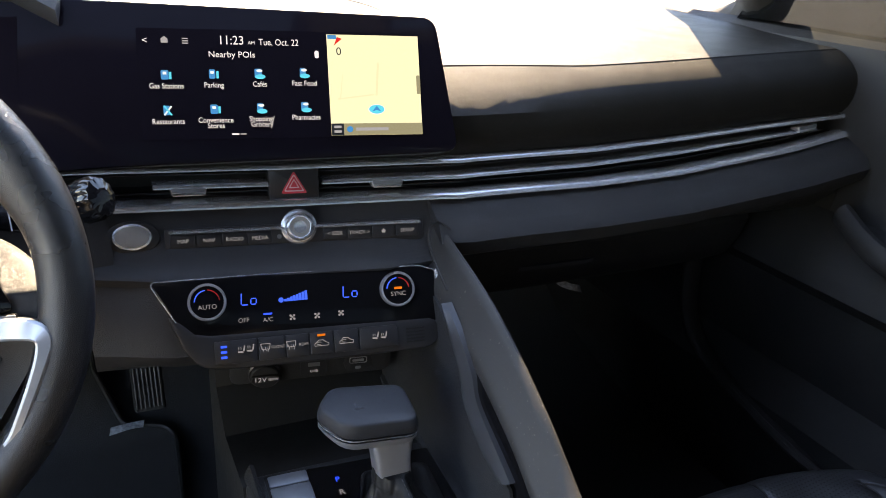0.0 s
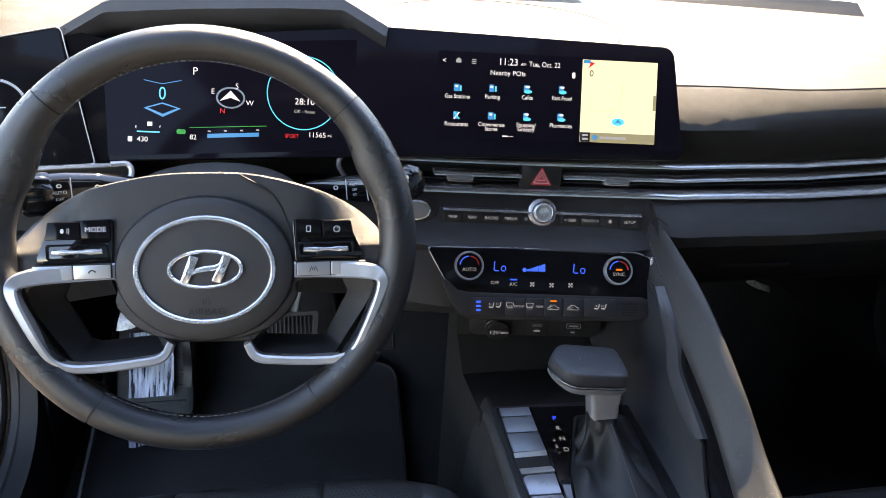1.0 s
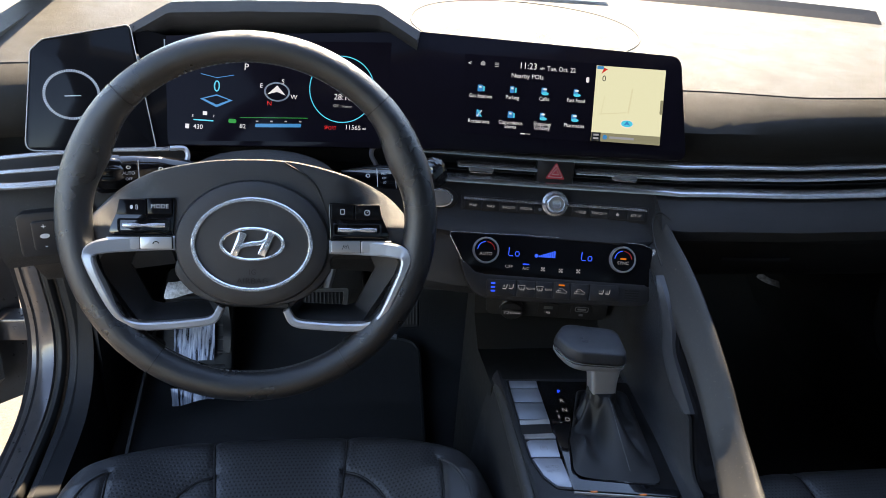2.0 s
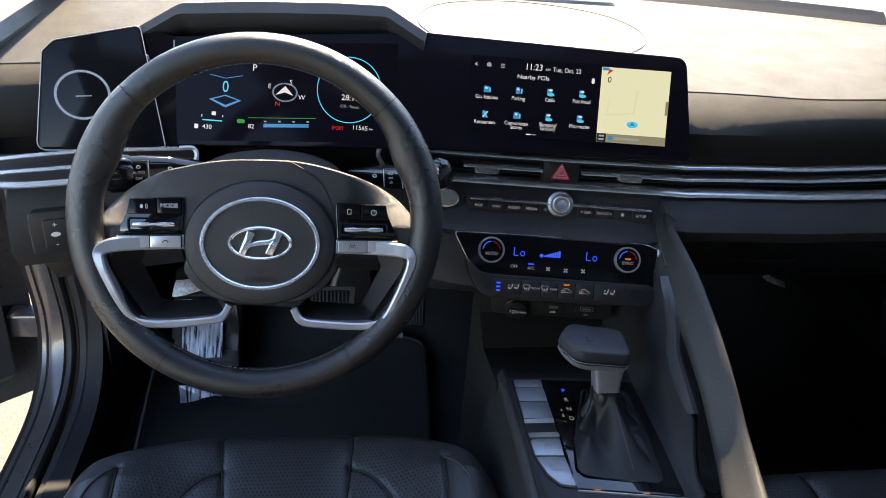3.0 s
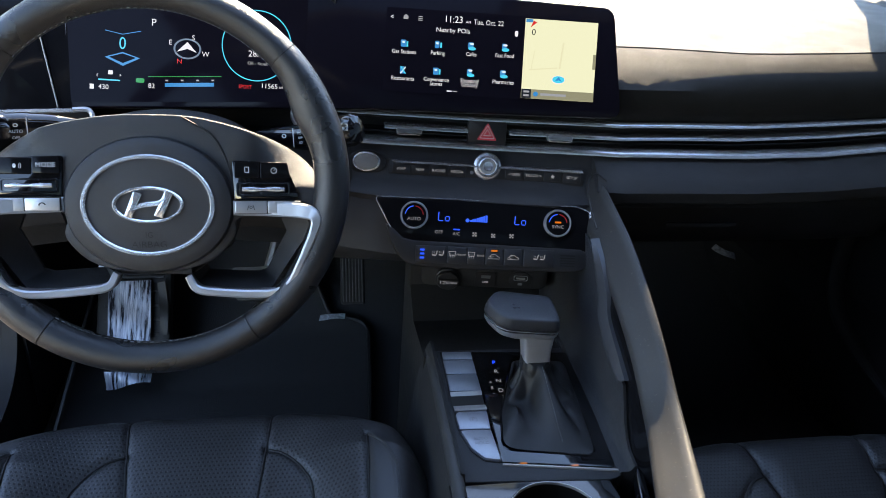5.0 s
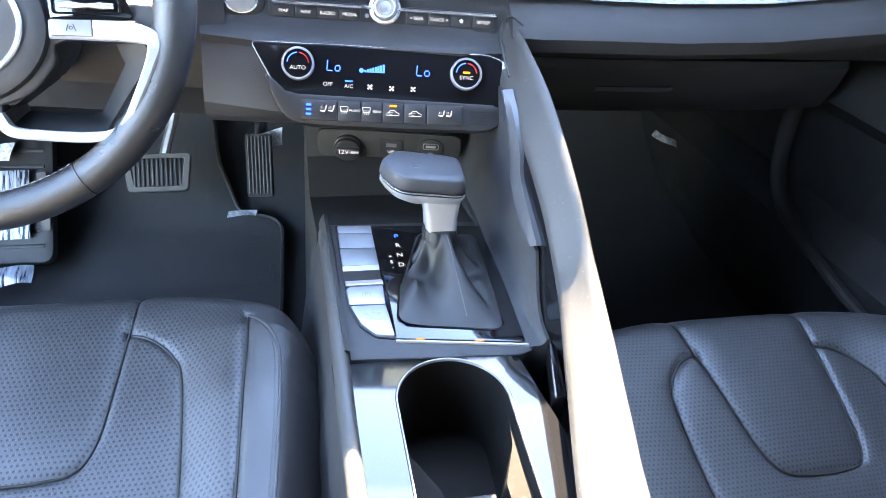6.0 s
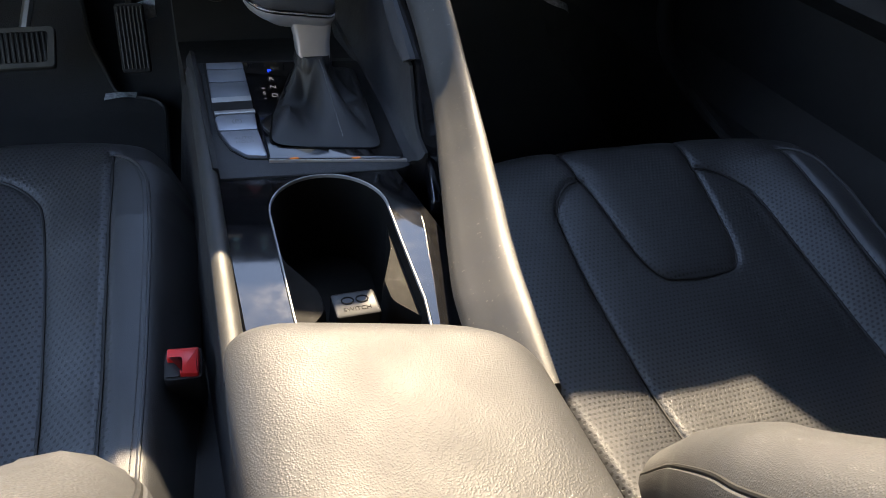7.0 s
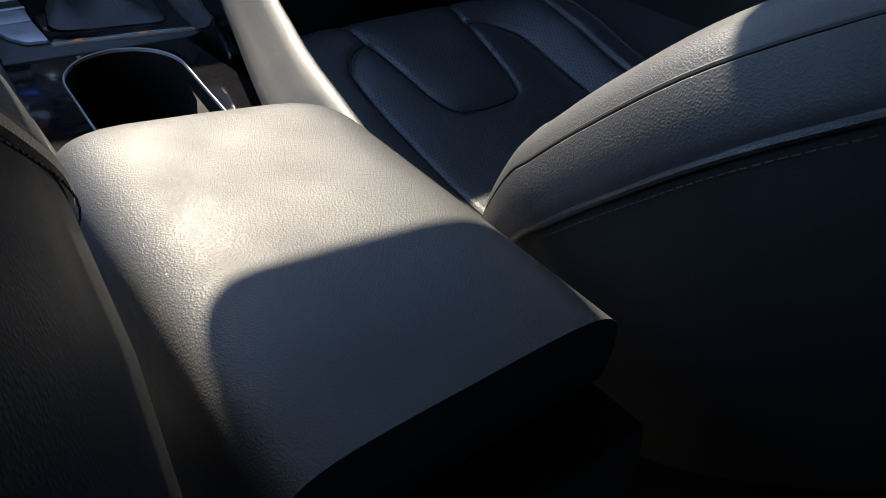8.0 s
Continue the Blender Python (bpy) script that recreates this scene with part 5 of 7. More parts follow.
for pts in ([(-0.0215, -0.0335), (-0.0145, -0.0360), (-0.0045, -0.0130), (-0.0125, -0.0105)], [(0.0045, -0.0335), (0.0125, -0.0360), (0.0225, -0.0130), (0.0150, -0.0105)]):
    part("badge_bar", slab(rounded(pts, 0.0015), 0.0075, 0.0112, 0.0012, P_WHEEL), M_BRIGHT, hub)
part("badge_bar", band([(-0.0160, -0.0290), (-0.0080, -0.0245), (0.0, -0.0228), (0.0090, -0.0215), (0.0170, -0.0165)], [0.0030, 0.0042, 0.0048, 0.0042, 0.0030], [0.0112] * 5, 0.0035, 0.0010, P_WHEEL), M_BRIGHT, hub)
lettering("AIRBAG", 0.0082, P_WHEEL, 0.0, -0.0605, 0.0088, M_ENGRAVE, hub, stretch=1.1)
lettering("IG", 0.0075, P_WHEEL, 0.0, -0.0515, 0.0090, M_ENGRAVE, hub)
part("pad_line", tube(smooth_path([(0.030, 0.058, -0.0035), (0.058, 0.040, -0.0035), (0.072, 0.010, -0.0035), (0.079, -0.028, -0.0035)], 8), 0.0009, 6, P_WHEEL), M_ENGRAVE, wheel)
TRIM = [(-0.0750, -0.0232), (-0.110, -0.0240), (-0.146, -0.0262), (-0.1575, -0.0330), (-0.1545, -0.0480), (-0.1420, -0.0770), (-0.1310, -0.0980), (-0.1180, -0.1065), (-0.0950, -0.1060), (-0.0600, -0.1040), (-0.0400, -0.1005), (-0.0320, -0.0880)]
TRIM = [(x * (0.968 if x < -0.10 else 1.0), -0.02 + (y + 0.02) * (0.968 if x < -0.10 else 1.0)) for x, y in TRIM]
TRIM_H = [0.0010, 0.0030, 0.0120, 0.0165, 0.0180, 0.0170, 0.0140, 0.0095, 0.0060, 0.0040, 0.0025, 0.0010]
TRIM_W = [0.0140, 0.0145, 0.0140, 0.0112, 0.0082, 0.0070, 0.0068, 0.0072, 0.0078, 0.0078, 0.0080, 0.0070]


for sgn in (-1, 1):
    part("spoke_trim", band([(sgn * -x, y - (0.004 if sgn > 0 else 0)) for x, y in TRIM], TRIM_W, TRIM_H, 0.016, 0.0016, P_WHEEL), M_SILVER, wheel, "satin silver spoke trim")
    pocket_o = [(sgn * -x, y - (0.004 if sgn > 0 else 0)) for x, y in [(-0.142, -0.032), (-0.150, -0.0450), (-0.126, -0.100), (-0.113, -0.105), (-0.036, -0.100), (-0.034, -0.088), (-0.0700, -0.062), (-0.080, -0.0300)]]
    pocket_i = [(sgn * -x, y - (0.004 if sgn > 0 else 0)) for x, y in [(-0.118, -0.0325), (-0.124, -0.0480), (-0.104, -0.086), (-0.095, -0.089), (-0.048, -0.086), (-0.046, -0.080), (-0.0720, -0.060), (-0.0815, -0.0310)]]
    bm = loft([[(x, y, -0.006) for x, y in pocket_o], [(x, y, -0.028) for x, y in pocket_i], [(x, y, -0.034) for x, y in pocket_i], [(x, y, -0.034) for x, y in pocket_o]], P_WHEEL, caps=False)
    part("spoke_pocket", bm, M_BOOT, wheel)
    web = rounded([(sgn * -x, y) for x, y in [(-0.160, -0.034), (-0.172, -0.060), (-0.150, -0.100), (-0.128, -0.120), (-0.100, -0.142), (-0.086, -0.128), (-0.115, -0.112), (-0.134, -0.103), (-0.166, -0.038)]], 0.006)
    part("spoke_web", slab(web, -0.018, -0.004, 0.004, P_WHEEL), M_BOOT, wheel)
part("lower_link", tube([(-0.036, -0.0850, -0.012), (0.034, -0.0880, -0.012)], 0.0042, 10, P_WHEEL), M_HARD, wheel)
# spoke switches
for sgn in (-1, 1):
    X = lambda x: sgn * x
    dy = 0.0 if sgn < 0 else -0.0035
    blk = part("switch_block", slab(rounded([(X(0.0765), -0.0160 + dy), (X(0.139), -0.0160 + dy), (X(0.1235), 0.0195 + dy), (X(0.0745), 0.0215 + dy)], [0.001, 0.006, 0.004, 0.003], 4), -0.034, 0.0005, 0.001, P_WHEEL), M_GLOSS, wheel, "gloss black switch block")
    for x0, x1, t0, t1 in ((0.0770, 0.1000, 0.0050, 0.0205), (0.1010, 0.1260, 0.0045, 0.0195)):
        k_ = part("key", slab(rounded([(X(x0), t0 + dy), (X(x1 + (0.003 if x1 > 0.11 else 0)), t0 + dy), (X(x1), t1 + dy), (X(x0), t1 + dy)], 0.0015), 0, 0.0018, 0.0006, P_WHEEL), M_POD, blk)
        if sgn < 0 and x0 < 0.09:
            lettering("MODE", 0.0060, P_WHEEL, X((x0 + x1) / 2), (t0 + t1) / 2 + dy, 0.0020, M_PRINT, k_)
        else:
            cx_, cy_ = X((x0 + x1) / 2), (t0 + t1) / 2 + dy
            if sgn < 0:
                chip("voice_symbol", ellipse(0.0014, 0.0020, cx_ - 0.0012, cy_, 14), 0.0020, M_PRINT, P_WHEEL, k_)
                for q in (0.0030, 0.0044):
                    part("voice_symbol", tube([(cx_ + q * math.cos(radians(w_)), cy_ + q * math.sin(radians(w_)), 0.0020) for w_ in (-35, -18, 0, 18, 35)], 0.0003, 5, P_WHEEL), M_PRINT, k_)
            elif x0 < 0.09:
                part("page_symbol", ring_slab(rounded(box_poly(0.0042, 0.0056, cx_, cy_), 0.0008), rounded(box_poly(0.0030, 0.0044, cx_, cy_), 0.0005), 0.0012, 0.0022, 0, P_WHEEL), M_PRINT, k_)
            else:
                part("gauge_symbol", ring_slab(ellipse(0.0030, 0.0030, cx_, cy_, 18), ellipse(0.0023, 0.0023, cx_, cy_, 18), 0.0012, 0.0022, 0, P_WHEEL), M_PRINT, k_)
                chip("gauge_symbol", [(cx_ - 0.0003, cy_), (cx_ + 0.0003, cy_), (cx_ + 0.0016, cy_ + 0.0018), (cx_ + 0.0011, cy_ + 0.0020)], 0.0020, M_PRINT, P_WHEEL, k_)
    roller = part("roller", tube([(X(0.0840), -0.0058 + dy, 0.001), (X(0.0930), -0.0058 + dy, 0.002), (X(0.1035), -0.0058 + dy, 0.0012), (X(0.1140), -0.0058 + dy, 0.002), (X(0.1230), -0.0058 + dy, 0.001)], [0.0022, 0.0027, 0.0014, 0.0027, 0.0022], 12, P_WHEEL), M_CHROME, blk, "chrome roller")
    part("roller_frame", ring_slab(rounded(box_poly(0.050, 0.0135, X(0.1035), -0.0058 + dy), 0.003), rounded(box_poly(0.046, 0.0100, X(0.1035), -0.0058 + dy), 0.002), 0, 0.0016, 0.0004, P_WHEEL), M_GLOSS, blk)
    part("key_gap", slab(rounded([(X(0.0768), -0.0290 + dy), (X(0.1325), -0.0290 + dy), (X(0.1390), -0.0205 + dy), (X(0.1390), -0.0164 + dy), (X(0.0768), -0.0164 + dy)], 0.0012), 0, 0.0042, 0, P_WHEEL), M_ENGRAVE, wheel)
    for x0, x1 in ((0.0773, 0.1066), (0.1074, 0.1384)):
        k_ = part("silver_key", slab(rounded([(X(x0), -0.0286 + dy), (X(x1 - (0.006 if x1 > 0.12 else 0)), -0.0286 + dy), (X(x1), -0.0203 + dy), (X(x1), -0.0169 + dy), (X(x0), -0.0169 + dy)], 0.001), 0, 0.0054, 0.0006, P_WHEEL), M_SILVER, wheel, "satin silver key")
        cx_, cy_ = X((x0 + x1) / 2), -0.0228 + dy
        if sgn < 0:
            part("phone_symbol", tube([(cx_ + 0.0028 * math.cos(radians(w_)), cy_ - 0.0012 + 0.0026 * math.sin(radians(w_)), 0.0055) for w_ in range(20 if x1 < 0.11 else 80, 171 if x1 < 0.11 else 231, 15)], [0.0007] + [0.0005] * (len(range(20 if x1 < 0.11 else 80, 171 if x1 < 0.11 else 231, 15)) - 2) + [0.0007], 6, P_WHEEL), M_ENGRAVE, k_)
        elif x1 < 0.11:
            for g in (-1, 1):
                chip("lane_symbol", [(cx_ + g * 0.0032, cy_ - 0.0024), (cx_ + g * 0.0038, cy_ - 0.0024), (cx_ + g * 0.0020, cy_ + 0.0024), (cx_ + g * 0.0014, cy_ + 0.0024)], 0.0056, M_ENGRAVE, P_WHEEL, k_)
            part("lane_symbol", ring_slab(ellipse(0.0014, 0.0014, cx_, cy_, 14), ellipse(0.0009, 0.0009, cx_, cy_, 14), 0.0050, 0.0057, 0, P_WHEEL), M_ENGRAVE, k_)
        else:
            chip("car_symbol", rounded(box_poly(0.0024, 0.0016, cx_, cy_ + 0.0016), 0.0004), 0.0056, M_ENGRAVE, P_WHEEL, k_)
            chip("car_symbol", [(cx_ - 0.0014, cy_ - 0.0024), (cx_ + 0.0014, cy_ - 0.0024), (cx_, cy_ + 0.0002)], 0.0056, M_ENGRAVE, P_WHEEL, k_)
# column shroud and stalks
column = thing("steering_column", "black steering column shroud behind the wheel", "steering column")
AX = P_WHEEL
part("shroud", loft([[(w * math.cos(2 * math.pi * k / 24), -0.018 + h * math.sin(2 * math.pi * k / 24), z) for k in range(24)] for w, h, z in ((0.045, 0.040, -0.045), (0.055, 0.050, -0.075), (0.060, 0.055, -0.12), (0.060, 0.055, -0.19), (0.05, 0.04, -0.25))], AX), M_HARD, column)
part("top_shroud", loft([[(w * math.cos(math.pi * k / 16), 0.038 + h * math.sin(math.pi * k / 16), z) for k in range(17)] for w, h, z in ((0.075, 0.022, -0.075), (0.085, 0.034, -0.12), (0.085, 0.036, -0.20))], AX), M_HARD, column)


def stalk(name, label, pts, widths, prints):
    """A control lever: a tapered glossy paddle, a ribbed twist cap and printed marks."""
    t = thing(name, label, "control stalk")
    path = smooth_path(pts, 6)
    wid = [float(np.interp(i / 6, range(len(widths)), widths)) for i in range(len(path))]
    lever = part("lever", tube(path, [w * 0.8 for w in wid], 18, flat=1.3), M_GLOSS, t, "gloss black lever")
    d = (path[-1] - path[-4]).normalized()
    side = d.cross(Vector((0, 0, 1))).normalized()
    top = side.cross(d)
    K = Matrix.Translation(path[-1]) @ Matrix((side, top, d)).transposed().to_4x4()
    w0 = wid[-1]
    part("end_cap", loft([[(r * 0.86 * math.cos(2 * math.pi * k / 48) * (1.05 if k % 4 < 2 else 0.97), r * 1.06 * math.sin(2 * math.pi * k / 48) * (1.05 if k % 4 < 2 else 0.97), h) for k in range(48)] for r, h in ((w0 * 0.9, -0.004), (w0 * 1.02, -0.001), (w0 * 1.04, 0.016), (w0 * 0.9, 0.021), (w0 * 0.4, 0.023))], K), M_GLOSS, t, "ribbed black twist cap")
    for x, f, s, word in prints:
        q = path[int(f * (len(path) - 1))]
        e = (path[min(len(path) - 1, int(f * (len(path) - 1)) + 1)] - q).normalized()
        if e.x < 0:
            e = -e
        n = Vector((-0.05, -1.0, 0.28))
        n = (n - e * n.dot(e)).normalized()
        u = n.cross(e)
        w = wid[int(f * (len(path) - 1))]
        S = Matrix(((e.x, u.x, n.x, q.x), (e.y, u.y, n.y, q.y), (e.z, u.z, n.z, q.z), (0, 0, 0, 1))) @ Matrix.Translation((0, 0, w * 0.84))
        if word == "|":
            chip("mark_line", box_poly(0.0008, w * 1.5, 0, x), 0.0006, M_PRINT, S, lever)
        elif word == "o":
            part("mark_symbol", ring_slab(ellipse(s, s * 0.8, 0, x, 16), ellipse(s * 0.6, s * 0.45, 0, x, 16), 0, 0.0008, 0, S), M_PRINT, lever)
        elif word == "<>":
            for g in (-1, 1):
                chip("arrow_symbol", [(g * 0.0012, x - s * 0.3), (g * (0.0012 + s * 0.6), x - s * 0.3), (g * (0.0012 + s * 0.6), x - s * 0.6), (g * (0.0012 + s * 1.3), x), (g * (0.0012 + s * 0.6), x + s * 0.6), (g * (0.0012 + s * 0.6), x + s * 0.3), (g * 0.0012, x + s * 0.3)], 0.0006, M_PRINT, S, lever)
        else:
            lettering(word, s, S, 0, x, 0.0006, M_PRINT, lever)
    return t


stalk("light_stalk", "glossy black headlight lever with white symbols behind the wheel", [(-0.412, 0.655, 0.905), (-0.436, 0.640, 0.910), (-0.462, 0.625, 0.914), (-0.486, 0.612, 0.917), (-0.502, 0.604, 0.919)], [0.003, 0.011, 0.0165, 0.0185, 0.0180],
      [(0.007, 0.90, 0.0022, "o"), (0.001, 0.90, 0.0045, "AUTO"), (-0.005, 0.90, 0.0040, "OFF"), (0.0, 0.78, 0.004, "|"), (0.004, 0.55, 0.0024, "o"), (-0.005, 0.52, 0.0026, "<>")])
stalk("wiper_stalk", "glossy black wiper lever with white symbols behind the wheel", [(-0.268, 0.694, 0.891), (-0.244, 0.678, 0.894), (-0.220, 0.660, 0.899), (-0.196, 0.638, 0.908), (-0.176, 0.616, 0.920)], [0.003, 0.010, 0.0140, 0.0150, 0.0145],
      [(0.001, 0.40, 0.0030, "o"), (0.0, 0.52, 0.004, "|"), (0.005, 0.60, 0.0040, "MIST"), (0.0, 0.62, 0.0038, "OFF"), (-0.005, 0.62, 0.0038, "LO"), (0.0, 0.74, 0.004, "|"), (0.004, 0.86, 0.0038, "HI")])

# ---- centre console ----
console = thing("centre_console", "dark grey centre console with gloss black top and raised passenger side", "centre console")
BODY = [(-0.070, 0.628), (-0.066, 0.6355), (-0.062, 0.634), (-0.060, 0.612), (0.098, 0.612), (0.100, 0.618), (0.104, 0.60), (0.115, 0.40), (0.12, 0.29), (-0.115, 0.29), (-0.100, 0.42), (-0.080, 0.58)]


def body_ring(y):
    d = 0.07 * (y - 0.42)
    return [(x, y, z + d if z > 0.55 else z) for x, z in BODY]


part("body", loft([body_ring(y) for y in (0.62, 0.55, 0.48, 0.42, 0.404)]), M_HARD, console, "hard black console body")
part("rear_body", loft([[(x, y, z) for x, z in ((-0.084, 0.60), (-0.078, 0.628), (0.078, 0.628), (0.084, 0.60), (0.098, 0.40), (0.10, 0.29), (-0.10, 0.29), (-0.098, 0.40))] for y in (0.16, 0.0, -0.128, -0.150, -0.158)]), M_HARD, console)
# side walls round the cup recess, floor to panel height
part("side_wall", loft([[(-0.078, y, 0.60 + 0.07 * (y - 0.42) + 0.02), (-0.063, y, 0.618 + 0.07 * (y - 0.42)), (-0.060, y, 0.50), (-0.095, y, 0.30), (-0.115, y, 0.30)] for y in (0.404, 0.28, 0.14)]), M_HARD, console)
part("side_wall", loft([[(0.075, y, 0.50), (0.078, y, 0.604 + 0.07 * (y - 0.42)), (0.104, y, 0.604 + 0.07 * (y - 0.42)), (0.112, y, 0.42), (0.115, y, 0.30)] for y in (0.404, 0.28, 0.14)]), M_GLOSS, console, "gloss black pocket beside the cup holder")
# bright rail along the driver's edge
part("edge_rail", tube(smooth_path([(-0.066, 0.615, 0.632), (-0.0665, 0.57, 0.636), (-0.069, 0.45, 0.629), (-0.073, 0.30, 0.622), (-0.078, 0.15, 0.640)], 8), [0.003, 0.005, 0.0065, 0.0072] + [0.0075] * 29, 12), M_RAIL, console, "rounded dark edge rail")
part("front_wall", loft([[(x, y, z) for y, z in ((0.605, 0.636), (0.70, 0.628), (0.745, 0.66), (0.76, 0.73), (0.80, 0.73), (0.80, 0.30), (0.605, 0.30))] for x in (-0.075, 0.12)]), M_RUBBER, console, "black tray ahead of the shifter")
# grey surround of the shift panel
sur_o = rounded([(-0.066, 0.196), (-0.066, -0.0165), (0.105, -0.0272), (0.1330, 0.020), (0.1350, 0.191)], [0.004, 0.006, 0.030, 0.020, 0.004], 6)
part("surround", slab(sur_o, -0.02, 0.0015, 0.002, P_SHIFT), M_GREYP, console, "dark grey shift surround")
panel = part("shift_panel", slab(rounded([(-0.0155, 0.188), (-0.0185, 0.081), (-0.0200, 0.052), (-0.0178, 0.0045), (0.1015, -0.0130), (0.1115, 0.179)], [0.002, 0, 0, 0.003, 0.006, 0.003], 4), 0, 0.0035, 0.001, P_SHIFT), M_GLOSS, console, "gloss black shift panel")
strip("panel_strip", [(-0.0178, 0.0020), (0.045, -0.0072), (0.1030, -0.0160)], 0.0026, panel, M_DULL, 0.0, 0.0036, P_SHIFT)
chip("lamp", box_poly(0.0075, 0.0018, 0.004, 0.0008), 0.0038, E_AMBER_DIM, P_SHIFT, panel)
chip("lamp", box_poly(0.0075, 0.0018, 0.058, -0.0068), 0.0038, E_AMBER_DIM, P_SHIFT, panel)
for ch, x, y, mat_ in (("P", 0.0086, 0.1650, E_BLUELAMP), ("R", 0.0078, 0.1480, E_LEGEND), ("N", 0.0070, 0.1310, E_LEGEND), ("D", 0.0060, 0.1140, E_LEGEND), ("+", -0.0030, 0.1290, E_LEGEND), ("S", -0.0034, 0.1195, E_LEGEND), ("-", -0.0036, 0.1100, E_LEGEND)):
    lettering(ch, 0.0092 if ch not in "+S-" else 0.0075, P_SHIFT, x, y, 0.0038, mat_, panel, turn=radians(-3))
# strip of silver switches
part("switch_bed", slab(rounded([(-0.0552, 0.191), (-0.0562, 0.081), (-0.0550, 0.050), (-0.0480, 0.0245), (-0.0360, 0.0085), (-0.0172, 0.0045), (-0.0150, 0.189)], [0.002, 0, 0, 0.006, 0.008, 0.002, 0.002]), 0, 0.0026, 0, P_SHIFT), M_ENGRAVE, console)
for k, (v0, v1) in enumerate(((0.1745, 0.1890), (0.1475, 0.1730), (0.1165, 0.1460))):
    part("silver_switch", slab(rounded([(-0.0528 - 0.0008 * k, v0), (-0.0164 - 0.0004 * k, v0 - 0.0015), (-0.0160 - 0.0004 * k, v1 - 0.0015), (-0.0522 - 0.0008 * k, v1)], 0.0018), 0, 0.0042, 0.0008, P_SHIFT), M_KEY, console, "satin silver switch")
part("silver_lever", loft([[(x, y, z) for y, z in ((0.0830, 0.0), (0.0832, 0.0046), (0.0845, 0.0052), (0.0870, 0.0046), (0.0930, 0.0026), (0.1010, 0.0018), (0.1090, 0.0026), (0.1135, 0.0046), (0.1148, 0.0046), (0.1150, 0.0))] for x in (-0.0545, -0.0175)], P_SHIFT), M_DULL, console, "dished bright rocker switch")
k1 = part("silver_switch", slab(rounded([(-0.0548, 0.0535), (-0.0200, 0.0520), (-0.0186, 0.0800), (-0.0555, 0.0810)], [0.002, 0.002, 0.002, 0.008]), 0, 0.0055, 0.0012, P_SHIFT), M_KEYLIGHT, console)
lettering("(P)", 0.0085, P_SHIFT, -0.0365, 0.0670, 0.0057, M_PRINT_GREY, k1)
k2 = part("silver_switch", slab(rounded([(-0.0540, 0.0520), (-0.0470, 0.0260), (-0.0355, 0.0100), (-0.0182, 0.0060), (-0.0200, 0.0505)], [0.002, 0.006, 0.008, 0.003, 0.002]), 0, 0.0055, 0.0012, P_SHIFT), M_KEYLIGHT, console)
lettering("AUTO", 0.0058, P_SHIFT, -0.0345, 0.0375, 0.0057, M_PRINT_GREY, k2)
lettering("HOLD", 0.0058, P_SHIFT, -0.0340, 0.0310, 0.0057, M_PRINT_GREY, k2)
# gloss top with the cup recess
C_HOLE = ellipse(0.0490, 0.0485, 0.0200, -0.0715, 24, 0, 180) + [(-0.0300, -0.12), (-0.0315, -0.19), (-0.0300, -0.245), (0.0170, -0.262), (0.0560, -0.245), (0.0640, -0.19), (0.0665, -0.12)]
C_HOLE = rounded(C_HOLE, [0] * 25 + [0, 0, 0.03, 0.02, 0.03, 0, 0], 4)
cc = Vector((0.019, -0.13))
C_OUTER = []
for x, y in C_HOLE:
    d = (Vector((x, y)) - cc)
    k = min((0.0950 if d.x > 0 else 0.0850) / max(abs(d.x), 1e-6), (0.1105 if d.y > 0 else 0.150) / max(abs(d.y), 1e-6))
    q = cc + d * max(k, 1.02)
    C_OUTER.append((max(-0.0655 + 0.04 * min(0.0, q.y), min(0.0910 - 0.16 * (q.y + 0.034), q.x)), q.y))
gloss_top = part("gloss_top", ring_slab(C_OUTER, C_HOLE, -0.006, 0.0, 0.0012, P_SHIFT), M_GLOSS, console, "gloss black cup holder surround")
part("cup_rim", ring_slab(inset(C_HOLE, -0.0005), inset(C_HOLE, 0.0009), -0.004, 0.0012, 0.0005, P_SHIFT), M_DULL, console, "thin bright rim")
well = bmesh.new()
loft([[(x, y, z) for x, y in inset(C_HOLE, d)] for d, z in ((0.0010, -0.002), (0.003, -0.030), (0.006, -0.075), (0.010, -0.080))], P_SHIFT, well, caps=False)
loft([[(x, y, z) for x, y in inset(C_HOLE, 0.010)] for z in (-0.080, -0.084)], P_SHIFT, well)
part("cup_well", well, M_WELL, console, "deep black cup recess")
for sgn, nm in ((-1, "shoulder"), (1, "shoulder")):
    xe = -0.031 if sgn < 0 else 0.0655
    xi = -0.004 if sgn < 0 else 0.044
    lobe = rounded([(xe, -0.085), (xe + (xi - xe) * 0.25, -0.115), (xi, -0.150), (xi, -0.172), (xe + (xi - xe) * 0.30, -0.192), (xe, -0.205)], [0, 0.03, 0.02, 0.02, 0.03, 0], 6)
    bm = loft([[(x, y, z) for x, y in lobe] for z in (-0.075, -0.022)] + [[(xe + (x - xe) * 0.93, y, z - 0.1 * abs(x - xe)) for x, y in lobe] for z in (-0.013,)], P_SHIFT)
    part(nm, bm, M_WELL, console, "satin black divider between the cups")
plate_ = part("cup_switch", slab(rounded(box_poly(0.034, 0.026, 0.0170, -0.172), 0.003), -0.075, -0.012, 0.002, P_SHIFT), M_PLATE, console, "grey divider release plate")
part("switch_ring", ring_slab(ellipse(0.0050, 0.0040, 0.0115, -0.1685, 18), ellipse(0.0040, 0.0030, 0.0115, -0.1685, 18), -0.0125, -0.0115, 0, P_SHIFT), M_WELL, plate_)
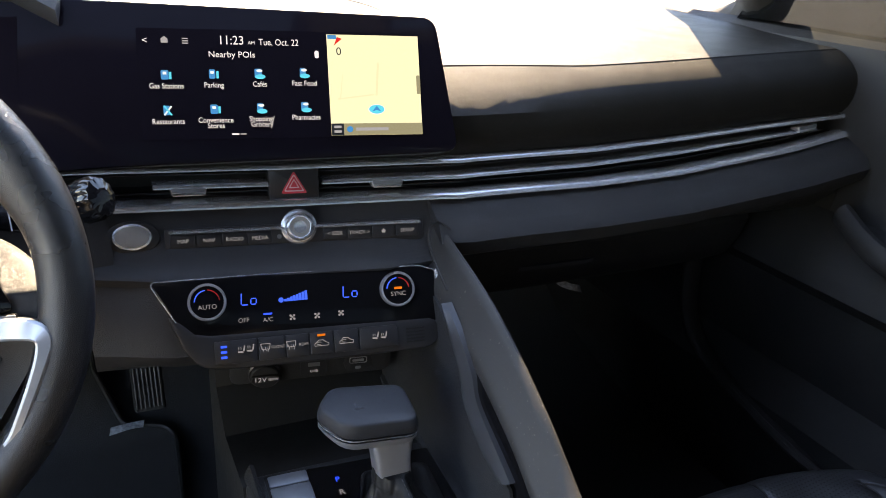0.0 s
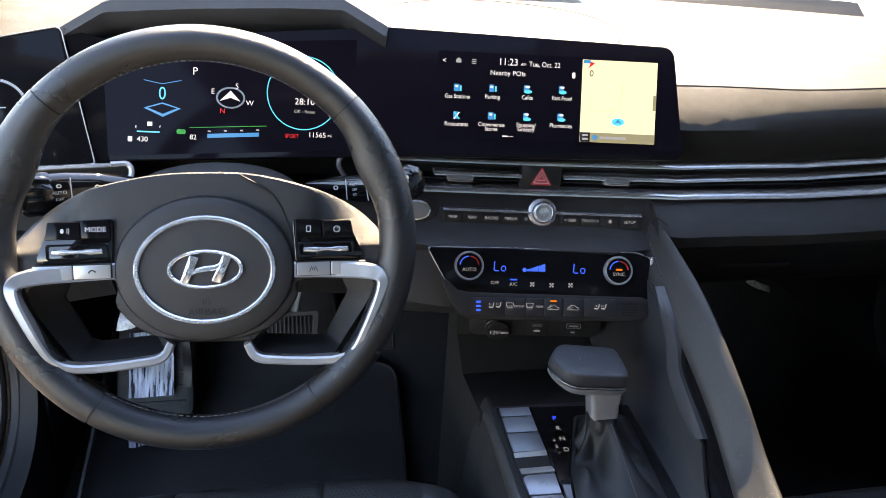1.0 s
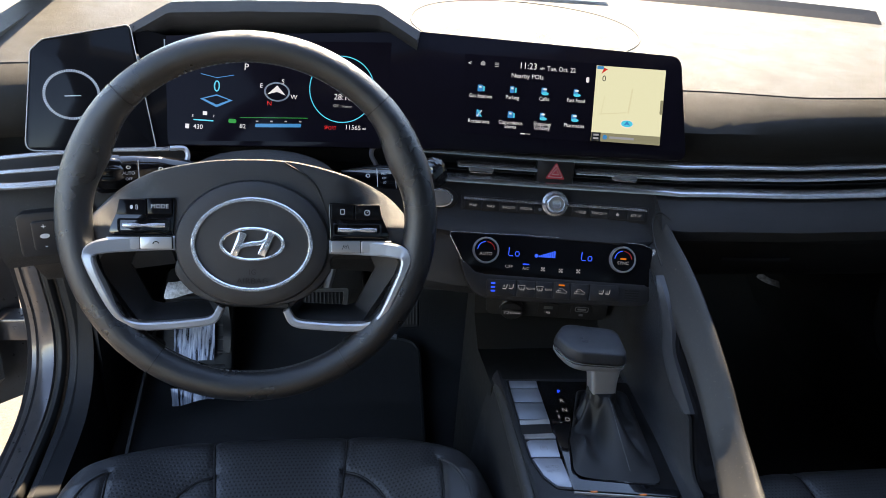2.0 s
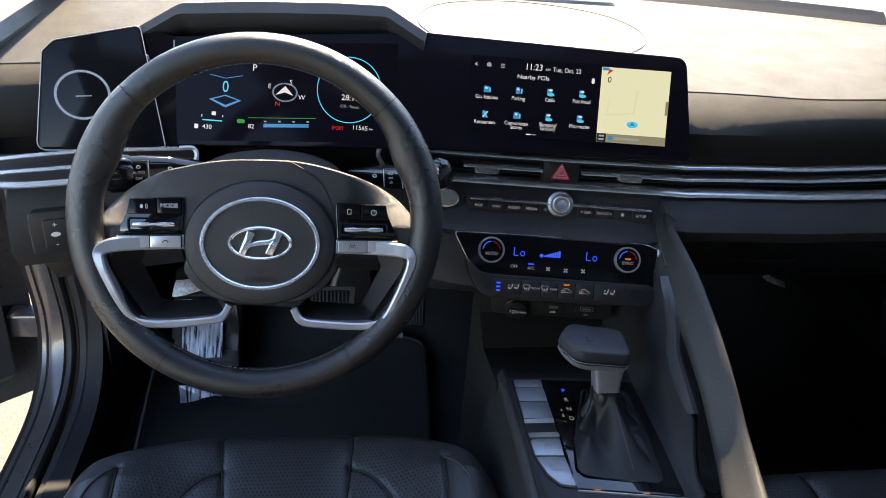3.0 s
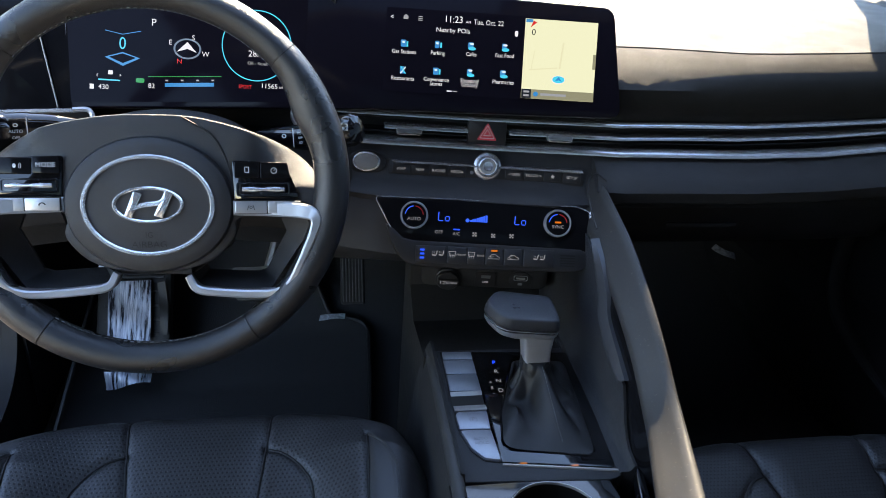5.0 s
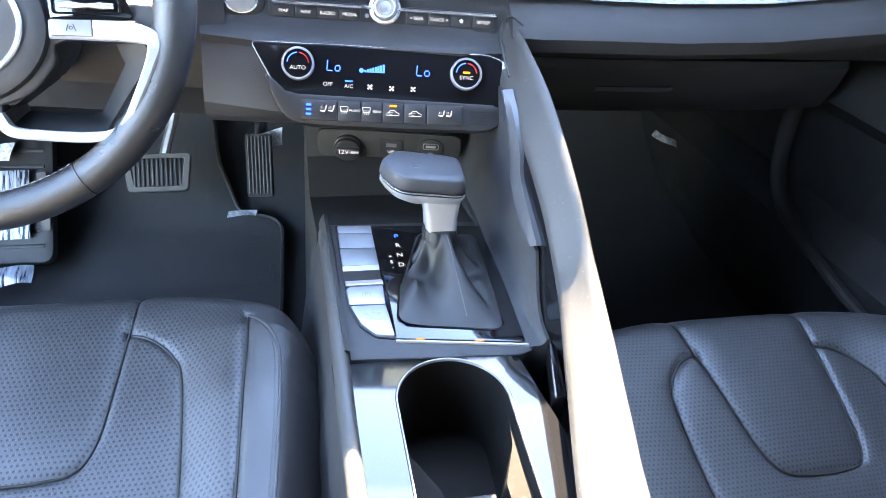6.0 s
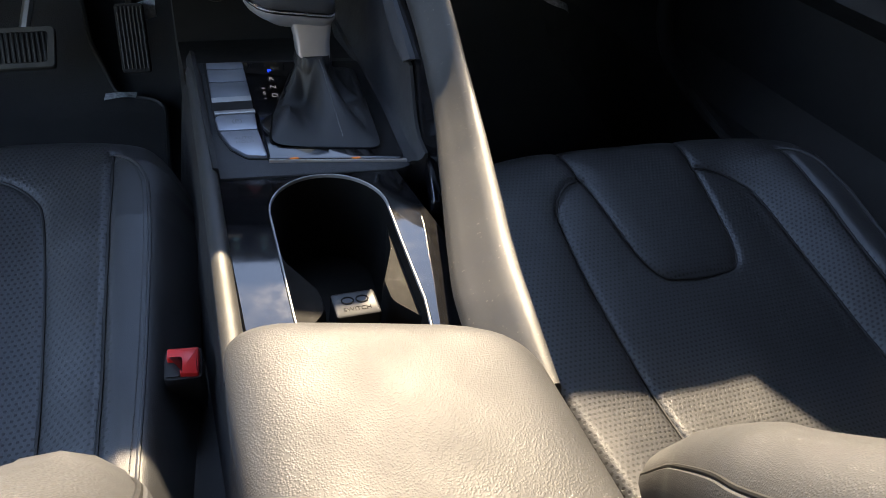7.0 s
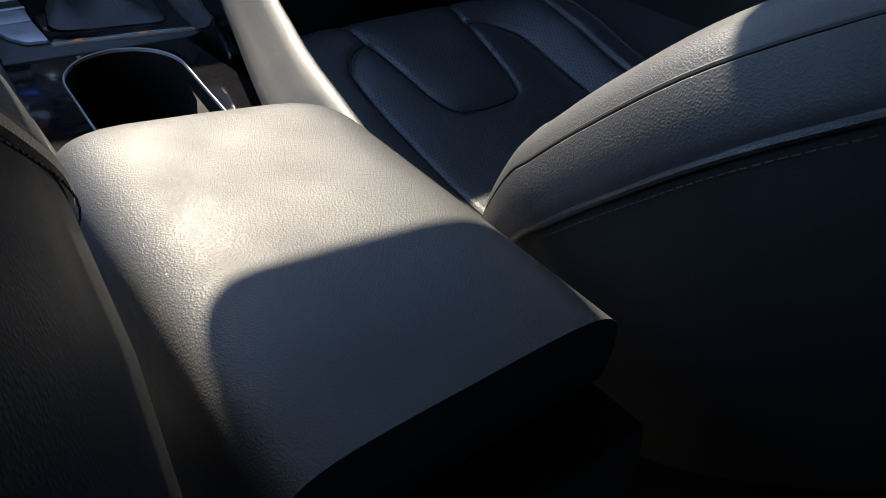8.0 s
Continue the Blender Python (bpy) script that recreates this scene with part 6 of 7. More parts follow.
part("switch_ring", ring_slab(ellipse(0.0050, 0.0040, 0.0225, -0.1685, 18), ellipse(0.0040, 0.0030, 0.0225, -0.1685, 18), -0.0125, -0.0115, 0, P_SHIFT), M_WELL, plate_)
lettering("SWITCH", 0.0056, P_SHIFT, 0.0170, -0.1780, -0.0118, M_WELL, plate_)
part("side_gloss", slab(rounded([(0.104, -0.085), (0.116, -0.085), (0.130, -0.010), (0.135, 0.040), (0.1300, 0.040), (0.122, -0.012)], [0.004, 0.004, 0, 0.002, 0.002, 0]), -0.01, 0.0050, 0.0015, P_SHIFT), M_GLOSS, console, "gloss black side trim")
# inner wall that sweeps up from the shift surround, with its grey slot trim
WALL_TOP = ((0.40, 0.632), (0.425, 0.637), (0.445, 0.660), (0.458, 0.690), (0.507, 0.702), (0.540, 0.724), (0.555, 0.748), (0.585, 0.772), (0.62, 0.790), (0.68, 0.800), (0.76, 0.800))
wall_rings = []
for i in range(37):
    y = 0.40 + 0.36 * i / 36
    zt = climb(y, WALL_TOP)
    zb = 0.6255 + 0.07 * (y - 0.42)
    wall_rings.append([(0.103, y, 0.40), (0.103, y, zb), (0.107, y, zb + 0.0015), (0.112, y, zb + 0.10 * (zt - zb)), (0.1155, y, zb + 0.32 * (zt - zb)), (0.1175, y, zb + 0.65 * (zt - zb)), (0.1185, y, zt), (0.1215, y, zt), (0.1235, y, 0.40)])
part("inner_wall", loft(wall_rings), M_GREYP, console, "dark grey inner console wall")
SLOT = (((0.603, 0.797), (0.598, 0.800)), ((0.580, 0.772), (0.562, 0.786)), ((0.556, 0.748), (0.532, 0.764)), ((0.545, 0.724), (0.513, 0.740)), ((0.508, 0.700), (0.470, 0.718)), ((0.470, 0.690), (0.452, 0.702)))
lo_ = smooth_path([(0.1150, a[0], a[1]) for a, b in SLOT], 5)
hi_ = smooth_path([(0.1185, a[0] + 0.6 * (b[0] - a[0]), a[1] + 0.6 * (b[1] - a[1])) for a, b in SLOT], 5)
part("wall_slot", loft([[tuple(a), tuple(a.lerp(b, 0.4) - Vector((0.0022, 0, 0))), tuple(b), tuple(b + Vector((0.006, 0, 0))), tuple(a + Vector((0.006, 0, 0)))] for a, b in zip(lo_, hi_)]), M_DULLGREY, console, "satin grey slot trim")
# high rail between the console and the passenger: its place, height and half width
RAIL = [(0.700, 0.131, 0.864, 0.0100), (0.655, 0.132, 0.846, 0.0125), (0.56, 0.1355, 0.812, 0.0140), (0.47, 0.1375, 0.764, 0.0135), (0.40, 0.1355, 0.718, 0.0150), (0.32, 0.1200, 0.692, 0.0205), (0.25, 0.1040, 0.676, 0.0235), (0.20, 0.0925, 0.668, 0.0245), (0.14, 0.0830, 0.663, 0.0225), (0.09, 0.0770, 0.656, 0.0210)]
SHAPE = ((1.05, -0.040), (1.0, -0.014), (0.95, -0.005), (0.86, -0.0008), (0.72, 0.0), (0.54, -0.0012), (0.24, -0.0052), (-0.12, -0.0112), (-0.50, -0.0165), (-0.82, -0.0205), (-0.96, -0.0235), (-1.0, -0.0270))
rail_rings, left_rings, right_rings = [], [], []
rp = smooth_path([(x, y, z) for y, x, z, w in RAIL], 6)
for i, p in enumerate(rp):
    w = float(np.interp(i / (len(rp) - 1) * (len(RAIL) - 1), range(len(RAIL)), [r[3] for r in RAIL]))
    low = max(0.30, p.z - (0.075 if p.y > 0.45 else 0.075 + (0.45 - p.y) * 2.0))
    steep = float(np.interp(p.y, (0.15, 0.30, 0.45, 0.60), (1.25, 1.3, 1.55, 1.7)))
    wl = w * float(np.interp(p.y, (0.15, 0.30, 0.42), (0.80, 0.86, 0.97)))
    tuck = float(np.interp(p.y, (0.36, 0.41), (0.024, 0.0)))
    rail_rings.append([(p.x + (w if a > 0 else wl) * a, p.y, p.z + (b * steep if a < 0.5 else b)) for a, b in SHAPE] + [(p.x - wl + 0.003, p.y, p.z - 0.031 * steep), (p.x + w - 0.002, p.y, p.z - 0.030 * steep)])
    left_rings.append([(p.x - wl + 0.0016 + tuck * 0.2, p.y, p.z - 0.0255 * steep), (p.x - wl - 0.0004 + tuck, p.y, p.z - 0.014 - 0.0255 * steep), (p.x - wl - 0.001 + tuck, p.y, low), (p.x - wl + 0.010 + tuck, p.y, low), (p.x - wl + 0.012 + tuck, p.y, p.z - 0.0275 * steep)])
    right_rings.append([(p.x + w + 0.0006, p.y, p.z - 0.036), (p.x + w + 0.010, p.y, low), (p.x + w - 0.006, p.y, low), (p.x + w - 0.006, p.y, p.z - 0.036)])
part("passenger_rail", loft(rail_rings), M_RAIL, console, "dusty dark grey grip rail")
part("rail_side", loft(left_rings), M_POD, console, "gloss black strip below the rail")
part("rail_side", loft(right_rings), M_HARD, console)

part("rail_seam", tube(smooth_path([(0.1185, 0.600, 0.812), (0.1185, 0.630, 0.828), (0.1200, 0.648, 0.842), (0.1260, 0.660, 0.852), (0.1350, 0.661, 0.856), (0.1450, 0.652, 0.850)], 6), 0.0011, 6), M_ENGRAVE, console)

# ---- gear shifter ----
shifter = thing("gear_shifter", "gear shifter with silver neck, black head and leather boot", "gear shifter")
S0 = P_SHIFT
BASE = rounded([(0.0320, 0.1660), (0.0970, 0.1620), (0.0860, 0.0050), (-0.0130, 0.0220), (-0.0020, 0.0760)], [0.010, 0.012, 0.012, 0.014, 0.02], 6)
TOPC = (0.0450, 0.124)


def ray_out(poly, c, a):
    """How far the outline lies from c in the direction a."""
    d, best = Vector((math.cos(a), math.sin(a))), 0.05
    for q0, q1 in zip(poly, poly[1:] + poly[:1]):
        e, w = Vector(q1) - Vector(q0), Vector(q0) - Vector(c)
        den = d.x * e.y - d.y * e.x
        if abs(den) > 1e-12:
            t_, s_ = (w.x * e.y - w.y * e.x) / den, (w.x * d.y - w.y * d.x) / den
            if t_ > 0 and -1e-6 <= s_ <= 1 + 1e-6:
                best = t_
    return best


BC = (0.0430, 0.098)
def bump_at(a, centre, wide):
    d = (a - radians(centre) + math.pi) % (2 * math.pi) - math.pi
    return math.exp(-(d / radians(wide)) ** 2)


FOLDS = ((229, 23, 7.0), (322, 19, 5.0), (25, 26, 1.6), (105, 30, 1.0), (168, 16, 2.0))
rings = []
for i in range(29):
    s = i / 28
    ring = []
    for k in range(120):
        a = 2 * math.pi * k / 120
        R, Rt = ray_out(BASE, BC, a), 0.0160
        v = min(1.0, sum(bump_at(a, c_, w_) for c_, w_, g_ in FOLDS))
        p_ = 1.0 + sum(g_ * bump_at(a, c_, w_) for c_, w_, g_ in FOLDS) - 0.25 * bump_at(a, 278, 16)
        r = Rt + (R - Rt) * (1 - s ** 0.92) ** p_
        r -= 0.0009 * bump_at(a, 277, 2.0) * (1 if 0.1 < s < 0.86 else 0)
        r += 0.0011 * math.sin(9 * a + 1.0) * bump_at(s * 3, 172 * s / max(s, 1e-6), 40) if s > 0.75 else 0.0
        lip = (0.0050 + 0.0085 * bump_at(a, 222, 26)) * v * math.exp(-((s - 0.055) / 0.045) ** 2)
        h = 0.004 + 0.0395 * s ** (1.0 + 0.9 * v) + lip
        if s > 0.78:
            r += 0.0016 * math.sin(math.pi * (s - 0.78) / 0.22)
        cx_, cy_ = BC[0] + (TOPC[0] - BC[0]) * s ** 0.8, BC[1] + (TOPC[1] - BC[1]) * s ** 0.8
        ring.append((cx_ + r * math.cos(a), cy_ + r * math.sin(a), h))
    rings.append(ring)
part("boot", loft(rings, S0), M_BOOT, shifter, "creased black leather boot")
seam_path = [Vector(r[92]) + Vector((0.0012, -0.0006, 0.0004)) for r in rings[3:]]
stitch(seam_path, shifter, M_THREAD, S0, 0.0046, 0.0028, 0.0004)
part("boot_frame", ring_slab(inset(BASE, -0.0020), inset(BASE, 0.001), 0.002, 0.0044, 0.0006, S0), M_GLOSS, shifter)
NK = [(0.0455, 0.1240, 0.036), (0.0450, 0.1300, 0.055), (0.0440, 0.1360, 0.078)]
secs = []
for (x, y, z), w, d in zip(NK, (0.0155, 0.0165, 0.0200), (0.0125, 0.0130, 0.0160)):
    secs.append([(x + px, y + py, z) for px, py in rounded(box_poly(2 * w, 2 * d), 0.006, 4)])
part("neck", loft(secs, S0), M_SILVER, shifter, "satin silver shifter neck")
HEAD = [(-0.0490, 0.008), (-0.0340, -0.026), (0.0370, -0.028), (0.0410, 0.028), (-0.0300, 0.034)]
hd = rounded(HEAD, [0.018, 0.024, 0.014, 0.012, 0.020], 8)
HC = (0.0300, 0.1420)
HZ = -0.0405


def head_ring(f, z, dx=0.0):
    return [(HC[0] + dx + x * f, HC[1] + y * f, z + HZ - 0.10 * x * f) for x, y in hd]


part("head_base", loft([head_ring(0.55, 0.108), head_ring(0.90, 0.116), head_ring(0.985, 0.1215), head_ring(0.985, 0.124)], S0), M_SILVER, shifter, "silver lower shell")
part("head_band", loft([head_ring(0.965, 0.1235), head_ring(0.965, 0.1290)], S0), M_GLOSS, shifter)
part("head_line", loft([head_ring(0.985, 0.1258), head_ring(0.985, 0.1270)], S0), M_CHROME, shifter)
part("head_top", loft([head_ring(0.985, 0.1288), head_ring(1.0, 0.1298), head_ring(0.992, 0.1340), head_ring(0.960, 0.1395), head_ring(0.945, 0.1412), head_ring(0.920, 0.1424), head_ring(0.86, 0.1431), head_ring(0.5, 0.1442), head_ring(0.1, 0.1445)], S0), M_HEAD, shifter, "dark grey shifter head")

# ---- armrest ----
armrest = thing("armrest", "black grained leather armrest lid on the console, half in sun", "armrest")


def arm_ring(y, t):
    e = min(1.0, (1 - t) / 0.10) if t > 0.9 else 1.0
    top = 0.682 - 0.016 * max(0, (t - 0.86) / 0.14) ** 2.5 - 0.006 * (1 - t) ** 2
    hw = 0.0870 - 0.004 * max(0, (t - 0.82) / 0.18) ** 2
    r = []
    for a in range(0, 181, 9):
        c_, s_ = math.cos(radians(a)), math.sin(radians(a))
        r.append((hw * math.copysign(abs(c_) ** 0.40, c_), y, 0.646 + (top - 0.646) * abs(s_) ** 0.55))
    ring = [(hw - 0.004, y, 0.630)] + r + [(-hw + 0.004, y, 0.630)]
    return [(x, y_ + (-0.28 * x - 0.003 - 0.018 * (abs(x) / 0.087) ** 5) * t ** 3, z) for x, y_, z in ring]


ys = [-0.127 + 0.283 * i / 40 for i in range(41)]
rings = [arm_ring(y, (y + 0.127) / 0.283) for y in ys]
for k, d in enumerate((0.004, 0.006)):
    last = rings[-1 - 0]
    rings.append([(x * (0.985 - 0.02 * k), y + d, 0.636 + (z - 0.636) * (0.72 - 0.45 * k)) for x, y, z in last])
part("lid", loft(rings), M_LEATHER, armrest, "grained leather lid")
part("base", loft([[(-0.078, y, 0.60), (0.078, y, 0.60), (0.080, y, 0.632), (-0.080, y, 0.632)] for y in (-0.118, 0.14)]), M_HARD, armrest)

# ---- seats ----


def seg_dist(P, pts):
    """Distance from points P (n, 2) to a polyline."""
    best = np.full(len(P), 9.0)
    for a, b in zip(pts, pts[1:]):
        a, b = np.array(a[:2]), np.array(b[:2])
        ab = b - a
        t = np.clip(((P - a) @ ab) / max(ab @ ab, 1e-9), 0, 1)
        best = np.minimum(best, np.hypot(*(P - a - t[:, None] * ab).T))
    return best


def curve2(pts, per=6):
    return [(p.x, p.y) for p in smooth_path([(x, y, 0) for x, y in pts], per)]


U_PANEL = curve2([(-0.088, 0.10), (-0.084, 0.0), (-0.076, -0.085), (-0.066, -0.160), (-0.058, -0.205), (-0.044, -0.230), (-0.020, -0.236), (0.0, -0.237), (0.020, -0.236), (0.044, -0.230), (0.058, -0.205), (0.066, -0.160), (0.076, -0.085), (0.084, 0.0), (0.088, 0.10)])
LOOP = curve2([(0.076, -0.088), (0.100, -0.100), (0.119, -0.122), (0.128, -0.155), (0.130, -0.27), (0.126, -0.42), (0.120, -0.52)])
BOLSTER = curve2([(0.191, -0.078), (0.188, -0.15), (0.184, -0.27), (0.178, -0.45), (0.174, -0.55)])
PIPING = curve2([(0.192, -0.078), (0.215, -0.120), (0.222, -0.19), (0.221, -0.30), (0.216, -0.45), (0.210, -0.55)])


def mirror(pts):
    return [(-x, y) for x, y in pts]


# backrest: height up the spine, half width, share of the full bolster
BACK = ((-0.03, 0.66, 0.55), (0.03, 0.72, 0.75), (0.08, 0.80, 0.88), (0.16, 0.91, 1.0), (0.20, 0.955, 1.0), (0.26, 0.99, 1.0), (0.34, 0.995, 0.95), (0.42, 0.92, 0.75), (0.49, 0.82, 0.5), (0.55, 0.70, 0.25), (0.60, 0.58, 0.1), (0.625, 0.42, 0.0))
# section of the backrest: share of the half width, depth in front of the spine without and with the bolster
FACE = ((0.0, 0.050, 0.0), (0.18, 0.051, 0.0), (0.34, 0.053, 0.0), (0.46, 0.054, 0.004), (0.52, 0.050, 0.012), (0.56, 0.052, 0.024), (0.62, 0.055, 0.044), (0.70, 0.056, 0.064), (0.78, 0.056, 0.076), (0.86, 0.053, 0.080), (0.92, 0.049, 0.079), (0.955, 0.045, 0.076), (0.970, 0.0395, 0.0745), (0.983, 0.041, 0.072), (0.995, 0.037, 0.069), (1.003, 0.030, 0.066), (1.007, 0.024, 0.064), (1.007, 0.020, 0.0625), (1.000, 0.017, 0.0610), (1.003, 0.012, 0.058), (1.006, -0.020, 0.040), (0.985, -0.060, 0.012), (0.93, -0.082, 0.0), (0.80, -0.094, 0.0), (0.55, -0.100, 0.0), (0.28, -0.102, 0.0))
CUSHION_Z = ((0.0, -0.016), (0.03, -0.013), (0.08, -0.018), (0.14, -0.033), (0.22, -0.056), (0.35, -0.083), (0.55, -0.100))


def seat(name, label, cx, yf, zf, group, rec, inner, half_back, roll):
    """A leather car seat: a sewn cushion, plastic valance, reclined bolstered back; half_back: half widths of the back, left and right; roll: how full its bolsters are."""
    s = thing(name, label, "car seat", group)
    nx, ny, half, deep = 190, 180, 0.262, 0.55
    X, Y = np.meshgrid(np.linspace(-half, half, nx + 1), -deep * np.linspace(0.0, 1.0, ny + 1) ** 1.25)
    Pn = np.stack([X.ravel(), Y.ravel()], 1)
    ax = np.abs(Pn[:, 0])
    f = -Pn[:, 1]
    fine = np.linspace(0, 0.55, 111)
    rough_z = np.interp(fine, [q[0] for q in CUSHION_Z], [q[1] for q in CUSHION_Z])
    for _ in range(3):
        rough_z[3:-3] = np.convolve(rough_z, np.ones(7) / 7, "valid")
    z = np.interp(f, fine, rough_z)
    front = np.clip((0.060 - f) / 0.060, 0, 1)
    z -= 0.060 * front ** 2.6
    flat = np.where((Pn[:, 0] < 0) & (inner == 0), 0.12, 1.0)
    bol = np.clip((ax - 0.105) / 0.095, 0, 1)
    z += (0.010 + 0.14 * np.clip(f - 0.03, 0, 0.16)) * flat * (bol * bol * (3 - 2 * bol)) * np.clip((f - 0.01) / 0.09, 0, 1)
    edge = np.clip((ax - 0.214) / (half - 0.214), 0, 1)
    z -= 0.055 * edge ** 2.1
    for line, depth, width in ((U_PANEL, 0.0034, 0.0034), (LOOP, 0.0034, 0.0034), (mirror(LOOP), 0.0034, 0.0034), (BOLSTER, 0.0040, 0.0036)) + (((mirror(BOLSTER), 0.0040, 0.0036),) if inner else ()):
        d = seg_dist(Pn, line)
        z -= depth * np.exp(-(d / width) ** 2)
        z += 0.0016 * (1 - np.exp(-(d / 0.014) ** 2))
    z -= 0.006
    rng = np.random.RandomState(5)
    for _ in range(12):
        c = rng.uniform((-0.2, -0.40), (0.2, -0.06))
        z += rng.uniform(-0.0014, 0.0014) * np.exp(-(np.hypot(*(Pn - c).T) / rng.uniform(0.025, 0.06)) ** 2)
    corner = 2.4 * np.clip(ax - 0.085, 0, 1) ** 2 + 9.0 * np.clip(ax - 0.20, 0, 1) ** 2
    yy = yf + Pn[:, 1] - corner * np.clip((0.16 - f) / 0.16, 0, 1)
    taper = 1 - 0.13 * np.clip((f - 0.14) / 0.32, 0, 1) * np.clip((ax - 0.12) / 0.12, 0, 1)
    pts = np.stack([cx + Pn[:, 0] * taper, yy, zf + z], 1).reshape(ny + 1, nx + 1, 3)
    verts = [tuple(p) for p in pts.reshape(-1, 3)]
    quads = [(j * (nx + 1) + i, j * (nx + 1) + i + 1, (j + 1) * (nx + 1) + i + 1, (j + 1) * (nx + 1) + i) for j in range(ny) for i in range(nx)]
    loop_ids = list(range(nx + 1)) + [j * (nx + 1) + nx for j in range(1, ny + 1)] + [ny * (nx + 1) + i for i in range(nx - 1, -1, -1)] + [j * (nx + 1) for j in range(ny - 1, 0, -1)]
    first = len(verts)
    for k in loop_ids:
        x, y, zz = verts[k]
        verts.append((cx + (x - cx) * 0.97, y - (0.03 if y > yf - 0.2 else 0.0), zf - 0.165))
    n = len(loop_ids)
    for i in range(n):
        j = (i + 1) % n
        quads.append((loop_ids[i], first + i, first + j, loop_ids[j]))
    bm = bmesh.new()
    me = bpy.data.meshes.new("cushion_shape")
    me.from_pydata(verts, [], quads + [tuple(range(first, first + n))])
    bm.from_mesh(me)
    bpy.data.meshes.remove(me)
    cush = part("cushion", bm, M_PERF, s, "perforated black leather cushion with sewn panels")
    cush.data.materials.append(M_SEAT)
    for poly in cush.data.polygons:
        c_ = poly.center
        if (abs(c_.x - cx) > 0.188 - 0.03 * max(0.0, yf - c_.y - 0.1) and (inner or c_.x > cx)) or c_.z < zf - 0.16:
            poly.material_index = 1

    def surf(x, y):
        fi = min(nx - 1e-6, max(0.0, (x + half) / (2 * half) * nx))
        fj = min(ny - 1e-6, max(0.0, max(0.0, -y / deep) ** 0.8 * ny))
        i, j = int(fi), int(fj)
        a, b = fi - i, fj - j
        return Vector((pts[j, i] * (1 - a) + pts[j, i + 1] * a) * (1 - b) + (pts[j + 1, i] * (1 - a) + pts[j + 1, i + 1] * a) * b)

    for line in (U_PANEL, LOOP, mirror(LOOP), BOLSTER) + ((mirror(BOLSTER),) if inner else ()):
        pth = [surf(x, y) + Vector((0, 0, 0.0006)) for x, y in line if y <= 0.0]
        part("seam", tube(pth, 0.0013, 6), M_ENGRAVE, s)
    for line in (PIPING,) + ((mirror(PIPING),) if inner else ()):
        pth = [surf(x, y) + Vector((0, 0, 0.0008)) for x, y in line]
        part("piping", tube(pth, 0.0016, 8), M_SEAT, s)
        stitch([p + Vector((-0.005 if p.x > cx else 0.005, 0, 0.0004)) for p in pth], s, M_SEATTHREAD, None, 0.0055, 0.0034, 0.00045)
    part("valance", loft([[(cx + sx * 0.255, y, z_) for y, z_ in ((yf - 0.06, zf - 0.10), (yf - 0.06, zf - 0.20), (yf - 0.55, zf - 0.22), (yf - 0.55, zf - 0.10))] for sx in (-1, 1)]), M_HARD, s, "black plastic seat base")
    # back: sections up a reclined spine
    base = Vector((cx, yf - 0.50, zf - 0.115))
    up, fw = Vector((0, -math.sin(rec), math.cos(rec))), Vector((0, math.cos(rec), math.sin(rec)))

    def at(h, u, d):
        return base + Vector((u, 0, 0)) + up * h + fw * d

    def section(k):
        """One point of the section at every height, from the spine's foot to its top."""
        side = -1 if k < 0 else 1
        u, d0, d1 = FACE[abs(k) - 1]
        full = half_back[0] if side < 0 else half_back[1]
        pts_ = [at(h, side * u * w * full, d0 * (0.6 + 0.4 * min(1.0, w * 1.1)) + d1 * b * roll) for h, w, b in BACK]
        return smooth_path(pts_, 6)

    order = list(range(1, len(FACE) + 1)) + [-k for k in range(len(FACE), 1, -1)]
    lanes = [section(k) for k in order]
    count = len(lanes)
    back = part("backrest", loft([[lane[i] for lane in lanes] for i in range(len(lanes[0]))]), M_LEATHER, s, "grained black leather backrest with piped bolsters")
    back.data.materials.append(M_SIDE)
    back.data.materials.append(M_PERF)
    # side and rear lanes get the darkened colour in place of shade
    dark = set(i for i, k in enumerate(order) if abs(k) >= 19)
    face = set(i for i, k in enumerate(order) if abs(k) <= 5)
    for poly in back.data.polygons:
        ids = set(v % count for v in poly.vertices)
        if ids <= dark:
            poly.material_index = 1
        elif ids <= face and len(poly.vertices) == 4:
            poly.material_index = 2
    for side in (-1, 1):
        front_path = [q + fw * 0.0006 for q in section(side * 13)[:54]]
        part("seam", tube(front_path, 0.0017, 8), M_ENGRAVE, s)
        side_path = [q + Vector((side * 0.0012, 0, 0)) for q in section(side * 19)[:54]]
        part("piping", tube(side_path, 0.0024, 8), M_SEAT, s)
        stitch([q - fw * 0.0065 + Vector((side * 0.0016, 0, 0)) for q in side_path], s, M_SEATTHREAD, None, 0.0052, 0.0033, 0.0004)
    return s


driver_seat = seat("driver_seat", "black perforated leather driver seat with sewn panels", -0.340, 0.622, 0.592, "front seats", radians(42.5), 1, (0.235, 0.227), 0.74)
passenger_seat = seat("passenger_seat", "black perforated leather passenger seat with sewn panels", 0.402, 0.546, 0.572, "front seats", radians(45), 0, (0.290, 0.275), 1.0)

# ---- belt buckle ----
buckle = thing("seat_belt_buckle", "black seat belt buckle with a red release button", "belt buckle")
BK = Matrix.Translation((-0.1085, 0.272, 0.543)) @ Euler((radians(15), 0, radians(-6))).to_matrix().to_4x4()
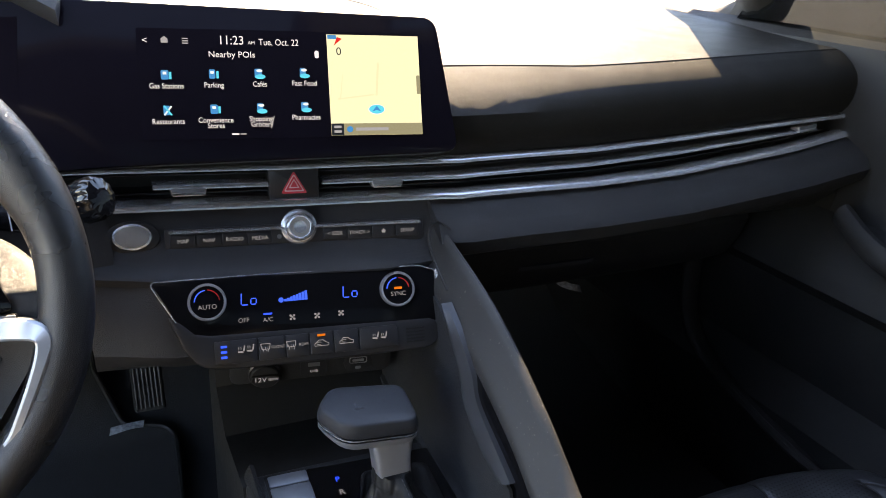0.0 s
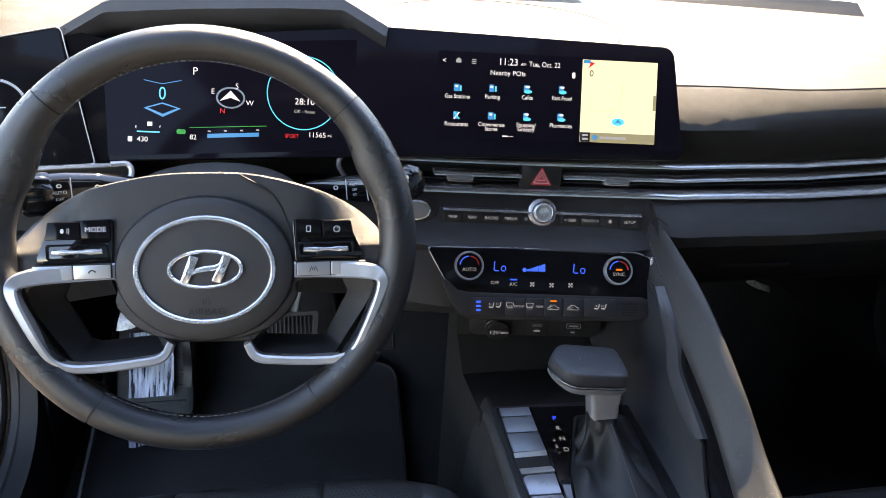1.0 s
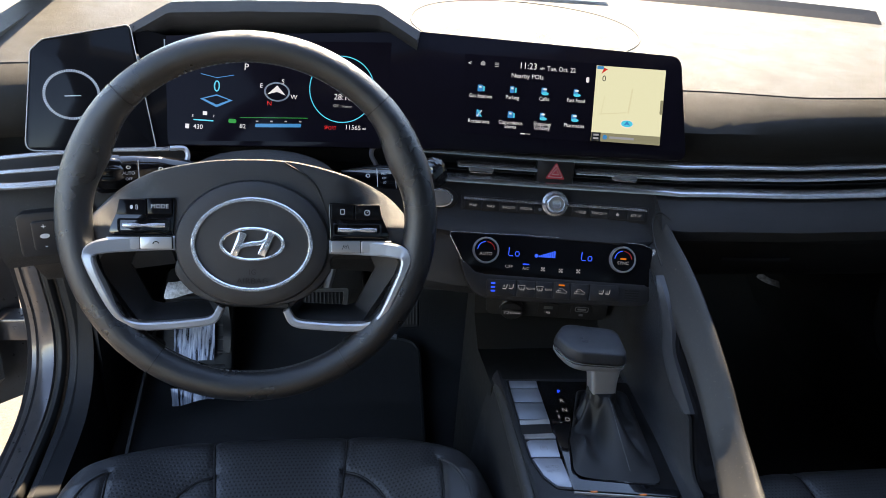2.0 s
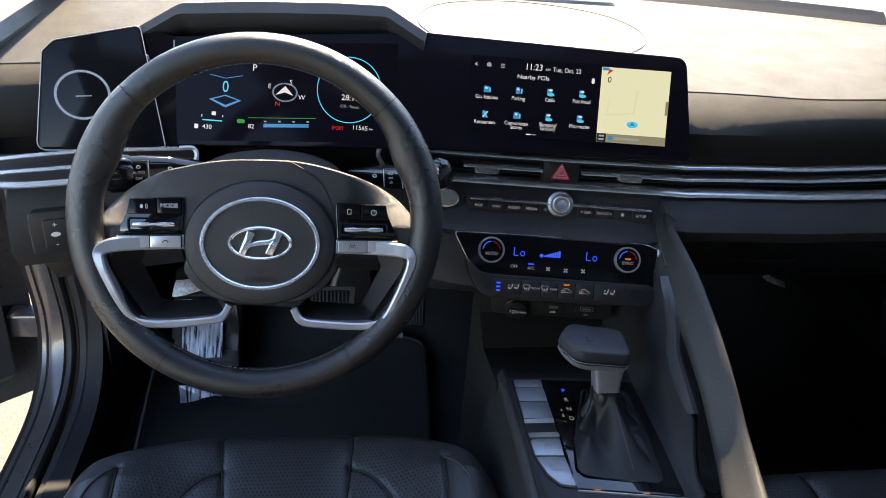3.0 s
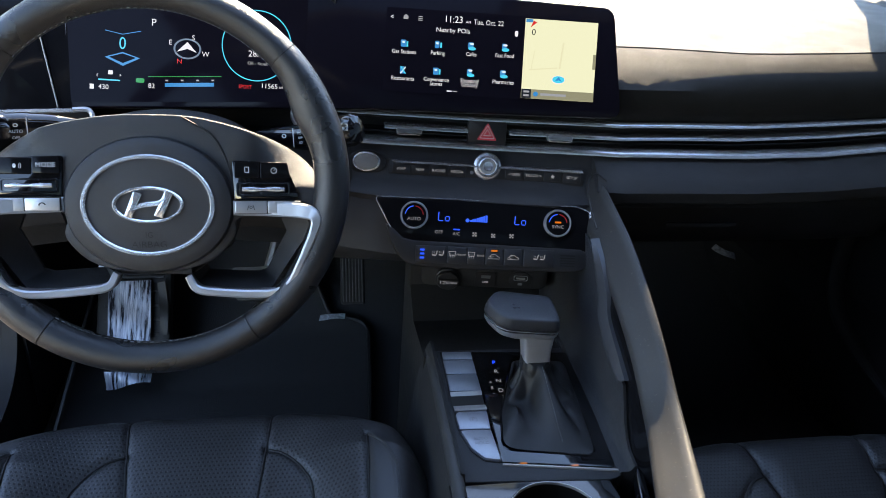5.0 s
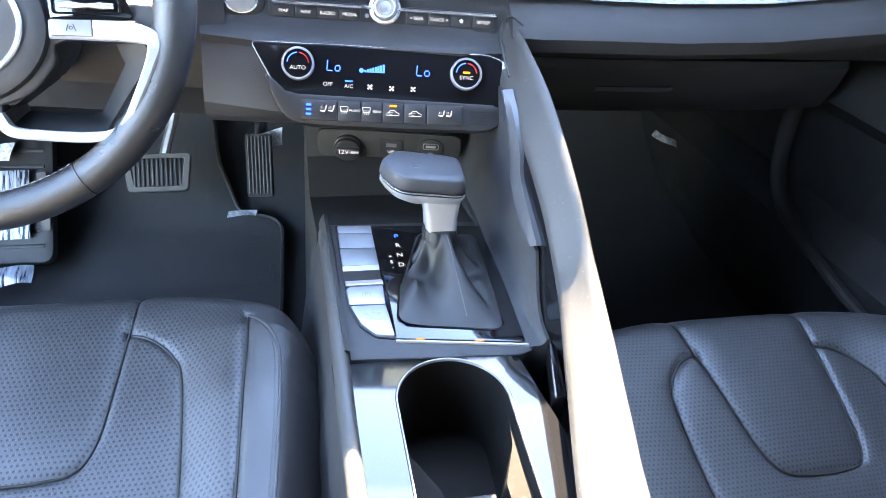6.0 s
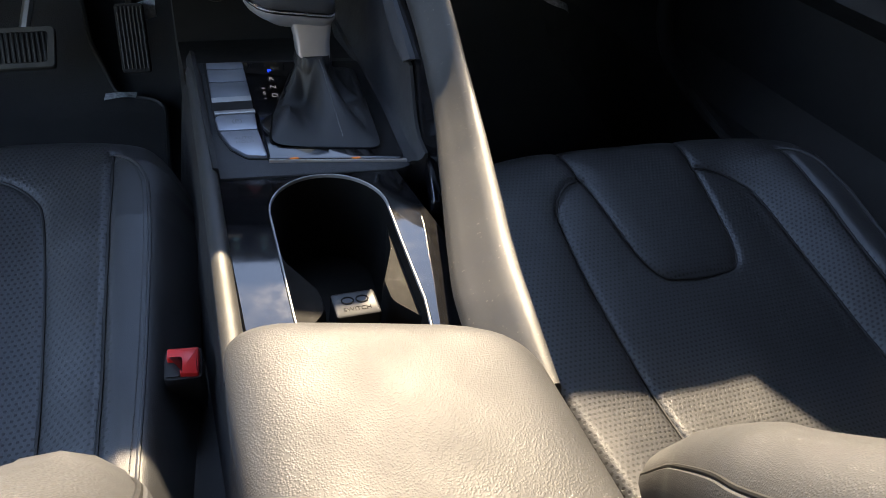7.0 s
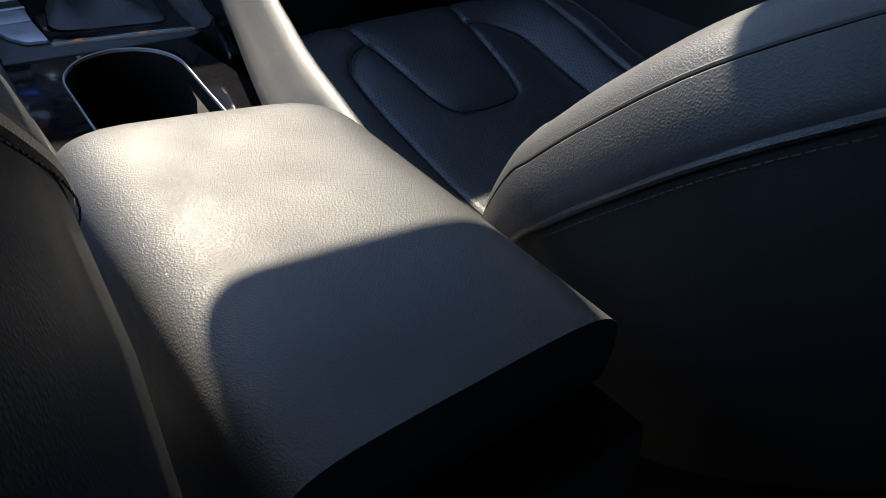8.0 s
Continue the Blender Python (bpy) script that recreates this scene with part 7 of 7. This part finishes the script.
part("housing", loft([[(x, y, z) for x, y in rounded(box_poly(w, d), 0.004)] for w, d, z in ((0.020, 0.020, -0.09), (0.026, 0.024, -0.05), (0.0275, 0.027, 0.0), (0.0265, 0.026, 0.003))], BK), M_HARD, buckle)
part("release_button", slab(rounded([(-0.0020, -0.0110), (0.0115, -0.0120), (0.0118, 0.0112), (-0.0112, 0.0118), (-0.0115, 0.0020), (-0.0020, 0.0015)], 0.0015), 0.002, 0.0080, 0.002, BK), M_REDPL, buckle, "red release button")
part("slot", slab(box_poly(0.0090, 0.0110, -0.0070, -0.0055), 0.002, 0.0042, 0, BK), M_ENGRAVE, buckle)

# ---- pedals, mat, wrapping ----
brake = thing("brake_pedal", "wide ribbed rubber brake pedal on a steel arm", "pedal")
PB = facing((-0.295, 1.08, 0.480), 0, 35)
part("pad", slab(rounded([(-0.0456, -0.0325), (0.0470, -0.0310), (0.0536, 0.0316), (-0.0540, 0.0290)], 0.008), -0.012, 0.004, 0.003, PB), M_RUBBER, brake)
for k in range(11):
    x = -0.0335 + 0.0068 * k
    part("rib", slab(rounded(box_poly(0.0036, 0.046, x * 1.04, 0), 0.001), 0.002, 0.0070, 0.001, PB), M_RUBBER, brake)
part("rim", ring_slab(rounded([(-0.0456, -0.0325), (0.0470, -0.0310), (0.0536, 0.0316), (-0.0540, 0.0290)], 0.008), rounded([(-0.0350, -0.0235), (0.0365, -0.0225), (0.0430, 0.0240), (-0.0430, 0.0215)], 0.005), 0, 0.007, 0.001, PB), M_PEDAL, brake, "worn grey rubber rim")
part("arm", tube(smooth_path([(-0.285, 1.10, 0.50), (-0.262, 1.14, 0.58), (-0.245, 1.16, 0.70)], 6), 0.008, 8), M_METAL, brake)
accel = thing("accelerator_pedal", "tall ribbed black accelerator pedal", "pedal")
PA = facing((-0.132, 1.08, 0.490), 0, 30)
part("pad", loft([[(x * (1 - 0.08 * k), y, z) for x, y in rounded(box_poly(0.044, 0.105), 0.006)] for k, z in ((0, -0.012), (0, 0.002), (1, 0.005))], PA), M_RUBBER, accel)
for k in range(7):
    part("rib", slab(rounded(box_poly(0.0026, 0.096, -0.0175 + 0.00585 * k, 0), 0.001), 0.003, 0.008, 0.001, PA), M_PEDAL, accel)
part("arm", tube(smooth_path([(-0.130, 1.12, 0.50), (-0.125, 1.20, 0.56), (-0.122, 1.25, 0.66)], 6), 0.010, 8), M_HARD, accel)
mat_poly = rounded([(-0.60, 0.62), (-0.135, 0.62), (-0.105, 0.95), (-0.095, 1.135), (-0.172, 1.150), (-0.205, 1.22), (-0.215, 1.30), (-0.60, 1.30)], [0.02, 0.03, 0.02, 0.03, 0.02, 0.02, 0.03, 0.03])
mat_ob = thing("floor_mat", "black carpet floor mat with a bound edge under the pedals", "floor mat")


def mat_z(y):
    return 0.297 if y < 1.0 else 0.297 + 0.30 * (y - 1.0) + 0.9 * max(0, y - 1.12) ** 1.2


def mat_edges(y):
    """The mat's two side edges at a given distance ahead."""
    xs = []
    for (x0, y0), (x1, y1) in zip(mat_poly, mat_poly[1:] + mat_poly[:1]):
        if (y0 - y) * (y1 - y) <= 0 and abs(y1 - y0) > 1e-9:
            xs.append(x0 + (x1 - x0) * (y - y0) / (y1 - y0))
    return min(xs), max(xs)


mat_rows = []
for k in range(49):
    y = 0.6215 + 0.677 * k / 48
    a, b = mat_edges(y)
    mat_rows.append([(a + (b - a) * i / 20, y, mat_z(y) + 0.010) for i in range(21)] + [(b, y, mat_z(y)), (a, y, mat_z(y))])
bmm = loft(mat_rows)
part("carpet", bmm, M_CARPET, mat_ob)
part("binding", tube([Vector((x, y, mat_z(y) + 0.010)) for x, y in mat_poly + mat_poly[:1]], 0.004, 6), M_RUBBER, mat_ob)


def crumple(name, label, M, w, h, seed, material, n=22, flat=1.0):
    """A thin crinkled sheet with thickness, folded at random."""
    t = thing(name, label, "plastic wrap")
    rng = random.Random(seed)
    ph = [(rng.uniform(20, 90), rng.uniform(20, 90), rng.uniform(0, 6), rng.uniform(0.001, 0.004)) for _ in range(9)]

    def f(s, u, d=0.0):
        x, y = (s - 0.5) * w, (u - 0.5) * h
        z = flat * sum(a * math.sin(kx * x + ky * y + p) for kx, ky, p, a in ph)
        return (x + flat * 0.006 * math.sin(40 * y + seed), y + flat * 0.004 * math.sin(55 * x), z + d)

    bm = grid(n, n, lambda s, u: f(s, u), M)
    grid(n, n, lambda s, u: f(s, u, 0.0008), M, bm)
    part("sheet", bm, material, t)
    return t


FR = facing((-0.51, 1.05, 0.42), 0, 40)
wrap = crumple("foot_rest_wrap", "streaky pale plastic wrap over the foot rest", FR @ Matrix.Translation((-0.0150, 0.020, 0.006)), 0.072, 0.110, 3, M_FILM, flat=0.12)
crumple("wrap_piece", "crumpled clear plastic wrap above the foot rest", FR @ Matrix.Translation((-0.030, 0.098, 0.014)), 0.066, 0.030, 12, M_PLASTIC_WRAP, flat=1.4)
crumple("wrap_strip", "narrow loose strip of clear plastic beside the foot rest", FR @ Matrix.Translation((0.040, 0.025, 0.004)), 0.014, 0.095, 15, M_RUBBER, flat=0.6)
rest = thing("foot_rest", "black ribbed rubber foot rest beside the pedals", "foot rest")
part("pad", slab(rounded(box_poly(0.125, 0.215, -0.01, 0.035), 0.02), -0.03, -0.006, 0.004, FR), M_RUBBER, rest)
for k in range(7):
    part("rib", slab(rounded(box_poly(0.100, 0.006, -0.01, -0.045 + 0.026 * k), 0.002), -0.008, -0.0035, 0.001, FR), M_RUBBER, rest)
crumple("wrap_scrap", "crumpled pale plastic wrap at the foot rest's lower end", FR @ Matrix.Translation((-0.018, -0.096, 0.012)), 0.074, 0.030, 8, M_FILM, flat=1.3)
crumple("pedal_wrap", "small torn clear plastic scrap beside the accelerator", facing((-0.105, 1.12, 0.52), -20, 20), 0.035, 0.03, 5, M_PLASTIC_WRAP)
crumple("mat_scrap", "small torn clear plastic scrap at the mat's edge", facing((-0.165, 1.13, 0.372), 0, 60), 0.05, 0.014, 6, M_PLASTIC_WRAP)
crumple("hanging_tag", "twisted clear plastic tag in the passenger footwell", facing((0.608, 1.072, 0.532), -10, 10) @ Matrix.Rotation(radians(-38), 4, "Z"), 0.070, 0.011, 9, M_PLASTIC_WRAP, flat=1.6)

# ---- paper on the dash, unseen mirror that shades the armrest ----
paper = tagged(part("paper_sheet", plate_mesh([(-0.040, 1.255, 1.0335), (0.235, 1.235, 1.0335), (0.250, 1.325, 1.066), (-0.030, 1.345, 1.066)], (0, -0.0006, 0.0016)), M_PAPER, smooth=False), "white paper sheet leaning at the windscreen's foot", "paper")
# mirror and mount sit off-centre where their shadow lands on the armrest
mirror_ob = thing("rear_view_mirror", "unseen black rear-view mirror placed to shade the armrest", "mirror")
MM = facing((0.146, 0.50, 1.256), 8, -6)
part("shell", slab(rounded(box_poly(0.165, 0.080), 0.030, 8), -0.025, 0.012, 0.012, MM), M_HARD, mirror_ob)
part("glass", slab(rounded(box_poly(0.150, 0.065), 0.026, 8), 0.010, 0.0135, 0, MM), M_BRIGHT, mirror_ob)
part("mount", loft([[(x, y, z) for x, y in rounded(box_poly(w, d, 0.146, 0.50 + k), 0.02)] for w, d, k, z in ((0.12, 0.05, 0.012, 1.25), (0.14, 0.07, 0.02, 1.30), (0.15, 0.09, 0.02, 1.338))]), M_HARD, mirror_ob, "black mirror mount and sensor cover")

# ---- driver's door, swung open ----
door = thing("driver_door", "grey driver door swung wide open, seen past the sill", "car door")
DM = Matrix.Translation((-0.83, 1.10, 0)) @ Matrix.Rotation(radians(-50), 4, "Z")
part("skin", loft([[(-0.055, y, 0.28), (-0.075, y, 0.55), (-0.060, y, 0.90), (-0.03, y, 0.93), (-0.01, y, 0.90), (-0.01, y, 0.28)] for y in (-1.0, -0.5, 0.0)], DM), M_BODY, door, "grey painted door skin")
part("inner_panel", loft([[(-0.012, y, 0.32), (0.035, y, 0.36), (0.035, y, 0.50), (0.02, y, 0.62), (0.055, y, 0.70), (0.02, y, 0.74), (0.02, y, 0.90), (-0.012, y, 0.92)] for y in (-0.97, -0.5, -0.06)], DM), M_HARD, door, "black inner door panel")
for z in (0.45, 0.78):
    h = part("hinge", slab(rounded(box_poly(0.09, 0.045, -0.815, 0), 0.006), -0.02, 0.02, 0.004, Matrix.Translation((0, 1.07, z)) @ Matrix.Rotation(radians(90), 4, "X")), M_BODY, door, "painted steel hinge")
